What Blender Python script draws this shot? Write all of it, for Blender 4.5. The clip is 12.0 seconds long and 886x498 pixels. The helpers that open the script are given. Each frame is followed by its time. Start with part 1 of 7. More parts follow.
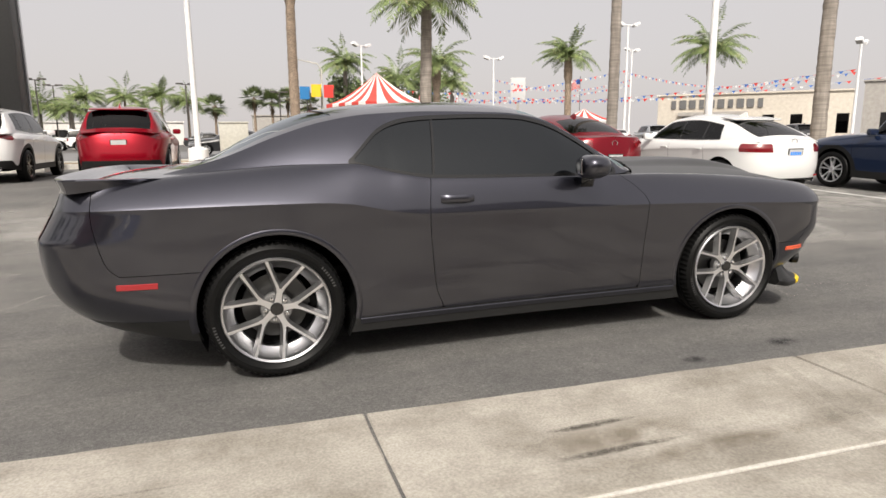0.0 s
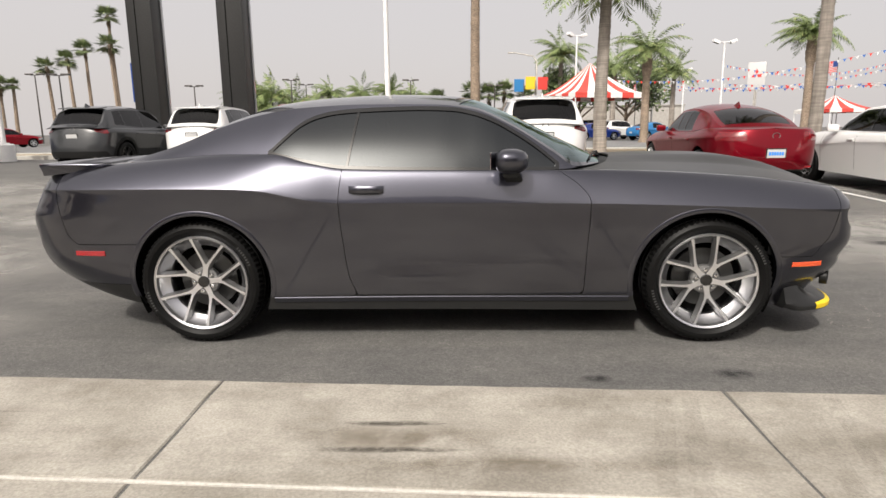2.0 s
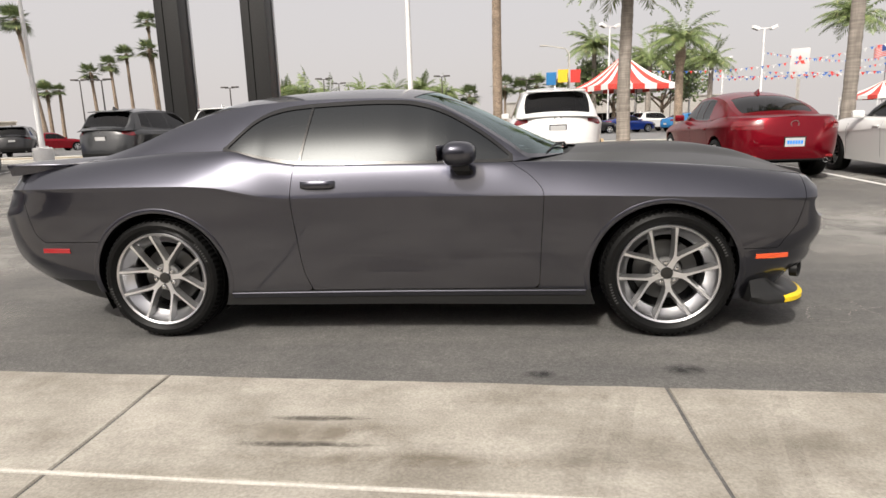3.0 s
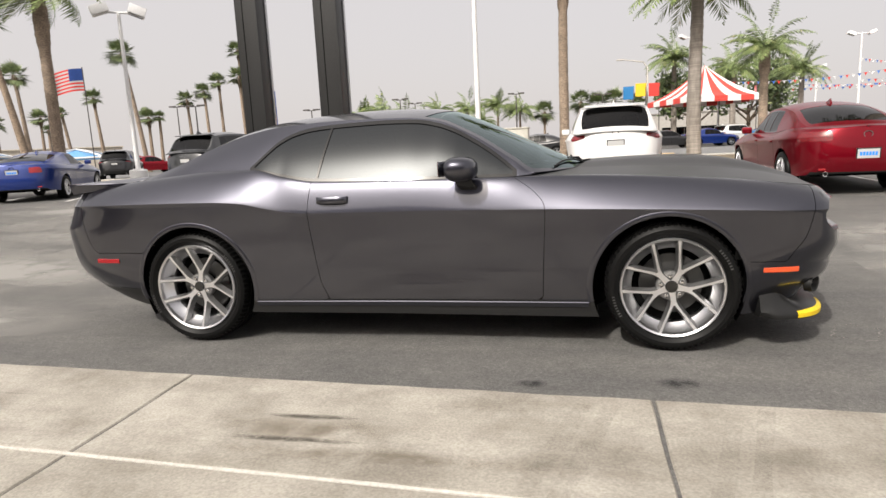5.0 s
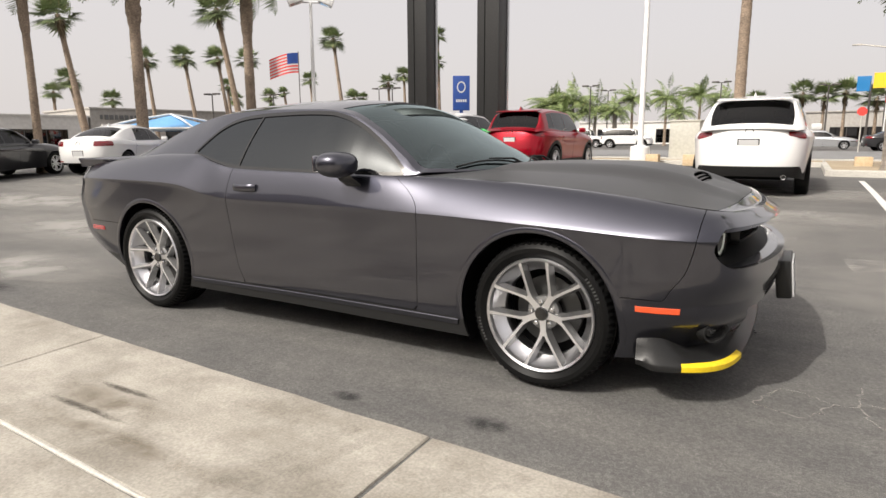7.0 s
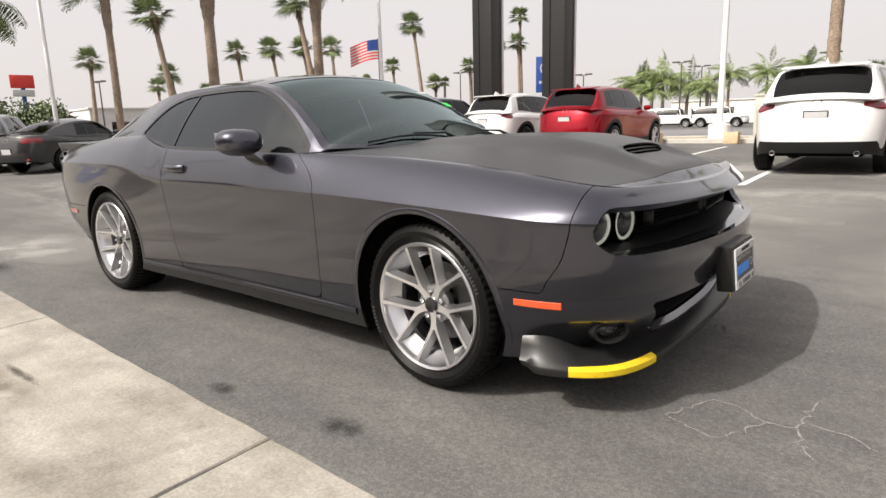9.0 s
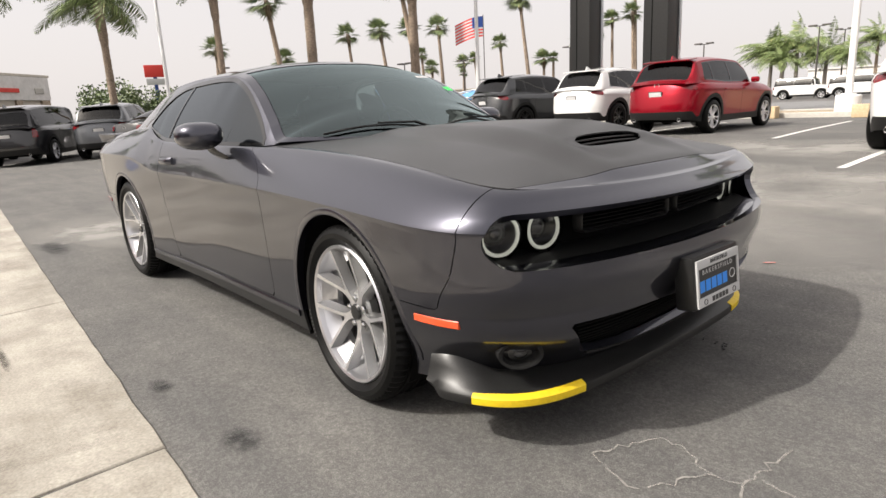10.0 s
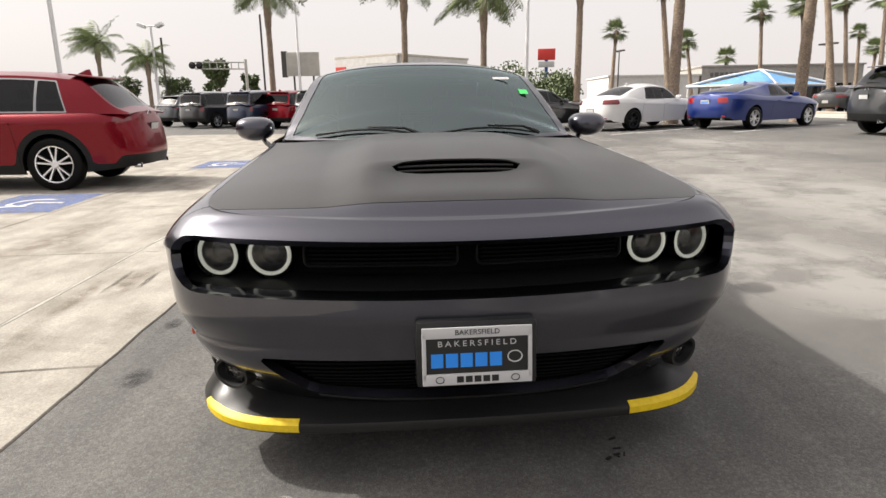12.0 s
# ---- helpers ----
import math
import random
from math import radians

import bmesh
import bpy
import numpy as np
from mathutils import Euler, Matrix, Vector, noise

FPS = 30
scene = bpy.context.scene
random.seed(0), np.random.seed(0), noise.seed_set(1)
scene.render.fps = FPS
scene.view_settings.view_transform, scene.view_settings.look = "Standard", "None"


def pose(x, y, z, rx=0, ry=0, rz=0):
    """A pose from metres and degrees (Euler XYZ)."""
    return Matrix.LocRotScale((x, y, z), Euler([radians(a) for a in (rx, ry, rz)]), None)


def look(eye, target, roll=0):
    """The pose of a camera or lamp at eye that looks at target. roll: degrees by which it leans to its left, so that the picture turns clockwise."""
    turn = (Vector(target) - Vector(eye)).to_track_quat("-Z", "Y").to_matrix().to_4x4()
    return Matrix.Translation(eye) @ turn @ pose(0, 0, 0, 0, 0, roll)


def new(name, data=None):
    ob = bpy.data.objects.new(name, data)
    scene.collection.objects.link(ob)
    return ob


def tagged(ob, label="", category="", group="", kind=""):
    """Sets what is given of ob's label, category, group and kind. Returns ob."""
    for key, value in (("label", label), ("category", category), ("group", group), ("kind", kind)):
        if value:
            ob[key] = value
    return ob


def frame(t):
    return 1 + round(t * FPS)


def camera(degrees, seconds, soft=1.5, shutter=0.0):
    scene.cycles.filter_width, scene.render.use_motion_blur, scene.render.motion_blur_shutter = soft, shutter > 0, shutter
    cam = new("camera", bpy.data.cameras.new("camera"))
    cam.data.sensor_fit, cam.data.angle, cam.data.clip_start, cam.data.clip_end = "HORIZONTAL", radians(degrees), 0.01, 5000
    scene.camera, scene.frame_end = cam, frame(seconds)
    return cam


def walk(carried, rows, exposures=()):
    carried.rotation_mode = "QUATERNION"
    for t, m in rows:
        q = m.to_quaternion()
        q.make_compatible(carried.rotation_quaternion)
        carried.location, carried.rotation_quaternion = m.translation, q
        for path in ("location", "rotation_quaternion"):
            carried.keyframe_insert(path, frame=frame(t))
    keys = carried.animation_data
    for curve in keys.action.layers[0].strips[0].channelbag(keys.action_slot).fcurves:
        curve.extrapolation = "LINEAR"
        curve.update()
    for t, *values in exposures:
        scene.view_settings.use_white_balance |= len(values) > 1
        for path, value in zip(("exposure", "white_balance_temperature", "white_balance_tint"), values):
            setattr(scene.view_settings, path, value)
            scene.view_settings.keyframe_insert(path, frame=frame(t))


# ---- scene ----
cam = camera(71.8, 12.0)
PATH = [
    (0, (-1.652, -4.087, 1.223), (-1.014, -2.226, 0.861), -0.5),
    (0.5, (-1.182, -4.28, 1.226), (-0.728, -2.363, 0.878), -0.5),
    (1, (-0.721, -4.376, 1.227), (-0.458, -2.426, 0.867), 0.0),
    (1.5, (-0.302, -4.337, 1.211), (-0.216, -2.374, 0.835), -0.1),
    (2, (0.054, -4.366, 1.209), (-0.006, -2.403, 0.829), -0.6),
    (2.5, (0.306, -4.375, 1.2), (0.158, -2.417, 0.816), -1.4),
    (3, (0.533, -4.31, 1.183), (0.352, -2.357, 0.793), -1.8),
    (5, (0.96, -4.388, 1.164), (0.531, -2.462, 0.839), -2.8),
    (5.5, (1.269, -4.202, 1.185), (0.709, -2.313, 0.843), -2.9),
    (6, (1.723, -4.059, 1.2), (0.979, -2.236, 0.848), -2.1),
    (6.5, (2.117, -3.819, 1.185), (1.225, -2.063, 0.834), -1.4),
    (7, (2.506, -3.585, 1.178), (1.509, -1.888, 0.824), -0.2),
    (7.2, (2.663, -3.485, 1.164), (1.61, -1.823, 0.807), 0.3),
    (8.8, (3.061, -2.888, 1.094), (1.865, -1.33, 0.716), -1.3),
    (9, (3.105, -2.824, 1.104), (1.876, -1.297, 0.706), -1.5),
    (9.5, (3.277, -2.579, 1.122), (1.931, -1.159, 0.709), -1.7),
    (10, (3.476, -2.129, 1.129), (1.997, -0.862, 0.676), -2.8),
    (10.5, (3.733, -1.579, 1.143), (2.081, -0.546, 0.688), -2.9),
    (11, (3.871, -1.086, 1.155), (2.072, -0.345, 0.692), -2.5),
    (11.5, (3.98, -0.603, 1.184), (2.086, -0.19, 0.693), -1.7),
    (12, (4.127, -0.225, 1.193), (2.191, -0.052, 0.722), -0.7),
]
walk(cam, [(t, look(eye, target, roll)) for t, eye, target, roll in PATH],
     exposures=[(0, 0.0), (3, 0.03), (5, 0.1), (7, 0.14), (9, 0.28), (10, 0.36), (12, 0.38)])

# ---- light ----
SUN_FROM = Vector((-0.36, -1.0, 1.02)).normalized()
world = bpy.data.worlds.new("hazy_sky")
scene.world = world
world.use_nodes = True
wn, wl = world.node_tree.nodes, world.node_tree.links
wn.clear()
w_out, w_bg, w_mix = wn.new("ShaderNodeOutputWorld"), wn.new("ShaderNodeBackground"), wn.new("ShaderNodeMix")
w_sky = wn.new("ShaderNodeTexSky")
w_sky.sky_type, w_sky.sun_disc = "NISHITA", False
w_sky.sun_elevation = math.asin(SUN_FROM.z)
w_sky.sun_rotation = math.atan2(SUN_FROM.x, SUN_FROM.y)
w_sky.dust_density, w_sky.air_density, w_sky.ozone_density = 6.0, 1.0, 1.0
w_mix.data_type = "RGBA"
w_mix.inputs[0].default_value = 0.80
w_mix.inputs[7].default_value = (6.8, 6.35, 6.2, 1)     # dust haze that whitens the whole sky
wl.new(w_sky.outputs[0], w_mix.inputs[6])
# bright aureole of the hazy sky round the sun
w_dir, w_dot, w_pow, w_glow, w_add = wn.new("ShaderNodeTexCoord"), wn.new("ShaderNodeVectorMath"), wn.new("ShaderNodeMath"), wn.new("ShaderNodeVectorMath"), wn.new("ShaderNodeVectorMath")
w_dot.operation, w_pow.operation, w_glow.operation, w_add.operation = "DOT_PRODUCT", "POWER", "SCALE", "ADD"
w_dot.inputs[1].default_value, w_pow.inputs[1].default_value, w_glow.inputs[0].default_value = SUN_FROM, 60.0, (120, 110, 98)
w_clip = wn.new("ShaderNodeMath")
w_clip.operation, w_clip.inputs[1].default_value = "MAXIMUM", 0.0
wl.new(w_dir.outputs["Generated"], w_dot.inputs[0]), wl.new(w_dot.outputs["Value"], w_clip.inputs[0]), wl.new(w_clip.outputs[0], w_pow.inputs[0])
w_wide, w_sum = wn.new("ShaderNodeMath"), wn.new("ShaderNodeMath")
w_wide.operation, w_wide.inputs[1].default_value, w_sum.operation, w_sum.inputs[1].default_value = "POWER", 8.0, "MULTIPLY_ADD", 0.075
wl.new(w_clip.outputs[0], w_wide.inputs[0]), wl.new(w_wide.outputs[0], w_sum.inputs[0]), wl.new(w_pow.outputs[0], w_sum.inputs[2])
wl.new(w_sum.outputs[0], w_glow.inputs["Scale"]), wl.new(w_mix.outputs[2], w_add.inputs[0]), wl.new(w_glow.outputs[0], w_add.inputs[1])
wl.new(w_add.outputs[0], w_bg.inputs[0])
w_bg.inputs[1].default_value = 0.118
wl.new(w_bg.outputs[0], w_out.inputs[0])
sun = new("sun", bpy.data.lights.new("sun", "SUN"))
sun.data.energy, sun.data.angle, sun.data.color = 3.3, radians(1.2), (1.0, 0.95, 0.88)
sun.matrix_world = look(SUN_FROM * 50, (0, 0, 0))

# ---- materials ----


class Mat:
    """A node material under construction: a Principled shader and short ways to feed it."""

    def __init__(self, name, colour=(0.5, 0.5, 0.5), rough=0.5, metal=0.0, **more):
        self.m = bpy.data.materials.new(name)
        self.m.use_nodes = True
        self.n, self.l = self.m.node_tree.nodes, self.m.node_tree.links
        self.b = self.n["Principled BSDF"]
        self.set("Base Color", (*colour, 1)), self.set("Roughness", rough), self.set("Metallic", metal)
        for key, value in more.items():
            self.set(key.replace("_", " "), value)

    def set(self, key, value):
        self.b.inputs[key].default_value = value

    def node(self, kind, **inputs):
        nd = self.n.new(kind)
        for key, value in inputs.items():
            nd.inputs[key.replace("_", " ")].default_value = value
        return nd

    def coords(self, which="Object", scale=(1, 1, 1)):
        tc, mp = self.n.new("ShaderNodeTexCoord"), self.n.new("ShaderNodeMapping")
        mp.inputs["Scale"].default_value = scale
        self.l.new(tc.outputs[which], mp.inputs[0])
        return mp.outputs[0]

    def noise(self, scale, detail=4.0, rough=0.55, stretch=(1, 1, 1), which="Object"):
        nd = self.node("ShaderNodeTexNoise", Scale=scale, Detail=detail, Roughness=rough)
        self.l.new(self.coords(which, stretch), nd.inputs["Vector"])
        return nd.outputs[0]

    def ramp(self, fac, stops):
        nd = self.n.new("ShaderNodeValToRGB")
        while len(nd.color_ramp.elements) < len(stops):
            nd.color_ramp.elements.new(0.5)
        for el, (at, col) in zip(nd.color_ramp.elements, stops):
            el.position, el.color = at, (*col, 1) if len(col) == 3 else col
        self.l.new(fac, nd.inputs[0])
        return nd.outputs[0]

    def mix(self, fac, a, b, how="MIX"):
        nd = self.n.new("ShaderNodeMix")
        nd.data_type, nd.blend_type = "RGBA", how
        for slot, value in ((0, fac), (6, a), (7, b)):
            if hasattr(value, "is_output"):
                self.l.new(value, nd.inputs[slot])
            else:
                nd.inputs[slot].default_value = value if slot == 0 else (*value, 1)
        return nd.outputs[2]

    def feed(self, key, socket):
        self.l.new(socket, self.b.inputs[key])
        return self

    def bump(self, socket, strength=0.3, distance=0.01):
        nd = self.node("ShaderNodeBump", Strength=strength, Distance=distance)
        old = self.b.inputs["Normal"].links
        if old:
            self.l.new(old[0].from_socket, nd.inputs["Normal"])
        self.l.new(socket, nd.inputs["Height"])
        self.l.new(nd.outputs[0], self.b.inputs["Normal"])
        return self


def grey(v):
    return (v, v, v)


def speckled(name, dark, light, scale, rough=0.8, bump=0.3, distance=0.01, stains=0.0, metal=0.0, shine=0.5):
    """A plain surface with fine grain and broad uneven patches."""
    a = Mat(name, light, rough, metal, Specular_IOR_Level=shine)
    fine, broad = a.noise(scale), a.noise(scale / 30, 5)
    col = a.ramp(fine, [(0.3, dark), (0.7, light)])
    if stains:
        col = a.mix(stains, col, a.ramp(broad, [(0.3, grey(0.25)), (0.65, grey(1.0))]), "MULTIPLY")
    a.feed("Base Color", col)
    if bump:
        a.bump(fine, bump, distance)
    return a.m


def car_paint(name, colour, metal=0.0, rough=0.4, flake=0.0, shine=0.5, coat_ior=1.5):
    a = Mat(name, colour, rough, metal, Specular_IOR_Level=shine, Coat_Weight=1.0 if shine > 0.2 else 0.55, Coat_Roughness=0.025, Coat_IOR=coat_ior)
    if flake:
        sp = a.noise(1800, 2)
        a.feed("Base Color", a.ramp(sp, [(0.35, tuple(c * (1 - flake) for c in colour)), (0.7, tuple(c * (1 + flake) for c in colour))]))
    dust = a.noise(3.0, 6)
    a.feed("Coat Roughness", a.ramp(dust, [(0.3, grey(0.015)), (0.8, grey(0.07))]))
    return a.m


def glass(name, tint, rough=0.01, ior=1.52, sheen=(1, 1, 1)):
    """Tinted glass: what lies behind shows through the tint, and it mirrors by Fresnel."""
    m = bpy.data.materials.new(name)
    m.use_nodes = True
    n, l = m.node_tree.nodes, m.node_tree.links
    n.clear()
    out, mixer, tr, gl, fr = (n.new("ShaderNode" + k) for k in ("OutputMaterial", "MixShader", "BsdfTransparent", "BsdfGlossy", "Fresnel"))
    tr.inputs[0].default_value = (*tint, 1)
    gl.inputs[0].default_value, gl.inputs["Roughness"].default_value = (*sheen, 1), rough
    fr.inputs[0].default_value = ior
    l.new(fr.outputs[0], mixer.inputs[0]), l.new(tr.outputs[0], mixer.inputs[1]), l.new(gl.outputs[0], mixer.inputs[2])
    l.new(mixer.outputs[0], out.inputs[0])
    return m


M = {}
M["granite"] = car_paint("granite_metallic_paint", (0.056, 0.057, 0.075), 1.0, 0.34, 0.3, coat_ior=1.6)
M["red"] = car_paint("candy_red_paint", (0.27, 0.002, 0.012), 0.55, 0.3, 0.2, 0.1)
M["maroon"] = car_paint("deep_red_paint", (0.19, 0.002, 0.010), 0.6, 0.3, 0.2, 0.1)
M["white"] = car_paint("pearl_white_paint", (0.70, 0.70, 0.69), 0.0, 0.35)
M["darkgrey"] = car_paint("dark_grey_paint", (0.035, 0.037, 0.04), 0.4, 0.35, 0.2)
M["midgrey"] = car_paint("mid_grey_paint", (0.10, 0.105, 0.115), 0.5, 0.35, 0.2)
M["black"] = car_paint("black_paint", (0.008, 0.008, 0.01), 0.0, 0.3)
M["blue"] = car_paint("bright_blue_paint", (0.008, 0.03, 0.19), 0.35, 0.3, 0.2)
M["navy"] = car_paint("navy_paint", (0.008, 0.018, 0.05), 0.3, 0.3, 0.2)
M["skyblue"] = car_paint("sky_blue_paint", (0.01, 0.17, 0.42), 0.1, 0.35)
M["silver"] = car_paint("silver_paint", (0.42, 0.43, 0.45), 0.6, 0.35, 0.15)
M["matte"] = speckled("matte_black_plastic", grey(0.008), grey(0.014), 300, 0.5, 0.15, 0.001, shine=0.25)
M["gloss"] = Mat("gloss_black", grey(0.006), 0.12, 0.0, Coat_Weight=0.5).m
M["lip"] = speckled("satin_black_plastic", grey(0.010), grey(0.017), 200, 0.34, 0.05, 0.001, shine=0.35)
# near-black for recesses and undersides: their deep shade is put into the colour
M["void"] = Mat("recess_shade", grey(0.004), 0.9, Specular_IOR_Level=0.1).m
M["rubber"] = speckled("tyre_rubber", grey(0.003), grey(0.006), 120, 0.46, 0.1, 0.002, shine=0.14)
M["rim"] = Mat("machined_aluminium", (0.88, 0.88, 0.90), 0.34, 1.0).m
M["rimbarrel"] = Mat("polished_wheel_barrel", (0.70, 0.70, 0.72), 0.30, 1.0).m
M["rimgrey"] = Mat("painted_silver_wheel", grey(0.30), 0.42, 0.9, Coat_Weight=0.5).m
M["sidewallmark"] = Mat("moulded_sidewall_mark", grey(0.045), 0.6).m
M["rimdark"] = Mat("dark_wheel", grey(0.03), 0.35, 0.5, Coat_Weight=0.5).m
M["disc"] = Mat("dull_iron", grey(0.10), 0.5, 0.9).m
M["steel"] = Mat("brushed_steel", grey(0.35), 0.4, 1.0).m
M["chrome"] = Mat("chrome", grey(0.75), 0.08, 1.0).m
M["orange"] = Mat("amber_reflector", (0.60, 0.065, 0.01), 0.2, Coat_Weight=1.0).m
M["redlens"] = Mat("red_lens", (0.27, 0.004, 0.008), 0.15, Coat_Weight=1.0).m
M["tail"] = Mat("dark_red_lamp", (0.16, 0.006, 0.01), 0.12, Coat_Weight=1.0).m
M["yellow"] = speckled("yellow_guard_strip", (0.72, 0.50, 0.01), (0.83, 0.60, 0.015), 60, 0.5, 0.05, 0.001)
M["plate"] = Mat("plate_white", grey(0.52), 0.4).m
M["plateblack"] = Mat("plate_black", grey(0.012), 0.35).m
M["plateblue"] = Mat("plate_blue", (0.02, 0.26, 0.85), 0.4).m
M["stickergreen"] = Mat("green_sticker", (0.05, 0.6, 0.12), 0.5).m
M["sideglass"] = glass("dark_tinted_glass", grey(0.025), 0.01, 1.72, (0.90, 0.96, 1.0))
M["screen"] = glass("windscreen_glass", (0.28, 0.36, 0.37), 0.01, 1.95, (0.84, 1.0, 1.0))
M["carglass"] = glass("car_glass", grey(0.05), 0.01, 1.42)
M["lens"] = glass("clear_lens", grey(0.9))
M["led"] = Mat("daylight_ring", (0.62, 0.64, 0.58), 0.25, Coat_Weight=1.0, Emission_Color=(1.0, 1.0, 0.86, 1), Emission_Strength=0.24).m
cf = Mat("carbon_fibre_wrap", grey(0.02), 0.40, 0.0, Coat_Weight=0.22, Coat_Roughness=0.30)
ck = cf.node("ShaderNodeTexChecker", Scale=260.0, Color1=(*grey(0.017), 1), Color2=(*grey(0.034), 1))
cf.l.new(cf.coords("Object", (1, 1, 0.02)), ck.inputs["Vector"])
cf.feed("Base Color", cf.mix(0.5, ck.outputs[0], cf.ramp(cf.noise(5), [(0.3, grey(0.018)), (0.7, grey(0.032))])))
M["carbon"] = cf.m

# ---- small tools ----


def curve(*pairs):
    """A smooth monotone curve through (x, y) pairs."""
    xs, ys = [float(p[0]) for p in pairs], [float(p[1]) for p in pairs]
    n = len(xs)
    h = [max(b - a, 1e-6) for a, b in zip(xs, xs[1:])]
    d = [(b - a) / k for a, b, k in zip(ys, ys[1:], h)]
    m = [d[0]] + [0.0] * (n - 2) + [d[-1]]
    for i in range(1, n - 1):
        if d[i - 1] * d[i] > 0:
            w1, w2 = 2 * h[i] + h[i - 1], h[i] + 2 * h[i - 1]
            m[i] = (w1 + w2) / (w1 / d[i - 1] + w2 / d[i])

    def at(x):
        if x <= xs[0]:
            return ys[0]
        if x >= xs[-1]:
            return ys[-1]
        i = 0
        while x > xs[i + 1]:
            i += 1
        t = (x - xs[i]) / h[i]
        u = 1 - t
        return u * u * (1 + 2 * t) * ys[i] + t * u * u * h[i] * m[i] + t * t * (3 - 2 * t) * ys[i + 1] - t * t * u * h[i] * m[i + 1]

    return at


def smooth(a, b, x):
    t = min(max((x - a) / (b - a), 0.0), 1.0)
    return t * t * (3 - 2 * t)


def group_empty(name, m, label, category, group="", kind=""):
    ob = new(name)
    ob.empty_display_size = 0.2
    ob.matrix_world = m
    return tagged(ob, label, category, group, kind)


def part(name, bm, material, parent=None, label="", soft=None, m=None):
    """Links a bmesh (or a finished mesh) as one object under its thing."""
    if isinstance(bm, bpy.types.Mesh):
        me = bm
    else:
        me = bpy.data.meshes.new(name)
        bm.normal_update()
        if soft is not None:
            for f in bm.faces:
                f.smooth = True
            for e in bm.edges:
                if len(e.link_faces) == 2 and e.calc_face_angle(0) > radians(soft):
                    e.smooth = False
        bm.to_mesh(me)
        bm.free()
        for mt in material if isinstance(material, (list, tuple)) else [material]:
            me.materials.append(M[mt] if isinstance(mt, str) else mt)
    ob = new(name, me)
    if m is not None:
        ob.matrix_basis = m
    if parent is not None:
        ob.parent = parent
    return tagged(ob, label) if label else ob


def box(sx, sy, sz, at=(0, 0, 0), bevel=0.0, bm=None, turn=None):
    """A box of that size round its centre, with rounded edges."""
    bm = bm or bmesh.new()
    made = bmesh.ops.create_cube(bm, size=1.0)["verts"]
    bmesh.ops.scale(bm, vec=(sx, sy, sz), verts=made)
    if bevel:
        edges = list({e for v in made for e in v.link_edges})
        made = list({v for f in bmesh.ops.bevel(bm, geom=edges, offset=bevel, segments=2, affect="EDGES", profile=0.6)["faces"] for v in f.verts} | {v for v in made if v.is_valid})
    if turn is not None:
        bmesh.ops.transform(bm, matrix=turn, verts=made)
    bmesh.ops.translate(bm, vec=at, verts=made)
    return bm


def lathe(profile, steps, bm=None, m=None, arc=2 * math.pi):
    """Turns (radius, height) pairs about the z axis."""
    bm = bm or bmesh.new()
    whole = arc > 6.28
    rings = []
    for i in range(steps if whole else steps + 1):
        a = arc * i / steps
        ring = []
        for r, z in profile:
            p = Vector((r * math.cos(a), r * math.sin(a), z))
            ring.append(bm.verts.new(m @ p if m is not None else p))
        rings.append(ring)
    for i in range(steps):
        a, b = rings[i], rings[(i + 1) % len(rings)]
        for j in range(len(profile) - 1):
            bm.faces.new((a[j], b[j], b[j + 1], a[j + 1]))
    return bm


def sweep(path, section, bm=None, closed=False, caps=True):
    """Carries a section [(side, up), ...] along path points [(point, side_vector, up_vector), ...]."""
    bm = bm or bmesh.new()
    rings = [[bm.verts.new(Vector(p) + Vector(sd) * a + Vector(up) * b) for a, b in section] for p, sd, up in path]
    n = len(section)
    for i in range(len(rings) - (0 if closed else 1)):
        a, b = rings[i], rings[(i + 1) % len(rings)]
        for j in range(n):
            bm.faces.new((a[j], a[(j + 1) % n], b[(j + 1) % n], b[j]))
    if caps and not closed:
        bm.faces.new(rings[0][::-1]), bm.faces.new(rings[-1])
    bmesh.ops.recalc_face_normals(bm, faces=bm.faces[:])
    return bm


def tube(points, radius, sides=8, bm=None):
    """A round bar along points; radius: one number, or one for each point."""
    pts = [Vector(p) for p in points]
    bm = bm or bmesh.new()
    rings = []
    for i, p in enumerate(pts):
        d = (pts[min(i + 1, len(pts) - 1)] - pts[max(i - 1, 0)]).normalized()
        q = d.to_track_quat("Z", "Y")
        r = radius[i] if isinstance(radius, (list, tuple)) else radius
        rings.append([bm.verts.new(p + q @ Vector((r * math.cos(2 * math.pi * k / sides), r * math.sin(2 * math.pi * k / sides), 0))) for k in range(sides)])
    for a, b in zip(rings, rings[1:]):
        for k in range(sides):
            bm.faces.new((a[k], a[(k + 1) % sides], b[(k + 1) % sides], b[k]))
    bm.faces.new(rings[0][::-1]), bm.faces.new(rings[-1])
    return bm


SKEW = -0.0455


def ground_z(x, y):
    """The lot lies level round the coupe, climbs gently beyond it, and dips along the slanting gutter."""
    v = y - SKEW * x
    if v <= -1.5:
        return -0.018 - 0.014 * smooth(-1.56, -2.2, v) if v > -4.0 else -0.032 + 0.03 * smooth(-4.0, -8.0, v)
    if y <= 0.5:
        return -0.018
    return -0.018 + 0.31 * math.sin(min((y - 0.5) / 13.0, 1.0) * math.pi / 2)


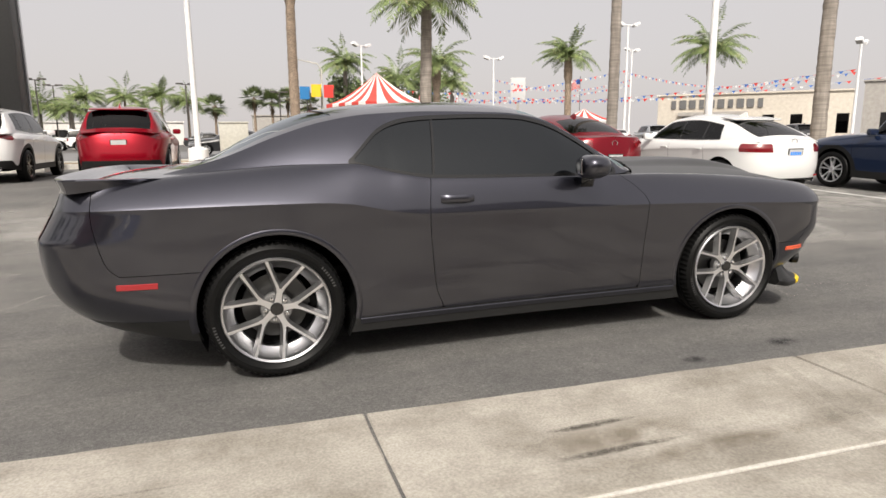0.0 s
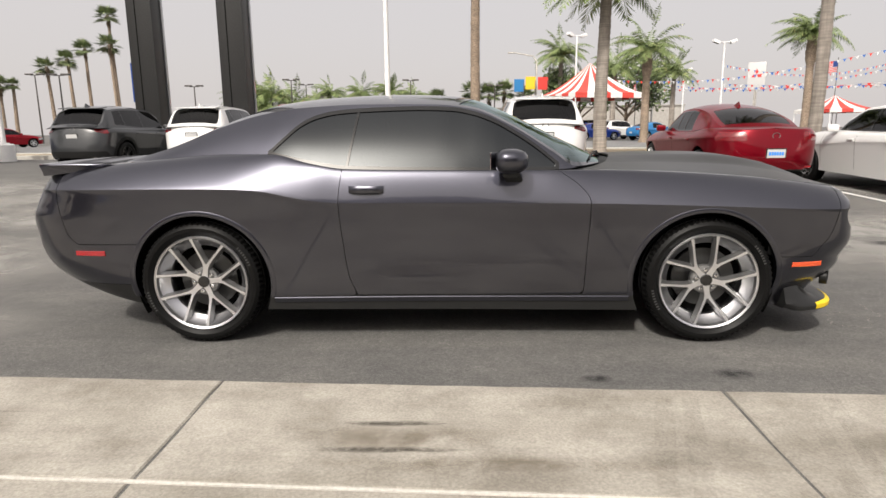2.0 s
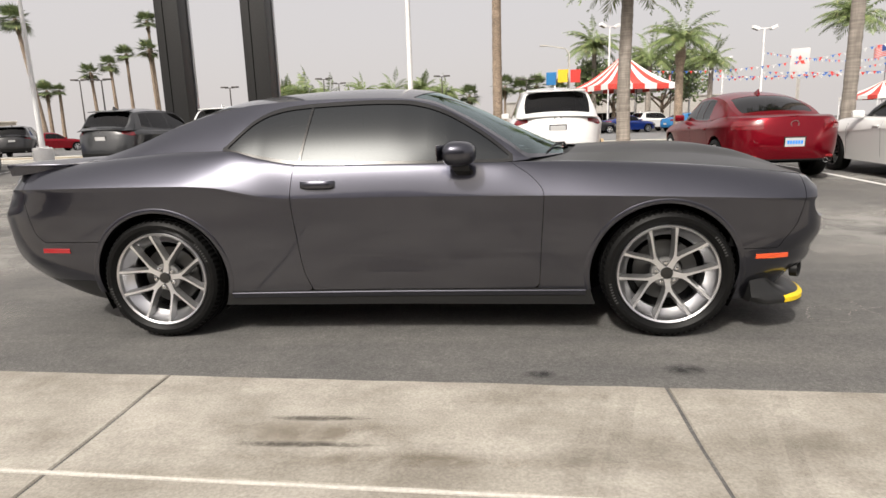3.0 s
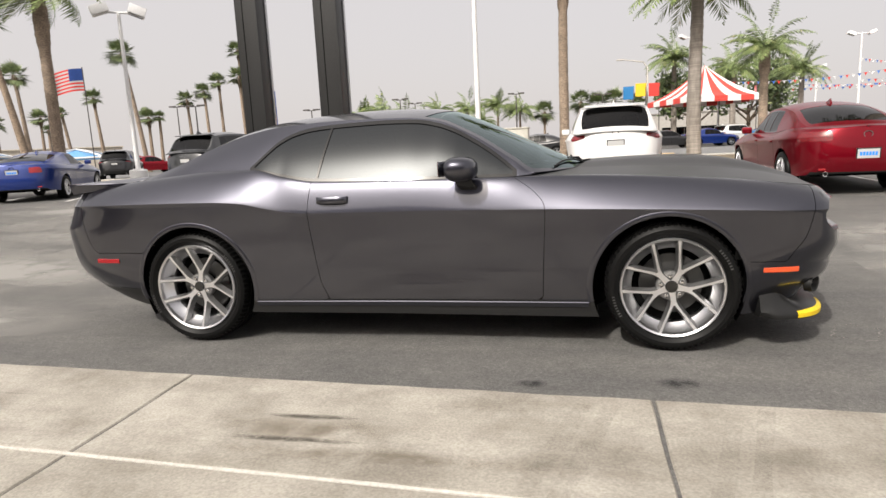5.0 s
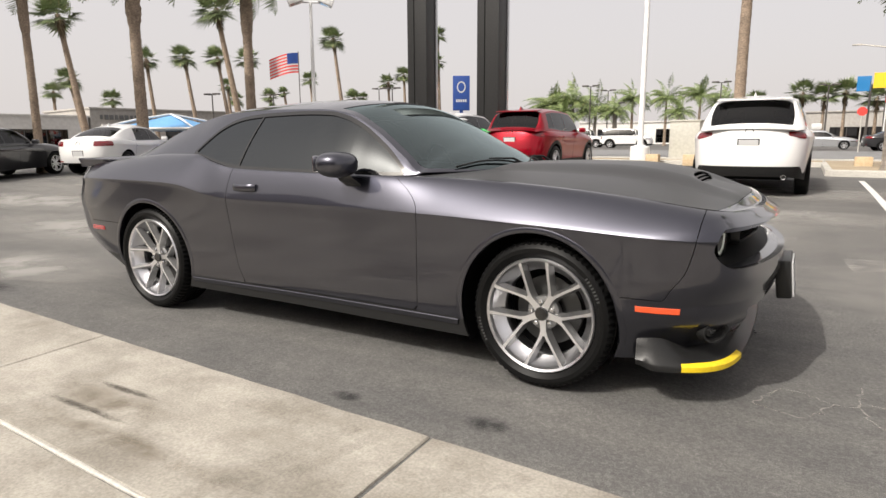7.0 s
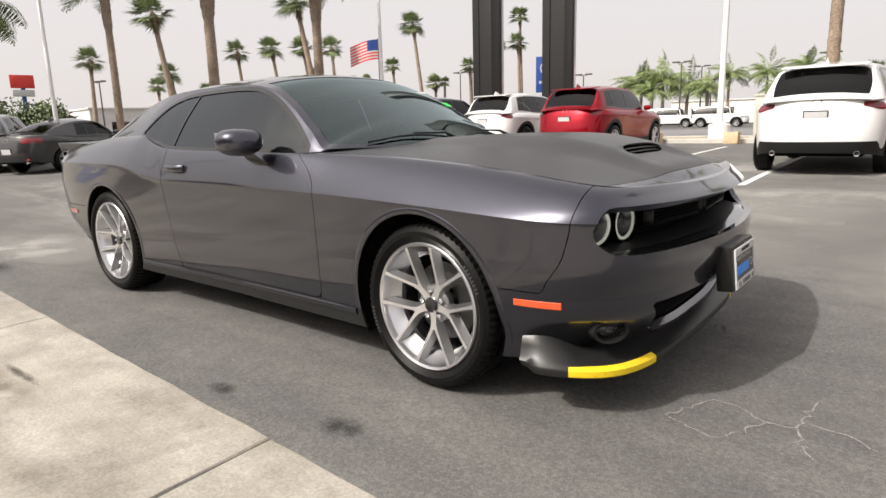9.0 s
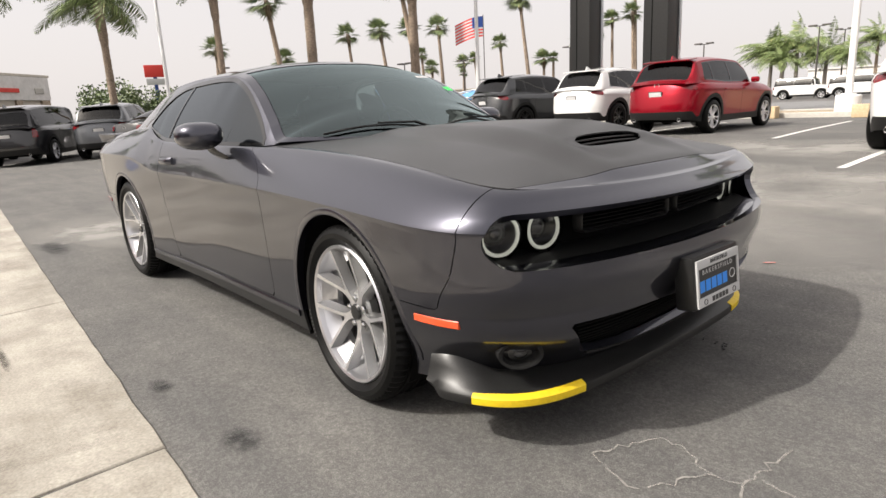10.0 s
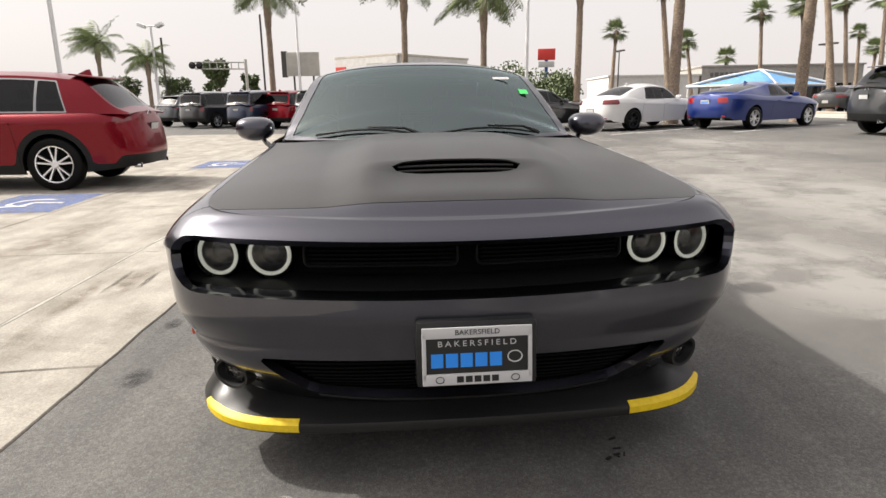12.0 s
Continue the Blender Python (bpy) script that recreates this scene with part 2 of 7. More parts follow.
class Skin:
    """Collects trimmed pieces of curved surfaces, with exact normals, into one mesh."""

    def __init__(self):
        self.v, self.n, self.f, self.mi = [], [], [], []

    def add(self, fn, us, vs, clips=(), sides=(1, -1), rim=0.0, slot=0, rim_slot=None, flip=False, lift=0.0, lean=None):
        """fn(u, v) gives the surface on the y < 0 side; clips: functions of the point, kept where positive; rim: depth of the turned-in edge."""
        u0, u1, v0, v1 = us[0], us[-1], vs[0], vs[-1]
        cache = {}

        def place(u, v):
            key = (round(u, 7), round(v, 7))
            if key not in cache:
                cache[key] = Vector(fn(u, v))
            return cache[key]

        def normal(u, v):
            if lean:
                return lean(place(u, v))
            e = 1e-3 * (u1 - u0), 1e-3 * (v1 - v0)
            du = Vector(fn(min(u + e[0], max(u0, u1)), v)) - Vector(fn(max(u - e[0], min(u0, u1)), v))
            dv = Vector(fn(u, min(v + e[1], max(v0, v1)))) - Vector(fn(u, max(v - e[1], min(v0, v1))))
            k = du.cross(dv)
            if k.length < 1e-14:
                return Vector((0, 0, 1))
            return k.normalized() * (-1 if flip else 1)

        polys = []
        for i in range(len(us) - 1):
            for j in range(len(vs) - 1):
                poly = [(us[i], vs[j]), (us[i + 1], vs[j]), (us[i + 1], vs[j + 1]), (us[i], vs[j + 1])]
                for clip in clips:
                    vals = [clip(place(*q)) for q in poly]
                    if min(vals) >= 0:
                        continue
                    out = []
                    for k in range(len(poly)):
                        a, b, fa, fb = poly[k], poly[(k + 1) % len(poly)], vals[k], vals[(k + 1) % len(poly)]
                        if fa >= 0:
                            out.append(a)
                        if (fa >= 0) != (fb >= 0):
                            t = fa / (fa - fb)
                            out.append((a[0] + t * (b[0] - a[0]), a[1] + t * (b[1] - a[1])))
                    poly = out
                    if len(poly) < 3:
                        break
                if len(poly) >= 3:
                    polys.append(poly)
        idx, edges, loops = {}, {}, []
        pts, nrm = [], []
        for poly in polys:
            ids = []
            for q in poly:
                p = place(*q)
                key = (round(p.x, 4), round(p.y, 4), round(p.z, 4))
                if key not in idx:
                    idx[key] = len(pts)
                    k = normal(*q)
                    pts.append(p + k * lift), nrm.append(k)
                if not ids or (idx[key] != ids[-1] and idx[key] != ids[0]):
                    ids.append(idx[key])
            if len(ids) < 3:
                continue
            loops.append(ids if not flip else ids[::-1])
        for ids in loops:
            for a, b in zip(ids, ids[1:] + ids[:1]):
                edges[(a, b)] = edges.get((a, b), 0) + 1
        border = [(a, b) for a, b in edges if (b, a) not in edges and abs(pts[a].y) + abs(pts[b].y) > 2e-4]
        for s in sides:
            base = len(self.v)
            for p, k in zip(pts, nrm):
                self.v.append((p.x, p.y * s, p.z)), self.n.append((k.x, k.y * s, k.z))
            for ids in loops:
                self.f.append([base + i for i in (ids if s > 0 else ids[::-1])]), self.mi.append(slot)
            if rim:
                for a, b in border:
                    start = len(self.v)
                    e = (pts[b] - pts[a])
                    for i, deep in ((a, 0), (b, 0), (b, rim), (a, rim)):
                        p = pts[i] - nrm[i] * deep
                        k = e.cross(nrm[i])
                        k = k.normalized() if k.length > 1e-12 else nrm[i]
                        self.v.append((p.x, p.y * s, p.z)), self.n.append((k.x, k.y * s, k.z))
                    quad = [start + 1, start, start + 3, start + 2]
                    self.f.append(quad if s > 0 else quad[::-1]), self.mi.append(slot if rim_slot is None else rim_slot)
        return self

    def mesh(self, name, materials):
        me = bpy.data.meshes.new(name)
        me.from_pydata(self.v, [], self.f)
        for mt in materials:
            me.materials.append(M[mt] if isinstance(mt, str) else mt)
        me.polygons.foreach_set("material_index", self.mi)
        me.polygons.foreach_set("use_smooth", [True] * len(self.f))
        me.normals_split_custom_set_from_vertices(self.n)
        me.update()
        return me


def steps(a, b, n):
    return [a + (b - a) * i / n for i in range(n + 1)]


def both(*fs):
    return lambda p: min(f(p) for f in fs)


def outside(f, gap=0.0):
    return lambda p: -f(p) - gap

# ---- car shells ----


class Shell:
    """The curved outer form of a car. x runs ahead from the middle of the wheelbase; the y < 0 side is described, the other mirrors it."""

    def __init__(self, nose, tail, width, low, crease, top, roll, belt_y, belt_z, edge_y, edge_z, roof_z, cowl, wheels, arch, p=8.5, q=2.8, tuck=0.05, fullness=1.05, square=0.0, bow=0.10):
        self.square, self.bow = square, bow
        self.nose, self.tail, self.width, self.low, self.crease, self.top, self.roll = nose, tail, width, low, crease, top, roll
        self.belt_y, self.belt_z, self.edge_y, self.edge_z, self.roof_z = belt_y, belt_z, edge_y, edge_z, roof_z
        self.cowl, self.wheels, self.arch, self.p, self.q, self.tuck, self.fullness = cowl, wheels, arch, p, q, tuck, fullness
        # the plan outline, walked from the nose's middle to the tail's, by length
        pts = []
        for i in range(1201):
            th = math.pi * i / 1200
            c = math.copysign(abs(math.cos(th)) ** (2 / p), math.cos(th))
            pts.append((c, max(0.0, 1 - abs(c) ** p) ** (1 / q)))
        pts = [(c, b) for c, b in pts]
        fine = []
        for (c0, b0), (c1, b1) in zip(pts, pts[1:]):
            k = max(1, int(abs(c1 - c0) / 0.004))
            for j in range(k):
                c = c0 + (c1 - c0) * j / k
                fine.append((c, b0 + (b1 - b0) * j / k if abs(c) > 0.97 else max(0.0, 1 - abs(c) ** p) ** (1 / q)))
        fine.append(pts[-1])
        fine = np.array(fine)
        length = np.concatenate([[0], np.cumsum(np.hypot(np.diff(fine[:, 0]) * 2.45, np.diff(fine[:, 1]) * 0.95))])
        lut = np.linspace(0, 1, 8001)
        length = length / length[-1]
        self.lut = list(zip(np.interp(lut, length, fine[:, 0]).tolist(), np.interp(lut, length, fine[:, 1]).tolist()))

    def plan(self, s):
        u = min(max(s, 0.0), 1.0) * 8000
        i = min(int(u), 7999)
        (a, b), (c, d), k = self.lut[i], self.lut[i + 1], u - i
        return a + (c - a) * k, b + (d - b) * k

    def reach(self, c, z):
        return c * self.nose(z) if c >= 0 else c * -self.tail(z)

    def boxy(self, c, z):
        if c > 0:
            return self.square * (1.7 * smooth(0.27, 0.62, z) + 1.9 * smooth(0.74, 0.86, z))
        return self.square * 0.85 * smooth(0.22, 0.5, z)

    def squared(self, c, b, z):
        """The plan grows squarer at the height of the lamps, and bows a little."""
        k = self.boxy(c, z)
        p, q, e = self.p + 5.5 * k, self.q + 4.2 * k, abs(c)
        if k > 0 and e > 0.3:
            grow, fe, fb = 0.0, e ** p, b ** q
            for _ in range(8):
                u, v = fe * math.exp(p * grow), fb * math.exp(q * grow)
                grow -= math.log(u + v) * (u + v) / (p * u + q * v)
            e, b = e * math.exp(grow), b * math.exp(grow)
        return math.copysign(e, c), b, self.arc(c, z) * b * b * smooth(0.5, 0.95, c)

    def arc(self, c, z):
        return self.bow * min(self.boxy(c, z), 1.0) * (1 - 0.3 * smooth(0.80, 0.87, z))

    def side(self, c, b, z, t, upper):
        c, b, bow = self.squared(c, b, z)
        x = self.reach(c, z) - bow
        if upper:
            k = 1 - (1 - self.roll(x)) * t ** self.fullness
        else:
            k = 1 - self.tuck * (1 - t) ** 0.85
        return x, -b * self.width(x) * k, z

    def lower(self, s, t):
        """t runs from the bottom edge (0) to the crease (1)."""
        c, b = self.plan(s)
        x, z = self.reach(c, 0.6), 0.6
        for _ in range(2):
            z = self.low(x) + (self.crease(x) - self.low(x)) * t
            x = self.side(c, b, z, t, False)[0]
        return self.side(c, b, z, t, False)

    def upper(self, s, t):
        """t runs from the crease (0) to the shoulder (1)."""
        c, b = self.plan(s)
        x, z = self.reach(c, 0.8), 0.8
        for _ in range(5):
            z = self.crease(x) + (self.top(x) - self.crease(x)) * (1 - (1 - t) ** 1.5)
            x = self.side(c, b, z, t, True)[0]
        return self.side(c, b, z, t, True)

    def flank(self, x, z):
        """The half width of the side at that place along and height."""
        k = self.boxy(x, z)
        end = self.nose(z) if x >= 0 else -self.tail(z)
        c = x / end
        for _ in range(4):
            c = min((x + self.arc(c, z) * 0.93 * smooth(0.5, 0.95, c)) / end, 1.0) if x >= 0 else c
        b = max(0.0, 1 - abs(c) ** (self.p + 5.5 * k)) ** (1 / (self.q + 4.2 * k))
        lo, cr, tp = self.low(x), self.crease(x), self.top(x)
        if z <= cr:
            t = min(max((z - lo) / (cr - lo), 0), 1)
            return b * self.width(x) * (1 - self.tuck * (1 - t) ** 0.85)
        t = 1 - (1 - min((z - cr) / (tp - cr), 1)) ** (1 / 1.5)
        return b * self.width(x) * (1 - (1 - self.roll(x)) * t ** self.fullness)

    def deck(self, bulge):
        """The upward faces (bonnet, boot): r runs from the middle (0) to the shoulder (1)."""
        def at(s, r):
            x, y, z = self.upper(s, 1.0)
            return x, y * r, z + bulge(x, abs(y) * r, r)
        return at

    def house(self, x, q):
        """The cabin: q from the waist (0) over the roof edge (1) to the middle (2)."""
        yb, zb, ye, ze, zt = self.belt_y(x), self.belt_z(x), self.edge_y(x), self.edge_z(x), self.roof_z(x)
        if q <= 1:
            bow = 0.018 * math.sin(math.pi * q) * min(1.0, max(0.0, (ze - zb) / 0.3))
            return x, -(yb + (ye - yb) * q + bow), zb + (ze - zb) * q
        r = 2 - q
        return x, -ye * r, ze + (zt - ze) * (1 - r ** 2.3)

    def outside_wheels(self):
        def f(p):
            if p.z > 0.95:
                return 1.0
            return min(math.hypot(p.x - wx, p.z - wz) - self.arch for wx, wz in self.wheels)
        return f


def wheel_parts(parent, at, radius, width, rim_r, side, style, wheel_name="wheel", spin=0.31, steer=0.0):
    """A wheel on its hub, outer face towards y * side; built along z, then turned."""
    turn = Matrix.Translation(at) @ Matrix.Rotation(radians(steer), 4, "Z") @ Matrix.Rotation(radians(90 if side < 0 else -90), 4, "X")
    wheel = new(wheel_name)
    wheel.parent, wheel.matrix_basis, wheel.empty_display_size = parent, turn, 0.1
    h = width / 2
    if style == "hero":
        bm = bmesh.new()
        n = 140
        prof = [(rim_r - 0.004, h - 0.03), (rim_r + 0.012, h - 0.010), (rim_r + 0.03, h - 0.001), (rim_r + 0.032, h + 0.001), (radius - 0.034, h + 0.002), (radius - 0.03, h), (radius - 0.012, h - 0.012), (radius - 0.003, h - 0.032)]
        tread = [(radius, h - 0.05), (radius, h - 0.062), (radius - 0.008, h - 0.064), (radius - 0.008, h - 0.072), (radius, h - 0.074), (radius, 0.012), (radius - 0.008, 0.010), (radius - 0.008, -0.010), (radius, -0.012)]
        half = prof + tread
        prof_all = half + [(radius, -h + 0.05)] + [(r, -z) for r, z in reversed(prof)]
        rings = []
        for i in range(n):
            a = 2 * math.pi * i / n
            ring = []
            for j, (r, z) in enumerate(prof_all):
                cut = i % 2 == 0 and (abs(z) > h - 0.066) and r > radius - 0.015
                rr = r - (0.007 if cut else 0)
                skew = 0.02 * (abs(z) / h) ** 2
                ring.append(bm.verts.new((rr * math.cos(a + skew), rr * math.sin(a + skew), z)))
            rings.append(ring)
        for i in range(n):
            a, b = rings[i], rings[(i + 1) % n]
            for j in range(len(prof_all) - 1):
                bm.faces.new((a[j], b[j], b[j + 1], a[j + 1]))
        part("tyre", bm, "rubber", wheel, soft=25)
        bm = lathe([(rim_r - 0.018, h - 0.034), (rim_r - 0.017, h - 0.030), (rim_r - 0.012, h - 0.013), (rim_r - 0.001, h - 0.008), (rim_r + 0.004, h - 0.014), (rim_r + 0.002, h - 0.03)], 96)
        part("rim_lip", bm, "rimbarrel", wheel, soft=40)
        part("rim_barrel", lathe([(rim_r - 0.017, h - 0.032), (rim_r - 0.024, h - 0.046), (rim_r - 0.044, h - 0.072), (rim_r - 0.062, h - 0.088), (rim_r - 0.065, h - 0.110), (rim_r - 0.048, h - 0.125), (rim_r - 0.045, -h + 0.05), (rim_r - 0.006, -h + 0.03)], 72), "rimbarrel", wheel, soft=40)
        for k in range(5):
            bm = bmesh.new()
            y_spoke(bm, rim_r, h)
            bmesh.ops.rotate(bm, verts=bm.verts[:], cent=(0, 0, 0), matrix=Matrix.Rotation(2 * math.pi * k / 5 + spin, 3, "Z"))
            part("spoke", bm, ["rim", "rimgrey"], wheel, soft=35)
        part("hub_cap", lathe([(0, h - 0.044), (0.030, h - 0.045), (0.034, h - 0.050), (0.034, h - 0.085)], 24), "gloss", wheel, soft=30)
        part("hub_plate", lathe([(0.0, h - 0.068), (0.078, h - 0.068), (0.084, h - 0.076), (0.084, h - 0.11)], 32), "rimgrey", wheel, soft=30)
        for start, count in ((0.35, 8), (3.3, 8)):
            marks = bmesh.new()
            for k in range(count):
                a0 = start + 0.052 * k
                marks.faces.new([marks.verts.new((r * math.cos(a), r * math.sin(a), h + 0.0032)) for r, a in ((radius - 0.052, a0), (radius - 0.038, a0), (radius - 0.038, a0 + 0.022), (radius - 0.052, a0 + 0.022))])
            tagged(part("sidewall_mark", marks, "sidewallmark", wheel), "worn pale moulded marks", kind="stuff")
        for k in range(5):
            a = 2 * math.pi * (k + 0.5) / 5 + spin
            part("lug_nut", lathe([(0, h - 0.048), (0.009, h - 0.049), (0.0125, h - 0.054), (0.0125, h - 0.095)], 6, m=Matrix.Translation((0.0585 * math.cos(a), 0.0585 * math.sin(a), 0))), "chrome", wheel)
        part("brake_disc", lathe([(0.07, -0.04), (0.172, -0.04), (0.172, -0.014), (0.07, -0.014)], 48), "disc", wheel, soft=40)
        bm = lathe([(0.10, -0.05), (0.178, -0.05), (0.178, 0.012), (0.10, 0.012), (0.10, -0.05)], 10, arc=1.1)
        bmesh.ops.holes_fill(bm, edges=bm.edges[:])
        part("brake_caliper", bm, "disc", wheel, soft=40)
        # added near-black disc: stands for the shade behind the spokes
        part("shade_disc", lathe([(0.0, -0.06), (rim_r - 0.035, -0.06)], 32), "void", wheel)
    else:
        prof = [(rim_r, h - 0.02), (rim_r + 0.02, h), (radius - 0.03, h), (radius - 0.006, h - 0.02), (radius, h - 0.05), (radius, -h + 0.05), (radius - 0.006, -h + 0.02), (rim_r, -h)]
        part("tyre", lathe(prof, 36), "rubber", wheel, soft=40)
        # added dark dish in place of the shade inside the rim
        part("shade_disc", lathe([(0.0, h - 0.08), (rim_r - 0.01, h - 0.08), (rim_r, h - 0.02)], 28), "void", wheel, soft=40)
        bm = lathe([(rim_r - 0.012, h - 0.05), (rim_r - 0.014, h - 0.012), (rim_r + 0.002, h - 0.008), (rim_r + 0.002, h - 0.03)], 36)
        for k in range(10):
            a = 2 * math.pi * k / 10 + (0.10 if k % 2 else -0.10)
            d = Vector((math.cos(a), math.sin(a), 0))
            sd = Vector((-d.y, d.x, 0))
            pth = [(d * 0.03 + Vector((0, 0, h - 0.03)), sd, (0, 0, 1)), (d * (rim_r - 0.006) + Vector((0, 0, h - 0.022)), sd, (0, 0, 1))]
            sweep(pth, [(-0.018, -0.03), (0.018, -0.03), (0.012, 0.0), (-0.012, 0.0)], bm)
        lathe([(0, h - 0.02), (0.05, h - 0.022), (0.06, h - 0.03), (0.06, h - 0.06)], 16, bm)
        part("rim", bm, style, wheel, soft=35)
    return wheel


def ridge(bm, pts, depth):
    """A spoke bar along points ((x, y), half width, height), bright on its narrow crown, with wide sloping flanks."""
    rings = []
    for i, ((x, y), w, z) in enumerate(pts):
        (xa, ya), (xb, yb) = pts[max(i - 1, 0)][0], pts[min(i + 1, len(pts) - 1)][0]
        d = Vector((xb - xa, yb - ya, 0)).normalized()
        sd = Vector((-d.y, d.x, 0))
        rings.append([bm.verts.new(Vector((x, y, z)) + sd * a + Vector((0, 0, b))) for a, b in ((-w, 0.0), (w, 0.0), (w + 0.0125, -depth), (-w - 0.0125, -depth))])
    for a, b in zip(rings, rings[1:]):
        for j in range(4):
            f = bm.faces.new((a[j], a[(j + 1) % 4], b[(j + 1) % 4], b[j]))
            f.material_index = 0 if j == 0 else 1


def y_spoke(bm, rim_r, h):
    """One arm of the wheel: a stem from the hub that forks early into two blades to the rim."""
    z0 = h - 0.060
    ridge(bm, [((0.022, 0), 0.020, z0 + 0.004), ((0.060, 0), 0.0150, z0 + 0.004), ((0.090, 0), 0.0150, z0 + 0.009), ((0.110, 0), 0.011, z0 + 0.0108)], 0.034)
    for sgn in (-1, 1):
        ridge(bm, [((0.084, 0.005 * sgn), 0.009, z0 + 0.0072), ((0.116, 0.016 * sgn), 0.0076, z0 + 0.0125), ((0.150, 0.036 * sgn), 0.0064, z0 + 0.021), ((0.205, 0.069 * sgn), 0.0062, z0 + 0.036), ((rim_r * 0.922, rim_r * 0.352 * sgn), 0.0090, h - 0.0115)], 0.040)
    bmesh.ops.recalc_face_normals(bm, faces=bm.faces[:])

# ---- ground ----
asphalt = Mat("asphalt", grey(0.11), 0.85)
grain, blotch, wide = asphalt.noise(220, 6), asphalt.noise(9, 6, 0.6), asphalt.noise(0.8, 6, 0.6)
streak = asphalt.noise(1.6, 5, 0.6, (0.25, 2.2, 1))
col = asphalt.ramp(grain, [(0.25, (0.066, 0.065, 0.064)), (0.55, (0.120, 0.118, 0.115)), (0.8, (0.21, 0.206, 0.20))])
pebble = asphalt.noise(70, 4, 0.7)
col = asphalt.mix(0.6, col, asphalt.ramp(pebble, [(0.30, grey(0.52)), (0.5, grey(1.0)), (0.66, grey(1.65))]), "MULTIPLY")
col = asphalt.mix(0.5, col, asphalt.ramp(blotch, [(0.3, grey(0.72)), (0.7, grey(1.12))]), "MULTIPLY")
col = asphalt.mix(0.7, col, asphalt.ramp(wide, [(0.3, grey(0.72)), (0.7, (1.22, 1.2, 1.16))]), "MULTIPLY")
col = asphalt.mix(0.5, col, asphalt.ramp(streak, [(0.35, grey(0.8)), (0.62, (1.25, 1.23, 1.18))]), "MULTIPLY")
asphalt.feed("Base Color", col).bump(grain, 0.5, 0.006)
M["asphalt"] = asphalt.m
conc = Mat("weathered_concrete", grey(0.4), 0.85)
g1, g2, g3 = conc.noise(90, 6), conc.noise(2.2, 7, 0.62), conc.noise(1.2, 6, 0.6, (0.35, 2.6, 1))
col = conc.ramp(g1, [(0.25, (0.25, 0.235, 0.21)), (0.7, (0.40, 0.378, 0.338))])
col = conc.mix(0.75, col, conc.ramp(g2, [(0.32, (0.56, 0.53, 0.48)), (0.60, (1.14, 1.13, 1.10))]), "MULTIPLY")
col = conc.mix(0.42, col, conc.ramp(g3, [(0.36, (0.58, 0.555, 0.51)), (0.58, grey(1.12))]), "MULTIPLY")
conc.feed("Base Color", col).bump(g1, 0.35, 0.004).bump(g2, 0.2, 0.01)
M["concrete"] = conc.m


def sheet(name, xs, ys, material, z_off=0.0, wobble=None):
    bm = bmesh.new()
    rows = [[bm.verts.new((x, y + (wobble(x, j, len(ys)) if wobble else 0), ground_z(x, y) + z_off)) for x in xs] for j, y in enumerate(ys)]
    for a, b in zip(rows, rows[1:]):
        for i in range(len(xs) - 1):
            bm.faces.new((a[i], a[i + 1], b[i + 1], b[i]))
    return part(name, bm, material, soft=30)


far = [-900, -400, -200, -120, -80, -60]
xs = far + steps(-40, 40, 40) + [-v for v in reversed(far)]
ys = [-900, -400, -200, -100, -60, -40, -30, -20, -14, -10, -8, -6, -4, -3, -2.4] + steps(-2.1, 14, 44) + [17, 20, 25, 30, 40, 60, 90, 140, 250, 500, 1400]
ground = sheet("ground", xs, ys, "asphalt", -0.004)
tagged(ground, "grey worn asphalt of a sales lot", "ground", kind="structure")


# ---- the concrete gutter ----
gutter = group_empty("concrete_gutter", pose(0, 0, 0), "weathered tan concrete gutter apron with tyre marks and joints", "pavement", kind="structure")


def slab(x0, x1, y0, y1, seed, drop=0.05):
    """One poured slab, with rounded edges and an uneven front edge."""
    rnd = random.Random(seed)
    bm = bmesh.new()
    nx, ny = max(2, int((x1 - x0) / 0.15)), max(2, int((y1 - y0) / 0.15))
    e = 0.006
    gx = [x0, x0 + e, *steps(x0 + 0.03, x1 - 0.03, nx), x1 - e, x1]
    gy = [y0, y0 + e, *steps(y0 + 0.03, y1 - 0.03, ny), y1 - e, y1]
    rows = []
    for j, y in enumerate(gy):
        row = []
        for i, x in enumerate(gx):
            edge_hit = i in (0, len(gx) - 1) or j in (0, len(gy) - 1)
            wob = 0.012 * noise.noise(Vector((x * 3.1, y * 2.0, seed))) if 0 < i < len(gx) - 1 else 0.008 * noise.noise(Vector((seed, y * 5.0, x)))
            yy = y + SKEW * x
            row.append(bm.verts.new((x + (wob if i in (0, len(gx) - 1) else 0), yy + (wob if j in (len(gy) - 2, len(gy) - 1) and y1 > -1.7 else 0), ground_z(x, yy) + 0.004 - (0.006 if edge_hit else 0) + 0.0015 * noise.noise(Vector((x, y, 5.0))))))
        rows.append(row)
    for a, b in zip(rows, rows[1:]):
        for i in range(len(a) - 1):
            bm.faces.new((a[i], a[i + 1], b[i + 1], b[i]))
    rim = [e for e in bm.edges if e.is_boundary]
    ext = bmesh.ops.extrude_edge_only(bm, edges=rim)
    bmesh.ops.translate(bm, vec=(0, 0, -drop), verts=[v for v in ext["geom"] if isinstance(v, bmesh.types.BMVert)])
    bmesh.ops.recalc_face_normals(bm, faces=bm.faces[:])
    return part("slab", bm, "concrete", gutter, soft=30)


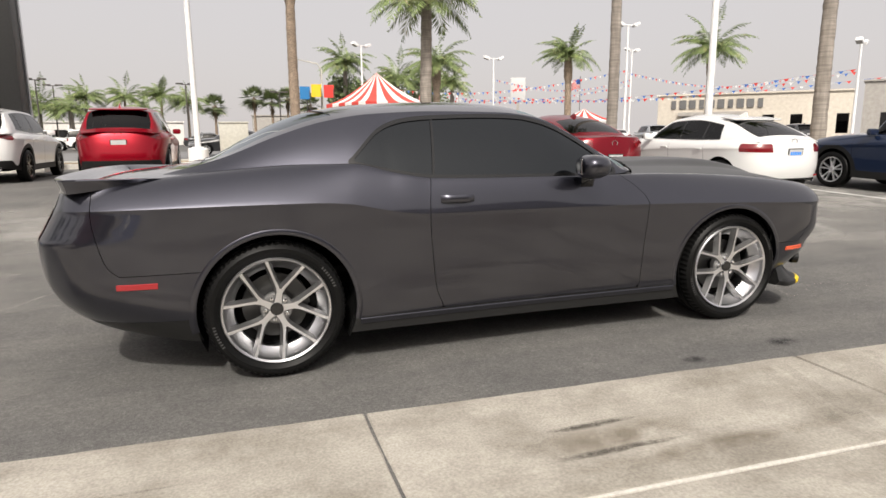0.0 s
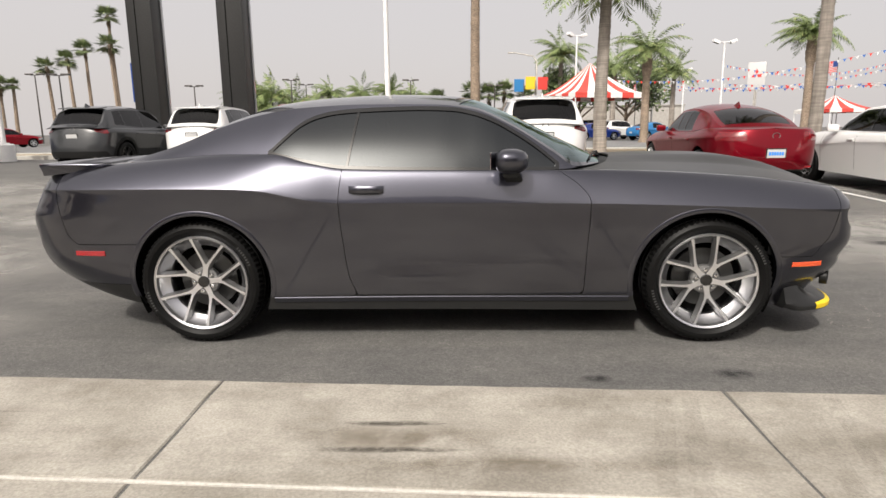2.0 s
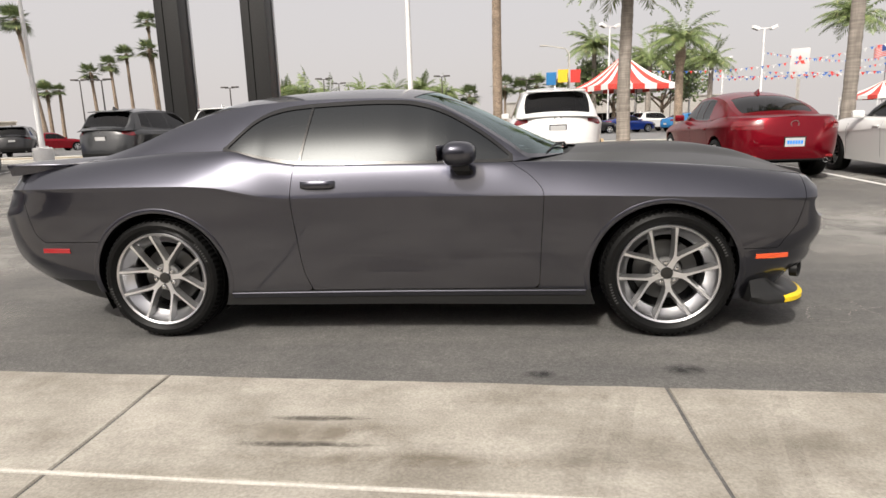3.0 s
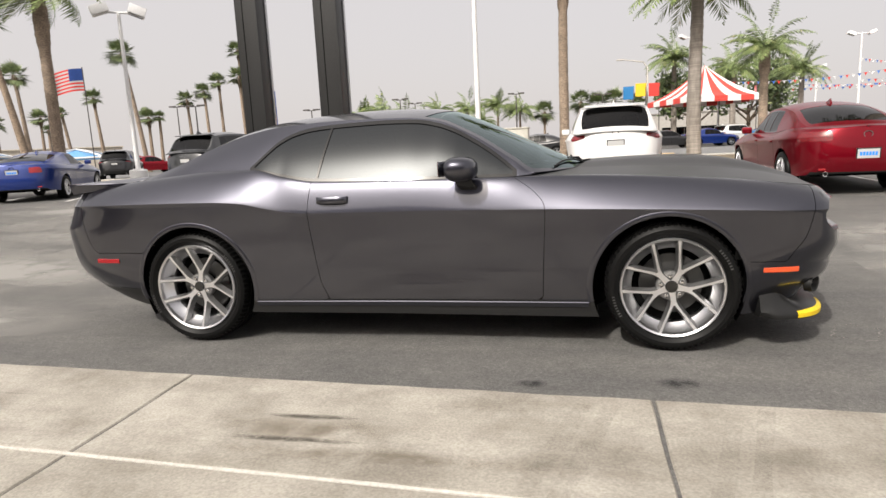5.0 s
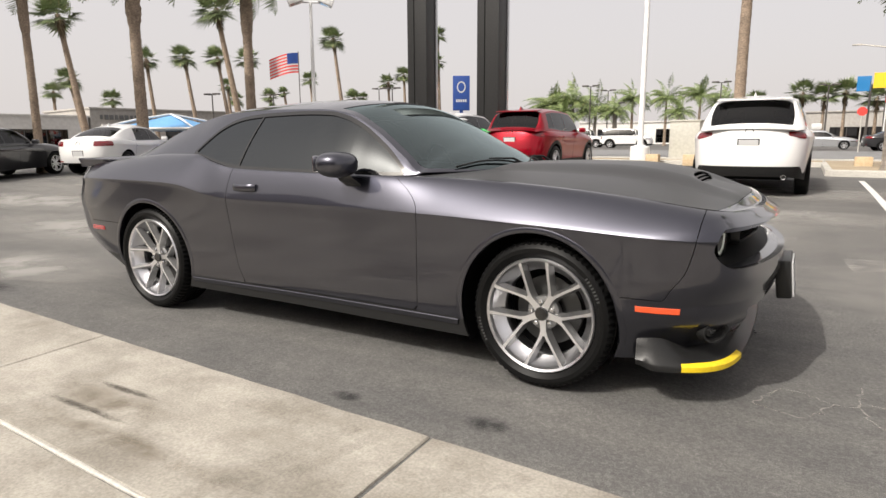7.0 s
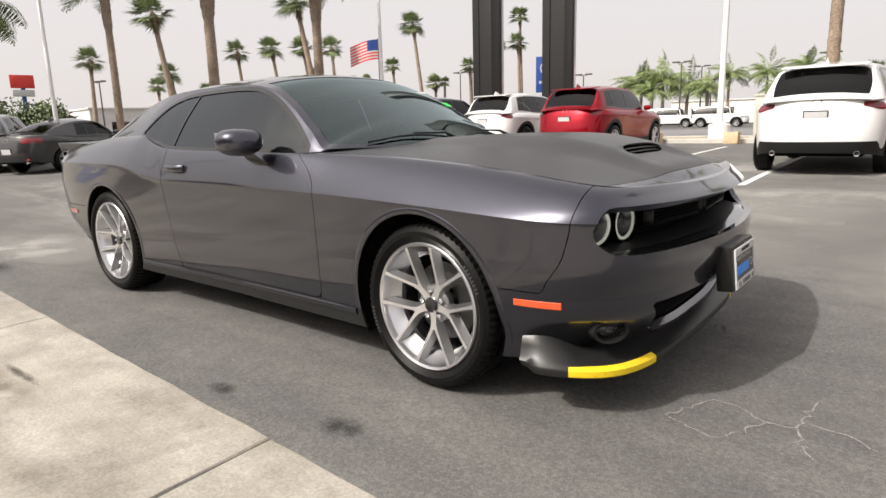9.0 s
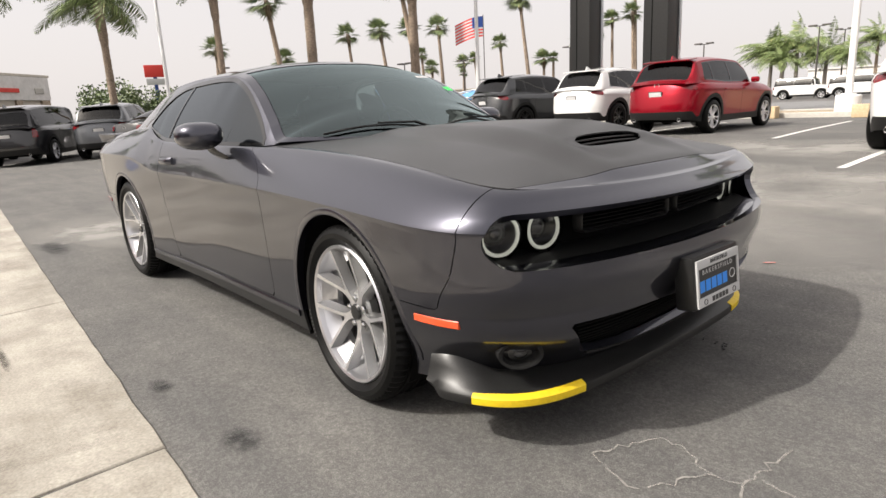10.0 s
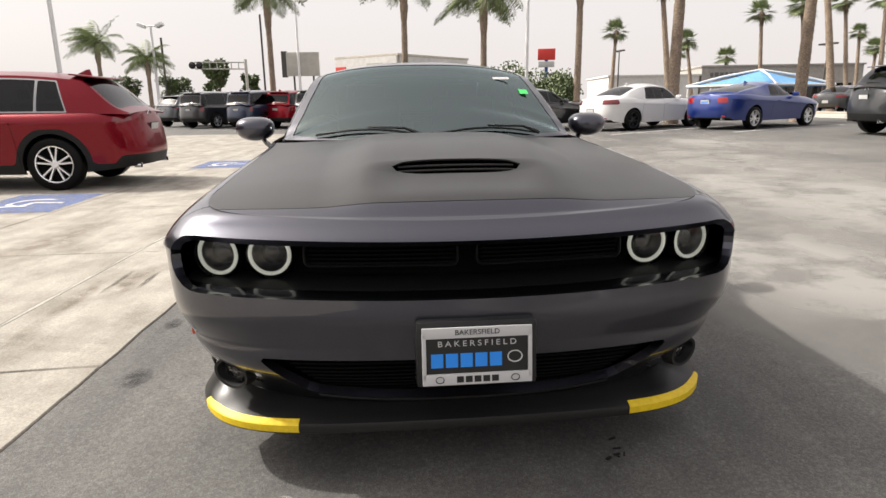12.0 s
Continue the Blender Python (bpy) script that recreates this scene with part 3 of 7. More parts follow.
JOINTS = [-21.0, -18.5, -16.0, -13.5, -11.0, -8.6, -6.1, -3.6, -1.150, 1.288, 3.75, 6.2, 8.7, 11.2, 14.0]
for i, (a, b) in enumerate(zip(JOINTS, JOINTS[1:])):
    slab(a + 0.007, b - 0.007, -2.418, -1.556, i + 1)
    slab(a + 0.006, b - 0.006, -4.3, -2.442, i + 40)
    slab(a + 0.006, b - 0.006, -9.5, -4.31, i + 80)
bm = bmesh.new()
filler = []
for i in range(361):
    x = -21.5 + 0.1 * i
    w = 0.75 + 0.5 * noise.noise(Vector((x * 2.3, 1.0, 0.0))) + 0.35 * noise.noise(Vector((x * 11.0, 4.0, 0.0)))
    filler.append(((x, -2.430 + SKEW * x + 0.003 * noise.noise(Vector((x * 3.0, 7.0, 0.0))), -0.036), (0, 0.011 * max(w, 0.25), 0), (0, 0, 1)))
sweep(filler, [(-1, -0.01), (1, -0.01), (1, 0.008), (0, 0.010), (-1, 0.008)], bm)
pale = speckled("pale_joint_filler", (0.44, 0.42, 0.38), (0.60, 0.58, 0.53), 60, 0.8, 0.3, 0.003)
part("joint_filler", bm, pale, gutter, "pale strip of joint filler")
bm = bmesh.new()
box(36, 7.4, 0.03, (-3.5, -5.75, -0.075), 0.0, bm, Matrix.Rotation(math.atan(SKEW), 4, "Z"))
part("joint_bed", bm, "void", gutter)


def blot(name, at, size, material, seed, z=0.0015, label="", rough_edge=0.35, turn=0.0, holes=0):
    """A flat stain with a ragged outline."""
    bm = bmesh.new()
    n = 40
    vs = []
    for i in range(n):
        a = 2 * math.pi * i / n
        r = 1 + rough_edge * noise.noise(Vector((math.cos(a) * 1.7, math.sin(a) * 1.7, seed * 3.3))) + rough_edge * 0.5 * noise.noise(Vector((math.cos(a) * 5, math.sin(a) * 5, seed)))
        x, y = size[0] / 2 * r * math.cos(a), size[1] / 2 * r * math.sin(a)
        x, y = x * math.cos(turn) - y * math.sin(turn), x * math.sin(turn) + y * math.cos(turn)
        vs.append(bm.verts.new((at[0] + x, at[1] + y, ground_z(at[0] + x, at[1] + y) + z)))
    bm.faces.new(vs)
    return part(name, bm, material, None, label)


def stain_material(name, colour, strength, scale, cover=0.5, fade=False):
    """A stain that lets the ground show through its worn patches."""
    a = Mat(name, colour, 0.8)
    n1 = a.noise(scale, 6, 0.65)
    alpha = a.ramp(n1, [(cover - 0.14, grey(0.0)), (cover + 0.14, grey(strength))])
    if fade:
        tc = a.n.new("ShaderNodeTexCoord")
        flat, dist = a.n.new("ShaderNodeVectorMath"), a.n.new("ShaderNodeVectorMath")
        flat.operation, dist.operation = "MULTIPLY", "DISTANCE"
        flat.inputs[1].default_value, dist.inputs[1].default_value = (1, 1, 0), (0.5, 0.5, 0)
        a.l.new(tc.outputs["Generated"], flat.inputs[0]), a.l.new(flat.outputs[0], dist.inputs[0])
        alpha = a.mix(1.0, alpha, a.ramp(dist.outputs["Value"], [(0.14, grey(1.0)), (0.48, grey(0.0))]), "MULTIPLY")
    a.feed("Alpha", alpha)
    return a.m


oil = stain_material("oil_stain", grey(0.035), 0.7, 14, 0.42, True)
mark = stain_material("tyre_scuff", (0.09, 0.08, 0.065), 0.75, 22, 0.45, True)
track = stain_material("tyre_track", (0.20, 0.18, 0.15), 0.13, 9, 0.5)
muted = stain_material("pale_blotch", (0.31, 0.30, 0.28), 0.8, 1.6, 0.40, True)
crack_fill = stain_material("crack_fill", (0.40, 0.38, 0.35), 0.6, 11, 0.45)
pale_mark = stain_material("pale_scuff", (0.42, 0.40, 0.37), 0.5, 5, 0.55)
for i, (x, y, sx, sy, mt) in enumerate([(0.735, -1.46, 0.19, 0.10, oil), (1.43, -1.40, 0.26, 0.16, oil), (-3.3, -1.2, 0.9, 0.25, oil), (4.4, 1.9, 0.6, 0.25, oil), (0.6, 4.4, 0.5, 0.2, oil)]):
    tagged(blot("oil_stain", (x, y), (sx, sy), mt, i, label="dark oil stain on the asphalt"), category="stain", kind="stuff")

# ---- the grey coupe ----
HUB = 1.473
coupe = Shell(
    nose=curve((0.18, 2.22), (0.264, 2.305), (0.34, 2.365), (0.414, 2.408), (0.50, 2.436), (0.575, 2.453), (0.62, 2.449), (0.75, 2.43), (0.795, 2.415), (0.838, 2.36), (0.88, 2.30), (0.897, 2.265), (0.93, 2.19), (1.0, 2.15)),
    tail=curve((0.18, -2.24), (0.24, -2.38), (0.33, -2.48), (0.45, -2.545), (0.58, -2.585), (0.72, -2.595), (0.80, -2.555), (0.90, -2.50), (1.0, -2.47), (1.1, -2.44)),
    width=curve((-2.5, 0.957), (-1.9, 0.974), (-1.35, 0.980), (-0.7, 0.960), (0.0, 0.944), (0.8, 0.948), (1.45, 0.969), (2.0, 0.994), (2.45, 0.997)),
    low=curve((-2.5, 0.31), (-2.2, 0.255), (-1.9, 0.205), (-1.0, 0.182), (0.0, 0.175), (1.0, 0.170), (1.9, 0.185), (2.2, 0.21), (2.45, 0.215)),
    crease=curve((-2.5, 0.885), (-2.25, 0.895), (-1.7, 0.90), (-1.28, 0.897), (-1.09, 0.885), (-0.94, 0.855), (-0.82, 0.83), (-0.65, 0.812), (0.0, 0.808), (0.76, 0.80), (1.5, 0.782), (2.1, 0.762), (2.45, 0.755)),
    top=curve((-2.56, 0.985), (-2.2, 1.012), (-1.7, 1.06), (-1.3, 1.085), (-1.04, 1.085), (-0.82, 1.035), (-0.6, 1.0), (0.0, 0.988), (0.55, 0.983), (0.85, 0.98), (1.2, 0.968), (1.6, 0.942), (2.0, 0.90), (2.2, 0.872), (2.45, 0.83)),
    roll=curve((-2.5, 0.90), (-1.9, 0.83), (-1.4, 0.82), (-1.05, 0.865), (-0.7, 0.93), (0.0, 0.94), (0.55, 0.915), (0.9, 0.86), (1.3, 0.835), (1.8, 0.83), (2.2, 0.845), (2.45, 0.88)),
    belt_y=curve((-2.0, 0.70), (-1.7, 0.765), (-1.4, 0.80), (-1.04, 0.842), (-0.6, 0.883), (0.0, 0.878), (0.45, 0.835), (0.72, 0.785), (0.85, 0.60), (0.95, 0.36), (1.02, 0.0)),
    belt_z=curve((-2.0, 1.03), (-1.7, 1.055), (-1.4, 1.075), (-1.04, 1.083), (-0.82, 1.033), (-0.6, 0.997), (0.0, 0.985), (0.55, 0.98), (0.72, 0.99), (1.02, 1.0)),
    edge_y=curve((-2.0, 0.66), (-1.7, 0.69), (-1.4, 0.665), (-1.1, 0.645), (-0.6, 0.645), (0.0, 0.65), (0.3, 0.69), (0.55, 0.745), (0.72, 0.785), (0.85, 0.60), (0.95, 0.36), (1.02, 0.0)),
    edge_z=curve((-2.0, 1.04), (-1.7, 1.12), (-1.4, 1.235), (-1.15, 1.31), (-0.9, 1.35), (-0.5, 1.367), (-0.1, 1.362), (0.12, 1.335), (0.35, 1.235), (0.6, 1.075), (0.72, 1.0), (1.02, 1.005)),
    roof_z=curve((-2.0, 1.06), (-1.8, 1.10), (-1.58, 1.215), (-1.36, 1.325), (-1.14, 1.393), (-0.78, 1.434), (-0.35, 1.450), (0.0, 1.437), (0.14, 1.415), (0.3, 1.355), (0.68, 1.175), (0.9, 1.072), (1.02, 1.02)),
    square=1.0, bow=0.17, fullness=1.04, cowl=None, wheels=((-HUB + 0.012, 0.344), (HUB - 0.030, 0.344)), arch=0.405)

coupe_ob = group_empty("coupe_car", pose(0, 0.012, 0), "dark grey metallic two-door muscle coupe with a black bonnet, parked", "car")

# where the panels meet
door_back = curve((0.2, -0.545), (0.27, -0.555), (0.37, -0.595), (0.57, -0.622), (0.81, -0.64), (1.02, -0.618))
door_front = curve((0.2, 0.758), (0.56, 0.772), (0.80, 0.782), (0.83, 0.775), (0.90, 0.72), (0.965, 0.63), (1.02, 0.55))
in_door = lambda p: min(p.x - door_back(p.z), door_front(p.z) - p.x, p.z - 0.268)
tail_seam = curve((0.575, -2.19), (0.62, -2.235), (0.71, -2.262), (0.86, -2.285), (1.1, -2.275))
in_tail = lambda p: max(tail_seam(max(p.z, 0.576)) - p.x if p.z > 0.576 else -1.0, min(0.576 - p.z, -HUB - p.x))
nose_seam = curve((0.48, 2.03), (0.53, 2.055), (0.63, 2.12), (0.78, 2.155), (0.95, 2.17))
in_nose = lambda p: max(p.x - nose_seam(max(p.z, 0.49)) if p.z > 0.49 else -1.0, min(0.49 - p.z, p.x - HUB))
in_sill = lambda p: min(0.264 - p.z, 1.2 - abs(p.x))
clear = coupe.outside_wheels()


def in_grille(p):
    """The long slot that holds the lamps."""
    if p.x < 1.7:
        return -1.0
    a = abs(p.y)
    z0, z1 = 0.632 + 0.008 * (a / 0.8) ** 2, 0.798 + 0.010 * (a / 0.8) ** 2
    mid, half = (z0 + z1) / 2, (z1 - z0) / 2
    dy, dz = max(a - (0.915 - half), 0), abs(p.z - mid)
    return half - math.hypot(dy, dz) if a > 0.915 - half else half - dz


def in_mouth(p):
    """The lower air intake."""
    if p.x < 1.7:
        return -1.0
    a = abs(p.y)
    return min(0.435 - p.z, p.z - 0.243 - 0.030 * (a / 0.45) ** 2, (0.655 - a) - (0.435 - p.z) * 0.95)


S_ALL = steps(0, 1, 190)
T_LOW, T_UP = steps(0, 1, 26), steps(0, 1, 14)
GAP = 0.0036


def panel(name, keep, material, label="", sides=(1, -1), low=True, up=True, rng=(0, 1), rim=0.012):
    sk = Skin()
    s_run = [s for s in S_ALL if rng[0] - 0.01 <= s <= rng[1] + 0.01]
    if low:
        sk.add(coupe.lower, s_run, T_LOW, [keep, clear], sides, rim, flip=True)
    if up:
        sk.add(coupe.upper, s_run, T_UP, [keep, clear], sides, rim, flip=True)
    return part(name, sk.mesh(name, [material]), None, coupe_ob, label)


not_door = outside(in_door, GAP)
fender = both(not_door, outside(in_nose, GAP), outside(in_sill, 0.001), lambda p: p.x - 0.3)
quarter = both(not_door, outside(in_tail, GAP), outside(in_sill, 0.001), lambda p: 0.2 - p.x)
for sd in ((1,), (-1,)):
    panel("front_fender", fender, "granite", sides=sd, rng=(0.1, 0.5))
    panel("quarter_panel", quarter, "granite", sides=sd, rng=(0.45, 0.95))
    door = panel("door", in_door, "granite", sides=sd, rng=(0.35, 0.65))
    # near-black in place of body paint: the sill's shade is put into its colour
    panel("sill", both(in_sill, lambda p: p.z - 0.0), "lip", "lower sill, coloured near-black for its shade", sides=sd, up=False, rng=(0.3, 0.7))
nose_face = both(in_nose, outside(in_grille), outside(in_mouth))
panel("front_bumper", nose_face, "granite", rng=(0, 0.3), rim=0.03)
panel("rear_bumper", both(in_tail, lambda p: p.z - 0.335), "granite", rng=(0.7, 1))
panel("rear_valance", both(in_tail, lambda p: 0.332 - p.z), "lip", "black lower rear valance", up=False, rng=(0.7, 1))


crown_line = curve((0.8, 0.05), (1.11, 0.071), (1.43, 0.096), (1.75, 0.114), (2.01, 0.097), (2.19, 0.057), (2.265, 0.034), (2.318, 0.0))


def bulge(x, y, r):
    """The bonnet's crown and raised middle, and the boot lid's crown."""
    if x > 0:
        xs = x + 0.14 * (y / 0.95) ** 2 * smooth(1.6, 2.1, x)
        across = min(y / (coupe.width(x) * coupe.roll(x)), 1.0)
        bowl = 0.024 * smooth(0.33, 0.17, y) * smooth(2.0, 2.07, x) * (1 - smooth(2.08, 2.25, x))
        return crown_line(xs) * (0.64 * (1 - across ** 2.2) + 0.36 * smooth(0.47, 0.27, y)) - bowl
    return 0.03 * (1 - min(y / (coupe.width(x) * coupe.roll(x)), 1.0) ** 2) * smooth(-2.5, -2.2, x)


deck = coupe.deck(bulge)


def deck_lean(p):
    """The upward direction of the bonnet or boot at a point."""
    e, x, y = 0.004, p.x, abs(p.y)
    rise = lambda a, b: coupe.top(a) + bulge(a, abs(b), 0)
    k = Vector((rise(x - e, y) - rise(x + e, y), rise(x, y - e) - rise(x, y + e), 2 * e))
    return Vector((k.x, -k.y, k.z)).normalized()


cowl_line = lambda p: p.x - (1.06 - 0.30 * (abs(p.y) / 0.78) ** 2)
RUN = sorted({0.0008, *steps(0.01, 0.10, 14), *steps(0.10, 0.21, 70), *steps(0.21, 0.45, 50)})
shut_line = lambda p: min(2.268 - 0.078 * (p.y / 0.82) ** 2 - p.x, 0.985 * coupe.width(p.x) * coupe.roll(p.x) - abs(p.y))
slot_hole = lambda p: (abs(p.y) / 0.222) ** 3 + ((p.x - 2.035) / 0.034) ** 2 - 1
sk = Skin().add(deck, RUN, steps(0, 1, 64), [cowl_line, shut_line, slot_hole], rim=0.006, lean=deck_lean)
part("bonnet", sk.mesh("bonnet", ["carbon"]), None, coupe_ob, "matte black carbon-fibre bonnet with a scoop")
sk = Skin().add(deck, RUN, steps(0, 1, 64), [cowl_line, lambda p: -shut_line(p) - 0.0025], rim=0.008, lean=deck_lean)
part("nose_cap", sk.mesh("nose_cap", ["granite"]), None, coupe_ob, "grey brow over the grille")
sk = Skin().add(deck, steps(0.62, 0.999, 60), steps(0, 1, 12), [lambda p: -1.2 - p.x], rim=0.01, lean=deck_lean)
part("boot_lid", sk.mesh("boot_lid", ["granite"]), None, coupe_ob)
sk = Skin().add(deck, steps(0.2, 0.55, 40), steps(0, 0.99, 12), [lambda p: -cowl_line(p) - 0.003, lambda p: p.x - 0.6], flip=True)
for i, v in enumerate(sk.v):
    sk.v[i] = (v[0], v[1], v[2] - 0.02)
part("cowl_panel", sk.mesh("cowl_panel", ["matte"]), None, coupe_ob)

# cabin
win_top = curve((-1.05, 1.085), (-0.98, 1.155), (-0.88, 1.245), (-0.80, 1.285), (-0.68, 1.312), (-0.5, 1.325), (-0.2, 1.332), (0.0, 1.325), (0.13, 1.30), (0.25, 1.255), (0.35, 1.20), (0.48, 1.115), (0.62, 1.0), (0.7, 0.93))
win_low = curve((-1.05, 1.098), (-0.82, 1.047), (-0.6, 1.014), (0.0, 1.001), (0.7, 0.994))
in_window = lambda p: min(win_top(p.x) - p.z, p.z - win_low(p.x), 0.60 - p.x, p.x + 1.04)
split = lambda p: p.x - (-0.60 + (p.z - 1.0) * 0.16)
screen_top = lambda p: (0.155 - 0.11 * (abs(p.y) / 0.6) ** 2) - p.x
in_screen = lambda p: min(-screen_top(p), coupe.edge_y(p.x) - 0.052 * smooth(1.0, 0.75, p.x) - abs(p.y))
in_back = lambda p: min(-1.17 + 0.06 * (abs(p.y) / 0.5) ** 2 - p.x, p.x + 1.80, coupe.edge_y(p.x) - 0.10 - abs(p.y))
X_CAB = steps(-1.98, 1.015, 130)
sk = Skin().add(coupe.house, X_CAB, steps(0, 1, 16), [outside(in_window, 0.012)], rim=0.01)
sk.add(coupe.house, X_CAB, steps(1, 2, 24), [outside(in_screen, 0.004), outside(in_back, 0.004)], rim=0.01)
part("cabin_shell", sk.mesh("cabin_shell", ["granite"]), None, coupe_ob, "grey roof and pillars")
for sd in ((1,), (-1,)):
    sk = Skin().add(coupe.house, steps(-0.75, 0.64, 70), steps(0, 1, 16), [in_window, lambda p: split(p) - 0.006], sd, lift=-0.004)
    part("door_window", sk.mesh("door_window", ["sideglass"]), None, coupe_ob, "dark tinted window")
    sk = Skin().add(coupe.house, steps(-1.1, -0.5, 40), steps(0, 1, 16), [in_window, lambda p: -split(p) - 0.006], sd, lift=-0.004)
    part("quarter_window", sk.mesh("quarter_window", ["sideglass"]), None, coupe_ob, "dark tinted window")
    sk = Skin().add(coupe.house, steps(-1.1, 0.64, 80), steps(0, 1, 30), [lambda p: in_window(p) + 0.020, lambda p: 0.003 - in_window(p)], sd, lift=0.0015, rim=0.006)
    sk.add(coupe.house, steps(-0.75, -0.4, 60), steps(0, 1, 16), [in_window, lambda p: 0.007 - abs(split(p))], sd, lift=0.0005)
    part("window_trim", sk.mesh("window_trim", ["gloss"]), None, coupe_ob)
sk = Skin().add(coupe.house, X_CAB, steps(1, 2, 24), [in_screen], lift=-0.003)
part("windscreen", sk.mesh("windscreen", ["screen"]), None, coupe_ob, "windscreen mirroring the pale sky")
sk = Skin().add(coupe.house, X_CAB, steps(1, 2, 24), [in_back], lift=-0.003)
part("rear_window", sk.mesh("rear_window", ["sideglass"]), None, coupe_ob)

# dark inside
part("dashboard", box(0.55, 1.36, 0.16, (0.62, 0, 0.90), 0.04), "matte", coupe_ob, soft=40)
for sy in (-0.36, 0.36):
    seat = part("seat", box(0.5, 0.5, 0.22, (-0.35, sy, 0.62), 0.06), "matte", coupe_ob, soft=40)
    part("seat_back", box(0.14, 0.48, 0.62, (-0.66, sy, 0.92), 0.05, None, Matrix.Rotation(radians(-14), 4, "Y")), "matte", seat, soft=40)
    part("headrest", box(0.08, 0.24, 0.16, (-0.76, sy, 1.24), 0.03), "matte", seat, soft=40)
bm = lathe([(0.165, -0.012), (0.185, 0), (0.165, 0.012), (0.15, 0), (0.165, -0.012)], 28, m=Matrix.Translation((0.18, 0.36, 0.98)) @ Matrix.Rotation(radians(68), 4, "Y"))
part("steering_wheel", bm, "matte", coupe_ob, soft=40)
part("cabin_floor", box(2.7, 1.5, 0.04, (-0.35, 0, 0.5)), "void", coupe_ob)
# underside and wheel wells are coloured near-black for the shade they lie in
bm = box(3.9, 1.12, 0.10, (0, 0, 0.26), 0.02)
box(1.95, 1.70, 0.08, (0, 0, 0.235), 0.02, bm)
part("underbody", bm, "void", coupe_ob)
for sx, ax in ((-HUB, coupe.wheels[0][0]), (HUB, coupe.wheels[1][0])):
    for sy in (-1, 1):
        prof = [(coupe.arch + 0.004, 0.905), (coupe.arch + 0.012, 0.56), (0.05, 0.55)]
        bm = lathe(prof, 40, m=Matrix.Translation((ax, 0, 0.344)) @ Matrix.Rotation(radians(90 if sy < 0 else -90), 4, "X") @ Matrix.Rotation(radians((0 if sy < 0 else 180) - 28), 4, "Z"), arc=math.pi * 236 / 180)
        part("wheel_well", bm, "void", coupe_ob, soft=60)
        # rolled edge of the arch
        path = []
        for i in range(49):
            a = radians(-12 + 204 * i / 48)
            x, z = ax + 0.409 * math.cos(a), 0.344 + 0.409 * math.sin(a)
            if z < 0.24:
                continue
            y = sy * (coupe.flank(x, z) - 0.002)
            path.append(((x, y, z), (math.cos(a), 0, math.sin(a)), (0, sy, 0)))
        part("arch_edge", sweep(path, [(-0.008, -0.03), (-0.007, 0.003), (0.0, 0.006), (0.018, 0.0055), (0.030, -0.002), (0.026, -0.02)]), "granite", coupe_ob, soft=60)
        wheel_parts(coupe_ob, (sx, sy * 0.812, 0.344), 0.362, 0.270, 0.277, sy, "hero", spin=radians(6.2 if sx < 0 else 61.4), steer=0.0 if sx < 0 else -3.0)
# ledge along the top of the sill
for sy in (-1, 1):
    path = [((x, sy * (coupe.flank(x, 0.262) + 0.001), 0.258), (0, 0, 1), (0, sy, 0)) for x in steps(-1.04, 1.02, 30)]
    part("sill_ledge", sweep(path, [(-0.030, -0.012), (-0.030, 0.004), (-0.004, 0.010), (0.001, 0.008), (0.002, -0.012)]), "granite", coupe_ob, soft=30)
# added liner behind the joints; its near-black stands for shade, so the gaps read dark
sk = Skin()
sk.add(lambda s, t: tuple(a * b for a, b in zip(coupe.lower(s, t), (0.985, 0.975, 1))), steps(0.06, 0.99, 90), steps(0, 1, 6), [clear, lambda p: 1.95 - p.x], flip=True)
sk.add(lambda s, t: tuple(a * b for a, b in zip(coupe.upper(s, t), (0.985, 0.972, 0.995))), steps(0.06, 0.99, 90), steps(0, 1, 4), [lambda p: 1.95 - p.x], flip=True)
part("gap_liner", sk.mesh("gap_liner", ["void"]), None, coupe_ob)

# face: slot, grille, lamps
back = lambda s, t: (coupe.lower(s, t)[0] - 0.24, coupe.lower(s, t)[1] * 0.985, coupe.lower(s, t)[2])
back_up = lambda s, t: (coupe.upper(s, t)[0] - 0.24, coupe.upper(s, t)[1] * 0.985, coupe.upper(s, t)[2])
sk = Skin().add(back, steps(0, 0.22, 40), T_LOW, [lambda p: p.z - 0.5, lambda p: p.x - 1.78], flip=True)
sk.add(back_up, steps(0, 0.22, 40), T_UP, [lambda p: 0.86 - p.z, lambda p: p.x - 1.78], flip=True)
part("grille_panel", sk.mesh("grille_panel", ["void"]), None, coupe_ob, "black grille panel")


def face_x(y, z, back=0.0):
    """How far ahead the front face stands at that place."""
    k = coupe.boxy(1.0, z)
    b = min(abs(y) / (coupe.width(2.3) * 0.985), 1)
    return max(0.0, 1 - b ** (coupe.q + 4.2 * k)) ** (1 / (coupe.p + 5.5 * k)) * coupe.nose(z) - coupe.arc(1.0, z) * b * b - back


def shelf(w, r):
    """The glossy ledge that runs from the slot's lower edge back and up to the grille."""
    y = -0.892 * (1 - w)
    front = face_x(y, 0.634) - 0.003
    z0 = 0.630 + 0.008 * (abs(y) / 0.8) ** 2
    return front - 0.225 * r, y, z0 - 0.012 * (1 - r) ** 6 + 0.016 * r ** 1.15 + 0.003


part("grille_shelf", Skin().add(shelf, steps(0, 1, 60), steps(0, 0.34, 6), [lambda p: p.x - 1.86]).mesh("grille_shelf", ["granite"]), None, coupe_ob, "glossy grey ledge below the grille")
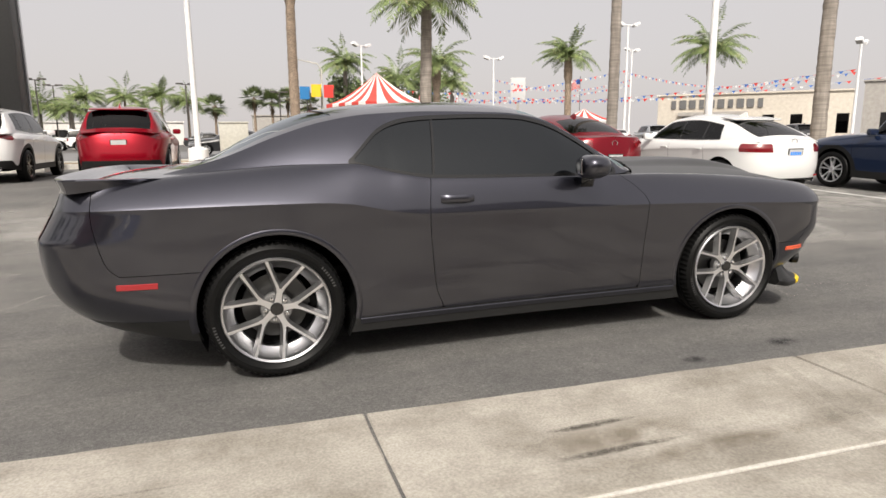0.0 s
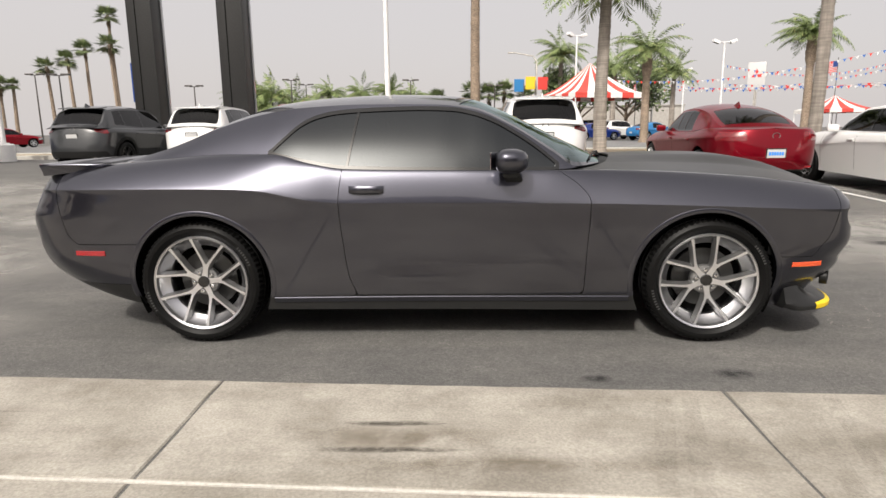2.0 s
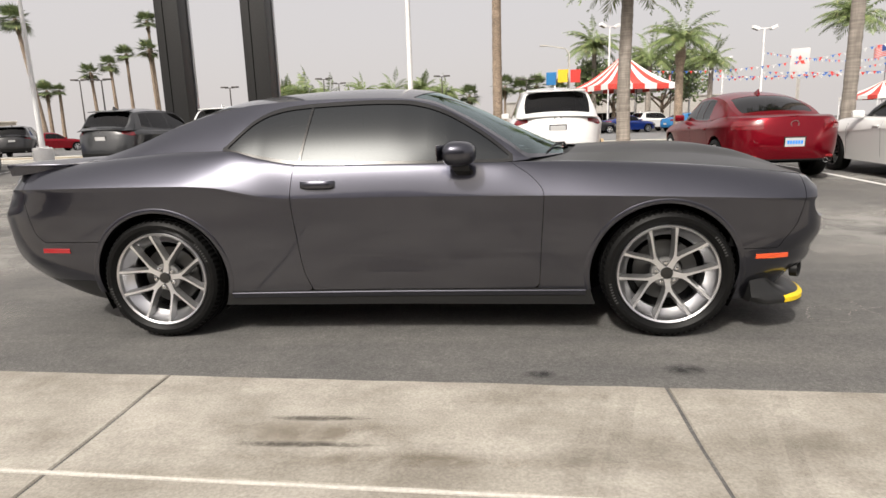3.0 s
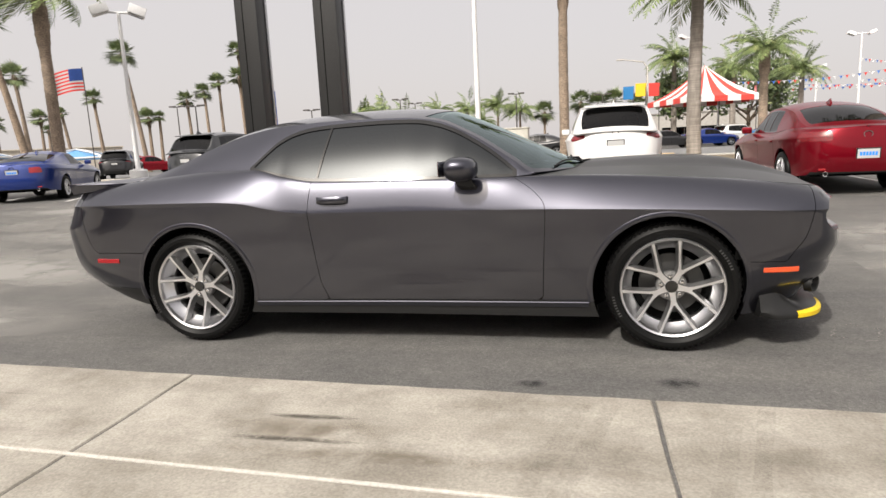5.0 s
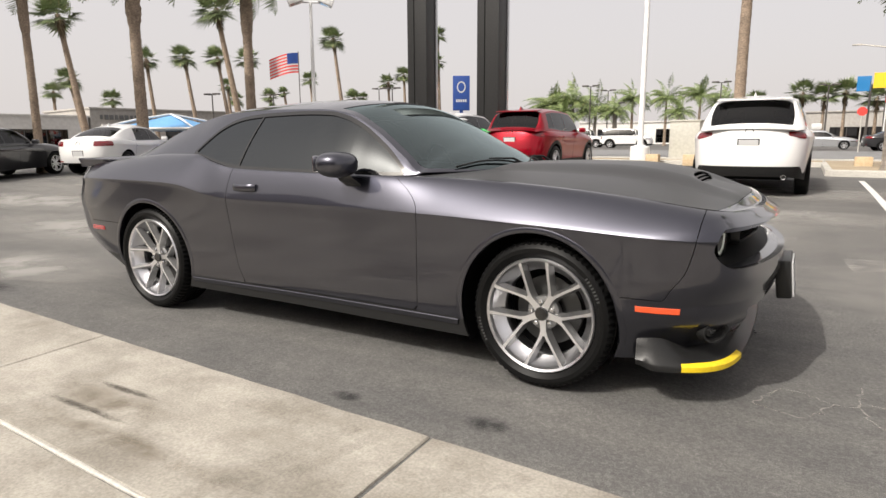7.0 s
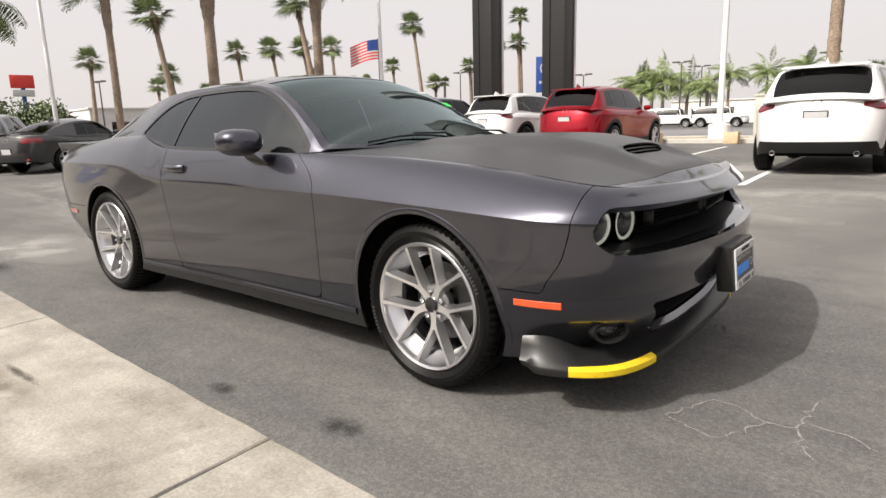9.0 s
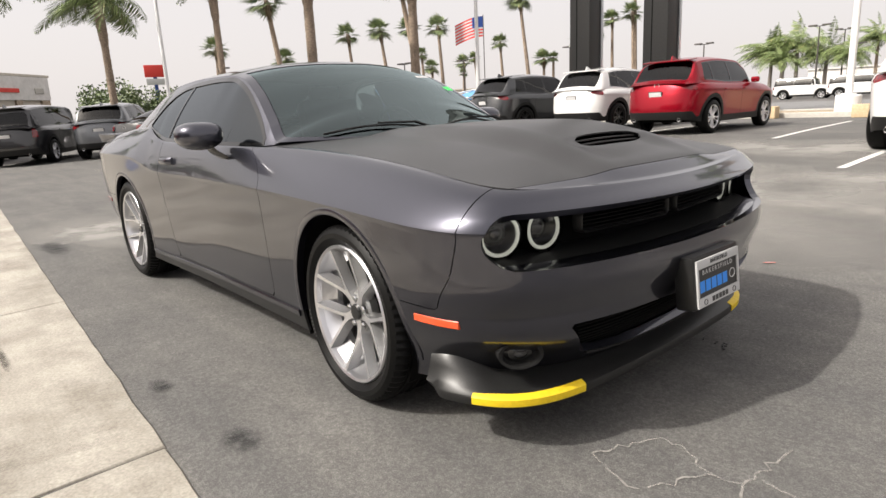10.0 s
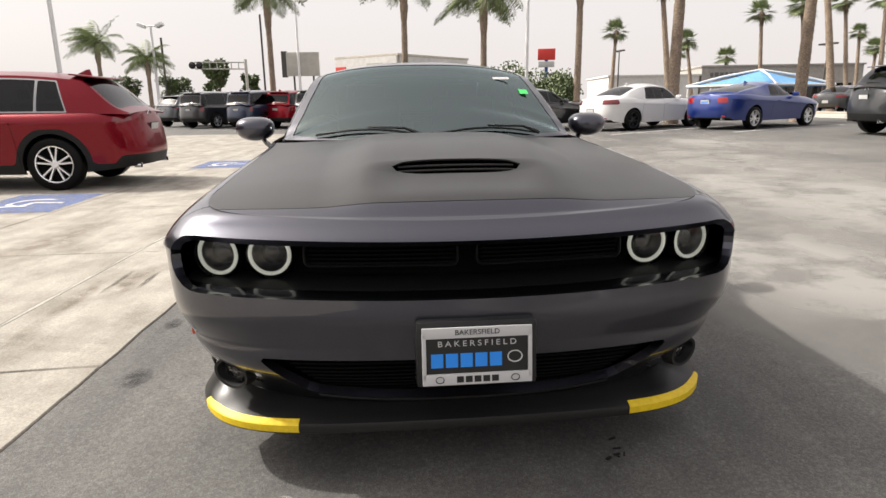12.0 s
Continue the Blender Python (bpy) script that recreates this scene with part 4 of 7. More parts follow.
part("grille_floor", Skin().add(shelf, steps(0, 1, 60), steps(0.345, 1, 6), [lambda p: p.x - 1.86]).mesh("grille_floor", ["matte"]), None, coupe_ob, "matte black floor of the grille slot")


def slot_frame(y0, y1, z0, z1, depth, bar, name):
    """A rounded frame laid on the grille."""
    pts, n = [], 10
    r = (z1 - z0) * 0.28
    for cy, cz, a0 in ((y1 - r, z1 - r, 0), (y0 + r, z1 - r, 90), (y0 + r, z0 + r, 180), (y1 - r, z0 + r, 270)):
        for i in range(n + 1):
            a = radians(a0 + 90 * i / n)
            pts.append((cy + r * math.cos(a), cz + r * math.sin(a), math.cos(a), math.sin(a)))
    path = [((face_x(y, 0.7, depth), y, z), (0, ca, sa), (1, 0, 0)) for y, z, ca, sa in pts]
    bm = sweep(path, [(-bar, -0.03), (-bar, 0.006), (0, 0.010), (bar, 0.006), (bar, -0.03)], closed=True)
    return part(name, bm, "lip", coupe_ob, soft=50)


for sy in (-1, 1):
    y0, y1 = (0.03, 0.50) if sy > 0 else (-0.50, -0.03)
    slot_frame(y0, y1, 0.700, 0.772, 0.13, 0.004, "grille_frame")
    bm = bmesh.new()
    for k in range(5):
        z = 0.710 + 0.013 * k
        path = [((face_x(y, 0.7, 0.137), y, z), (1, 0, 0), (0, 0, 1)) for y in steps(y0 + 0.01, y1 - 0.01, 8)]
        sweep(path, [(-0.02, -0.0022), (0.006, -0.0022), (0.006, 0.0022), (-0.02, 0.0022)], bm)
    part("grille_mesh", bm, "void", coupe_ob)
    for y, x, r in ((0.785, 2.168, 0.072), (0.617, 2.203, 0.071)):
        m = Matrix.Translation((x, sy * y, 0.727)) @ Matrix.Rotation(radians(sy * (18 if y > 0.7 else 8)), 4, "Z") @ Matrix.Rotation(radians(90), 4, "Y")
        lamp = new("headlight")
        lamp.parent, lamp.matrix_basis = coupe_ob, m
        part("housing", lathe([(r + 0.006, 0.012), (r + 0.010, 0.0), (r + 0.010, -0.09), (0.0, -0.09)], 40), "gloss", lamp, soft=40)
        part("light_ring", lathe([(r - 0.014, 0.0), (r - 0.012, 0.006), (r - 0.003, 0.006), (r - 0.001, 0.0)], 48), "led", lamp, "pale round light ring", soft=40)
        part("reflector", lathe([(r - 0.013, 0.0), (r * 0.66, -0.030), (r * 0.55, -0.05)], 40), "steel" if y > 0.7 else "disc", lamp, soft=40)
        part("projector", lathe([(r * 0.6, -0.06), (r * 0.58, -0.036), (r * 0.48, -0.022), (r * 0.25, -0.010), (0, -0.006)], 32), "gloss", lamp, soft=40)
        part("lens", lathe([(r + 0.004, 0.008), (r * 0.7, 0.017), (r * 0.3, 0.021), (0, 0.022)], 40), "lens", lamp, soft=40)

# lower intake
sk = Skin().add(lambda s, t: (coupe.lower(s, t)[0] - 0.09, coupe.lower(s, t)[1], coupe.lower(s, t)[2]), steps(0, 0.2, 30), T_LOW, [lambda p: in_mouth(p + Vector((0, 0, 0))) + 0.03], flip=True)
part("intake_panel", sk.mesh("intake_panel", ["void"]), None, coupe_ob)
bm = bmesh.new()
for k in range(9):
    z = 0.268 + 0.018 * k
    half = 0.60 - (0.435 - z) * 0.9
    path = [((face_x(y, z, 0.062), y, z), (1, 0, 0), (0, 0, 1)) for y in steps(-half, half, 14)]
    sweep(path, [(-0.02, -0.003), (0.004, -0.003), (0.004, 0.003), (-0.02, 0.003)], bm)
part("intake_grille", bm, "void", coupe_ob)
edge = []
for i in range(41):
    y = -0.48 + 0.96 * i / 40
    z = 0.240 + 0.030 * (abs(y) / 0.45) ** 2
    edge.append(((face_x(y, z, -0.001), y, z), (1, 0, 0), (0, 0, 1)))
part("intake_trim", sweep(edge, [(-0.008, -0.006), (0.003, -0.005), (0.004, 0.002), (-0.008, 0.003)]), "lip", coupe_ob, soft=40)
for sy in (-1, 1):
    m = Matrix.Translation((2.226, sy * 0.762, 0.338)) @ Matrix.Rotation(radians(sy * 34), 4, "Z") @ Matrix.Rotation(radians(90), 4, "Y")
    fog = new("fog_lamp")
    fog.parent, fog.matrix_basis = coupe_ob, m @ Matrix.Diagonal((0.82, 1.25, 1, 1))
    part("surround", lathe([(0.062, -0.03), (0.060, 0.008), (0.050, 0.006), (0.044, -0.02), (0.0, -0.045)], 36), "matte", fog, soft=40)
    part("bulb", lathe([(0.034, -0.03), (0.032, -0.012), (0.02, -0.008), (0.018, -0.02), (0, -0.024)], 28), "gloss", fog, soft=40)
    part("lens", lathe([(0.040, -0.018), (0.02, -0.008), (0, -0.006)], 28), "lens", fog, soft=40)

# added near-black box, shutting off light that leaked through behind the lower bumper
part("gap_blocker", box(0.32, 1.42, 0.34, (1.96, 0, 0.39), 0.02), "void", coupe_ob)
# chin spoiler with its yellow guards
def lip_point(s, grow=0.0):
    c, b = coupe.plan(s)
    for _ in range(12):
        f = c ** 10.0 + b ** 6.5
        r = 1 - (f - 1) / (10.0 * c ** 10.0 + 6.5 * b ** 6.5)
        c, b = c * r, b * r
    return Vector((c * 2.342 - 0.05 * b * b, -b * 0.965, 0.024))


def lip_path(s0, s1, n, mirror=1):
    out = []
    for s in steps(s0, s1, n):
        p, d = lip_point(s), lip_point(min(s + 0.002, 1)) - lip_point(max(s - 0.002, 0))
        if s < 0.0021:
            d = Vector((0, -1, 0))
        side = Vector((-d.y, d.x, 0)).normalized()
        rise = 0.006 * smooth(2.36, 2.05, p.x)
        q, side = Vector((p.x, p.y * mirror, p.z + rise)), Vector((side.x, side.y * mirror, 0))
        out.append((q, side, (0, 0, 1)))
    return out


s_end = next(s for s in steps(0, 0.5, 1000) if lip_point(s).x < 1.93)
half_lip = lip_path(0.0, s_end, 60)
whole = [(Vector((p.x, -p.y, p.z)), Vector((sd.x, -sd.y, 0)), u) for p, sd, u in reversed(half_lip[1:])] + half_lip
bm = bmesh.new()
rows = []
for p, sd, _ in whole:
    f = smooth(2.20, 1.97, p.x)
    e = 1 - smooth(1.93, 2.01, p.x)
    shape = ((-0.13, 0.215 + 0.11 * f), (-0.075 + 0.012 * f, 0.203 + 0.085 * f), (-0.048 + 0.008 * f, 0.192 + 0.040 * f), (-0.02 - 0.008 * e, 0.180 + 0.012 * f), (0.0 - 0.018 * e, 0.168 + 0.008 * e), (0.004 - 0.030 * e, 0.155 + 0.012 * e), (0.0 - 0.036 * e, 0.135 + 0.018 * e), (-0.02 - 0.026 * e, 0.128 + 0.016 * e), (-0.14, 0.128 + 0.014 * e))
    rows.append([bm.verts.new(p + sd * a + Vector((0, 0, b))) for a, b in shape])
for a, b in zip(rows, rows[1:]):
    for j in range(len(a)):
        bm.faces.new((a[j], a[(j + 1) % len(a)], b[(j + 1) % len(a)], b[j]))
bm.faces.new(rows[0]), bm.faces.new(rows[-1])
bmesh.ops.recalc_face_normals(bm, faces=bm.faces[:])
part("chin_spoiler", bm, "lip", coupe_ob, "black chin spoiler with yellow guard strips", soft=40)
s_a = next(s for s in steps(0, 0.5, 2000) if -lip_point(s).y > 0.545)
s_b = next(s for s in steps(0, 0.5, 2000) if -lip_point(s).y > 0.882)
for sy in (1, -1):
    part("guard_strip", sweep(lip_path(s_a, s_b, 24, sy), [(-0.03, 0.1835), (0.001, 0.171), (0.006, 0.165), (0.005, 0.142), (-0.004, 0.134), (-0.03, 0.1265)]), "yellow", coupe_ob, "yellow plastic guard strip", soft=40)

# number plate in its dealer frame
plate = new("plate_holder")
plate.parent, plate.matrix_basis = coupe_ob, pose(2.497, 0.004, 0.480, 0, -6, 0) @ Matrix.Scale(0.98, 4)
bm = box(0.075, 0.36, 0.20, (-0.035, 0, 0.004), 0.015)
part("bracket", bm, "lip", plate, soft=40)


def text(name, body, size, at, material, parent, stretch=1.0, deep=0.0008, spacing=1.0):
    cu = bpy.data.curves.new(name, "FONT")
    cu.body, cu.size, cu.align_x, cu.align_y, cu.extrude, cu.space_character = body, size, "CENTER", "CENTER", deep, spacing
    tmp = new(name, cu)
    me = bpy.data.meshes.new_from_object(tmp.evaluated_get(bpy.context.evaluated_depsgraph_get()))
    bpy.data.objects.remove(tmp)
    me.materials.clear()
    me.materials.append(M[material])
    ob = new(name, me)
    ob.parent = parent
    ob.matrix_basis = Matrix.Translation(at) @ Matrix.Rotation(radians(90), 4, "Z") @ Matrix.Rotation(radians(90), 4, "X") @ Matrix.Diagonal((stretch, 1, 1, 1))
    return ob




def bars(name, count, width, pitch, height, at, material, parent):
    """A maker's name as plain blocks."""
    bm = bmesh.new()
    for i in range(count):
        box(0.001, width, height, (at[0], at[1] + (i - (count - 1) / 2) * pitch, at[2]), 0.0, bm)
    return part(name, bm, material, parent)


bm = bmesh.new()
for a, b, w, hgt in ((0, 0.070, 0.325, 0.032), (0, -0.070, 0.325, 0.034), (-0.157, 0, 0.012, 0.14), (0.157, 0, 0.012, 0.14)):
    box(0.008, w, hgt, (0.006, a, b), 0.002, bm)
part("dealer_frame", bm, "plate", plate, "white dealer plate frame with black lettering", soft=40)
part("plate_face", box(0.004, 0.305, 0.125, (0.002, 0, 0)), "plateblack", plate, "black plate with dealer lettering")
text("lettering", "BAKERSFIELD", 0.0215, (0.0108, 0, 0.071), "plateblack", plate, 1.05)
bars("wording", 5, 0.0205, 0.0260, 0.019, (0.0102, 0.0, -0.070), "plateblack", plate)
text("lettering", "BAKERSFIELD", 0.024, (0.0048, 0.0, 0.036), "plate", plate, 1.15, spacing=1.52)
bars("wording", 5, 0.036, 0.0435, 0.042, (0.0042, -0.032, -0.014), "plateblue", plate)
for y, z, r in ((0.112, -0.008, 0.023), (-0.112, -0.070, 0.013), (0.112, -0.070, 0.013)):
    part("badge", lathe([(r * 0.82, 0.0), (r * 0.85, 0.002), (r, 0.002), (r, 0.0)], 28, m=Matrix.Translation((0.0045 if r > 0.02 else 0.0104, y, z)) @ Matrix.Rotation(radians(90), 4, "Y") @ Matrix.Diagonal((0.8, 1, 1, 1))), "plate" if r > 0.02 else "plateblack", plate)

# scoop, mirrors, handles, markers, wipers, spoiler
sc = bmesh.new()
SCOOP_S = min(steps(0.05, 0.4, 700), key=lambda s: abs(deck(s, 0.1)[0] - 2.0))
yz = lambda y: deck(SCOOP_S, abs(y) / abs(deck(SCOOP_S, 1.0)[1]))[2]
path = [((2.045, y, yz(y) - 0.075), (1, 0, 0), (0, 0, 1)) for y in steps(-0.222, 0.222, 20)]
part("scoop_mouth", sweep(path, [(-0.06, -0.012), (0.06, -0.012), (0.06, -0.010), (-0.06, -0.010)]), "void", coupe_ob)
for k in range(3):
    path = [((2.018 + 0.016 * k, y, yz(y) - 0.018 - 0.014 * k), (1, 0, 0), (0, 0, 1)) for y in steps(-0.20, 0.20, 12)]
    part("scoop_slat", sweep(path, [(-0.006, -0.003), (0.006, -0.006), (0.006, -0.003), (-0.006, 0.0)]), "lip", coupe_ob)
for sy in (-1, 1):
    mir = new("wing_mirror")
    mir.parent, mir.matrix_basis = coupe_ob, pose(0.315, sy * 1.012, 1.048)
    bm = bmesh.new()
    bmesh.ops.create_uvsphere(bm, u_segments=32, v_segments=20, radius=1)
    for v in bm.verts:
        x, y, z = v.co
        bulk = 1.0 if x > 0 else 0.72
        sq = lambda a, e: math.copysign(abs(a) ** e, a)
        v.co = (sq(x, 0.8) * 0.105 * bulk - 0.01 * y * sy, sq(y, 0.72) * 0.112, sq(z, 0.8) * 0.064 - 0.012 * (z < 0) * (1 - abs(y)))
    part("mirror_housing", bm, "granite", mir, soft=60)
    part("mirror_glass", box(0.006, 0.150, 0.085, (0, 0, 0), 0.002), "chrome", mir, m=pose(-0.072, 0, 0, 0, 0, 24 * sy))
    pth = [(Vector((0.0, -sy * 0.02, -0.03)), (1, 0, 0), (0, 0, 1)), (Vector((0.02, -sy * 0.06, -0.085)), (1, 0, 0), (0, 0, 1)), (Vector((0.045, -sy * 0.11, -0.125)), (1, 0, 0), (0, 0, 1))]
    part("mirror_stalk", sweep(pth, [(-0.045, -0.012), (0.04, -0.012), (0.045, 0.006), (0.0, 0.020), (-0.04, 0.01)]), "gloss", mir, soft=50)
    y = coupe.flank(-0.48, 0.88)
    hnd = new("door_handle")
    hnd.parent, hnd.matrix_basis = coupe_ob, pose(-0.482, sy * y, 0.878)
    bowl = bmesh.new()
    for k in range(3):
        ring = [bowl.verts.new((0.080 * q * math.cos(a), sy * (0.0022 - 0.002 * (k == 2)), -0.008 + 0.036 * q * math.sin(a))) for q in ((1.0, 0.8, 0.1)[k],) for a in (2 * math.pi * i / 24 for i in range(24))]
        if k:
            for i in range(24):
                bowl.faces.new((last[i], last[(i + 1) % 24], ring[(i + 1) % 24], ring[i]))
        last = ring
    part("recess", bowl, "gloss", hnd, soft=40)
    grip = [((x, sy * (0.004 + 0.024 * (1 - (x / 0.098) ** 4)), 0.008), (0, 0, 1), (0, sy, 0)) for x in steps(-0.098, 0.098, 14)]
    part("grip", sweep(grip, [(-0.019, -0.010), (-0.019, 0.002), (-0.010, 0.007), (0.012, 0.006), (0.022, 0.0), (0.022, -0.010)]), "granite", hnd, soft=50)
    for x0, x1, z, hgt, mt, nm in ((-2.205, -2.022, 0.524, 0.030, "redlens", "rear_side_marker"), (1.920, 2.100, 0.446, 0.028, "orange", "front_side_marker")):
        path = []
        for x in steps(x0, x1, 10):
            path.append(((x, sy * (coupe.flank(x, z) - 0.001 + 0.008 * max(x - 1.92, 0) / 0.18), z), (0, 0, 1), (0, sy, 0)))
        part(nm, sweep(path, [(-hgt / 2, -0.01), (-hgt / 2, 0.003), (-hgt / 2 + 0.003, 0.006), (hgt / 2 - 0.003, 0.006), (hgt / 2, 0.003), (hgt / 2, -0.01)]), mt, coupe_ob, "amber side marker" if mt == "orange" else "red side marker", soft=40)


def screen_z(x, y):
    """The height of the windscreen's outer face."""
    ye, ze, zt = max(coupe.edge_y(x), 0.01), coupe.edge_z(x), coupe.roof_z(x)
    return ze + (zt - ze) * (1 - min(abs(y) / ye, 1.0) ** 2.3)


for y0, y1 in ((-0.60, -0.06), (0.02, 0.56)):
    wiper = new("wiper")
    wiper.parent = coupe_ob
    line = []
    for k in steps(0, 1, 10):
        y = y0 + (y1 - y0) * k
        x = 1.045 - 0.30 * (abs(y) / 0.78) ** 2 - 0.035 - 0.05 * math.sin(math.pi * k)
        line.append((x, y, screen_z(x, y) + 0.012))
    part("blade", tube(line, 0.006, 6), "matte", wiper, soft=60)
    part("arm", tube([(line[7][0] + 0.05, line[7][1] + 0.16, line[7][2] - 0.02), (line[7][0] + 0.03, line[7][1] + 0.08, line[7][2] + 0.012), Vector(line[5]) + Vector((0, 0, 0.012))], [0.010, 0.007, 0.005], 6), "matte", wiper, soft=60)
path = []
for i in range(-44, 45):
    a = i / 44
    k = abs(a)
    wing = min(k / 0.66, 1.0)
    y = math.copysign(0.862 * wing ** 0.95, a)
    side = max(k - 0.66, 0.0) / 0.34
    x = -2.462 + 0.085 * wing ** 6 + 0.40 * side
    turn_out = smooth(0.56, 0.74, k)
    out = Vector((-(1 - turn_out), math.copysign(turn_out, a), 0)).normalized()
    y *= 1 - 0.075 * side
    tall = 1.0 - 0.88 * side ** 1.3
    path.append(((x, y, coupe.top(x) - 0.006 + 0.012 * (1 - wing ** 2)), out, (0, 0, tall)))
part("rear_spoiler", sweep(path, [(-0.16, 0.000), (-0.10, 0.010), (-0.04, 0.030), (0.004, 0.048), (0.016, 0.048), (0.018, 0.040), (0.006, 0.010), (0.0, -0.02), (-0.16, -0.012)]), "granite", coupe_ob, "grey upswept boot lid spoiler", soft=35)
sk = Skin().add(coupe.lower, steps(0.8, 1, 40), T_LOW, [lambda p: p.z - 0.74, lambda p: 0.72 - abs(p.y), lambda p: -2.2 - p.x], lift=0.003, flip=True)
part("tail_light", sk.mesh("tail_light", ["tail"]), None, coupe_ob)
# a low pane inside the windscreen carries the stock stickers
for y, z, w, hgt, mt in ((0.47, 1.215, 0.10, 0.03, "plate"), (0.585, 1.13, 0.05, 0.06, "stickergreen")):
    x = 0.30 if mt == "plate" else 0.42
    zz = coupe.edge_z(x) + (coupe.roof_z(x) - coupe.edge_z(x)) * (1 - (y / coupe.edge_y(x)) ** 2.3)
    part("windscreen_sticker", box(0.001, w, hgt, (0, 0, 0)), mt, coupe_ob, "small printed stock sticker", m=pose(x, y, zz + 0.006, 0, -64, 4))

# ---- parked cars ----
KINDS = {
    # length, width, height, wheelbase, nose overhang, waist, bonnet front, cowl, screen top, roof end, tail glass foot, deck height
    "suv": (4.55, 1.86, 1.68, 2.70, 0.92, 1.07, 0.96, 1.02, 0.10, -1.66, -2.16, 1.10),
    "large_suv": (5.06, 1.96, 1.73, 2.93, 0.96, 1.10, 0.98, 1.15, 0.25, -1.80, -2.46, 1.12),
    "boxy_suv": (4.75, 1.92, 1.80, 2.85, 0.88, 1.12, 1.02, 1.20, 0.55, -2.10, -2.35, 1.12),
    "saloon": (4.66, 1.80, 1.44, 2.73, 0.92, 0.93, 0.80, 1.05, 0.12, -0.95, -1.75, 1.02),
    "hatch": (4.46, 1.80, 1.45, 2.73, 0.92, 0.95, 0.80, 1.05, 0.12, -1.10, -1.95, 1.00),
    "fastback": (4.78, 1.92, 1.38, 2.72, 0.95, 0.94, 0.80, 0.95, -0.05, -0.75, -1.90, 1.02),
}
shell_cache, skin_cache = {}, {}


def parked_shell(kind):
    if kind in shell_cache:
        return shell_cache[kind]
    ln, wd, ht, wb, fo, waist, hoodz, cowl, scr, rend, foot, deckz = KINDS[kind]
    n, t, w = wb / 2 + fo, wb / 2 + fo - ln, wd / 2
    wheel = {"large_suv": 0.385, "suv": 0.36, "boxy_suv": 0.36}.get(kind, 0.325)
    edge_top = ht - 0.085
    sh = Shell(
        nose=curve((0.15, n - 0.16), (0.35, n - 0.03), (0.55, n), (0.75, n - 0.03), (0.95, n - 0.14), (1.2, n - 0.3)),
        tail=curve((0.15, t + 0.18), (0.35, t + 0.04), (0.55, t), (0.80, t + 0.03), (1.0, t + 0.08), (1.15, t + 0.13)),
        width=curve((t, w * 0.97), (-wb / 2, w), (0, w * 0.985), (wb / 2, w), (n, w * 0.96)),
        low=curve((t, 0.34), (-wb / 2, 0.24), (wb / 2, 0.24), (n, 0.26)),
        crease=curve((t, deckz - 0.13), (0, waist - 0.17), (wb / 2, hoodz - 0.12), (n, hoodz - 0.16)),
        top=curve((t, deckz - 0.02), (foot, deckz), (-0.6, waist), (cowl - 0.2, waist - 0.01), (cowl + 0.2, waist - 0.03), (n - 0.45, hoodz), (n - 0.12, hoodz - 0.09)),
        roll=curve((t, 0.86), (-1.0, 0.89), (0.6, 0.90), (1.3, 0.80), (n, 0.80)),
        belt_y=curve((foot - 0.06, w * 0.72), (foot + 0.25, w * 0.84), (-0.8, w * 0.89), (0.5, w * 0.89), (cowl - 0.28, w * 0.80), (cowl - 0.1, w * 0.5), (cowl, 0.0)),
        belt_z=curve((foot - 0.06, deckz - 0.03), (foot + 0.3, deckz - 0.02), (-0.6, waist), (cowl - 0.28, waist - 0.01), (cowl, waist)),
        edge_y=curve((foot - 0.06, w * 0.68), (foot + 0.25, w * 0.72), (rend, w * 0.66), (0.0, w * 0.69), (scr, w * 0.69), (cowl - 0.28, w * 0.80), (cowl - 0.1, w * 0.5), (cowl, 0.0)),
        edge_z=curve((foot - 0.06, deckz - 0.02), (foot + 0.12, deckz + 0.05), (rend, edge_top - 0.07), ((rend + scr) / 2, edge_top), (scr, edge_top - 0.035), (scr + 0.35, edge_top - 0.21), (cowl - 0.28, waist), (cowl, waist + 0.005)),
        roof_z=curve((foot - 0.06, deckz + 0.0), (foot + 0.10, deckz + 0.09), (rend, ht - 0.075), ((rend + scr) / 2 + 0.2, ht), (scr, ht - 0.05), (scr + 0.3, ht - 0.20), (cowl - 0.1, waist + 0.06), (cowl, waist + 0.02)),
        cowl=cowl, wheels=((-wb / 2, wheel), (wb / 2, wheel)), arch=wheel + 0.055, p=9.0, q=3.2, tuck=0.06, fullness=1.4)
    sh.tyre, sh.kind, sh.n, sh.t, sh.w = wheel, KINDS[kind], n, t, w
    shell_cache[kind] = sh
    return sh


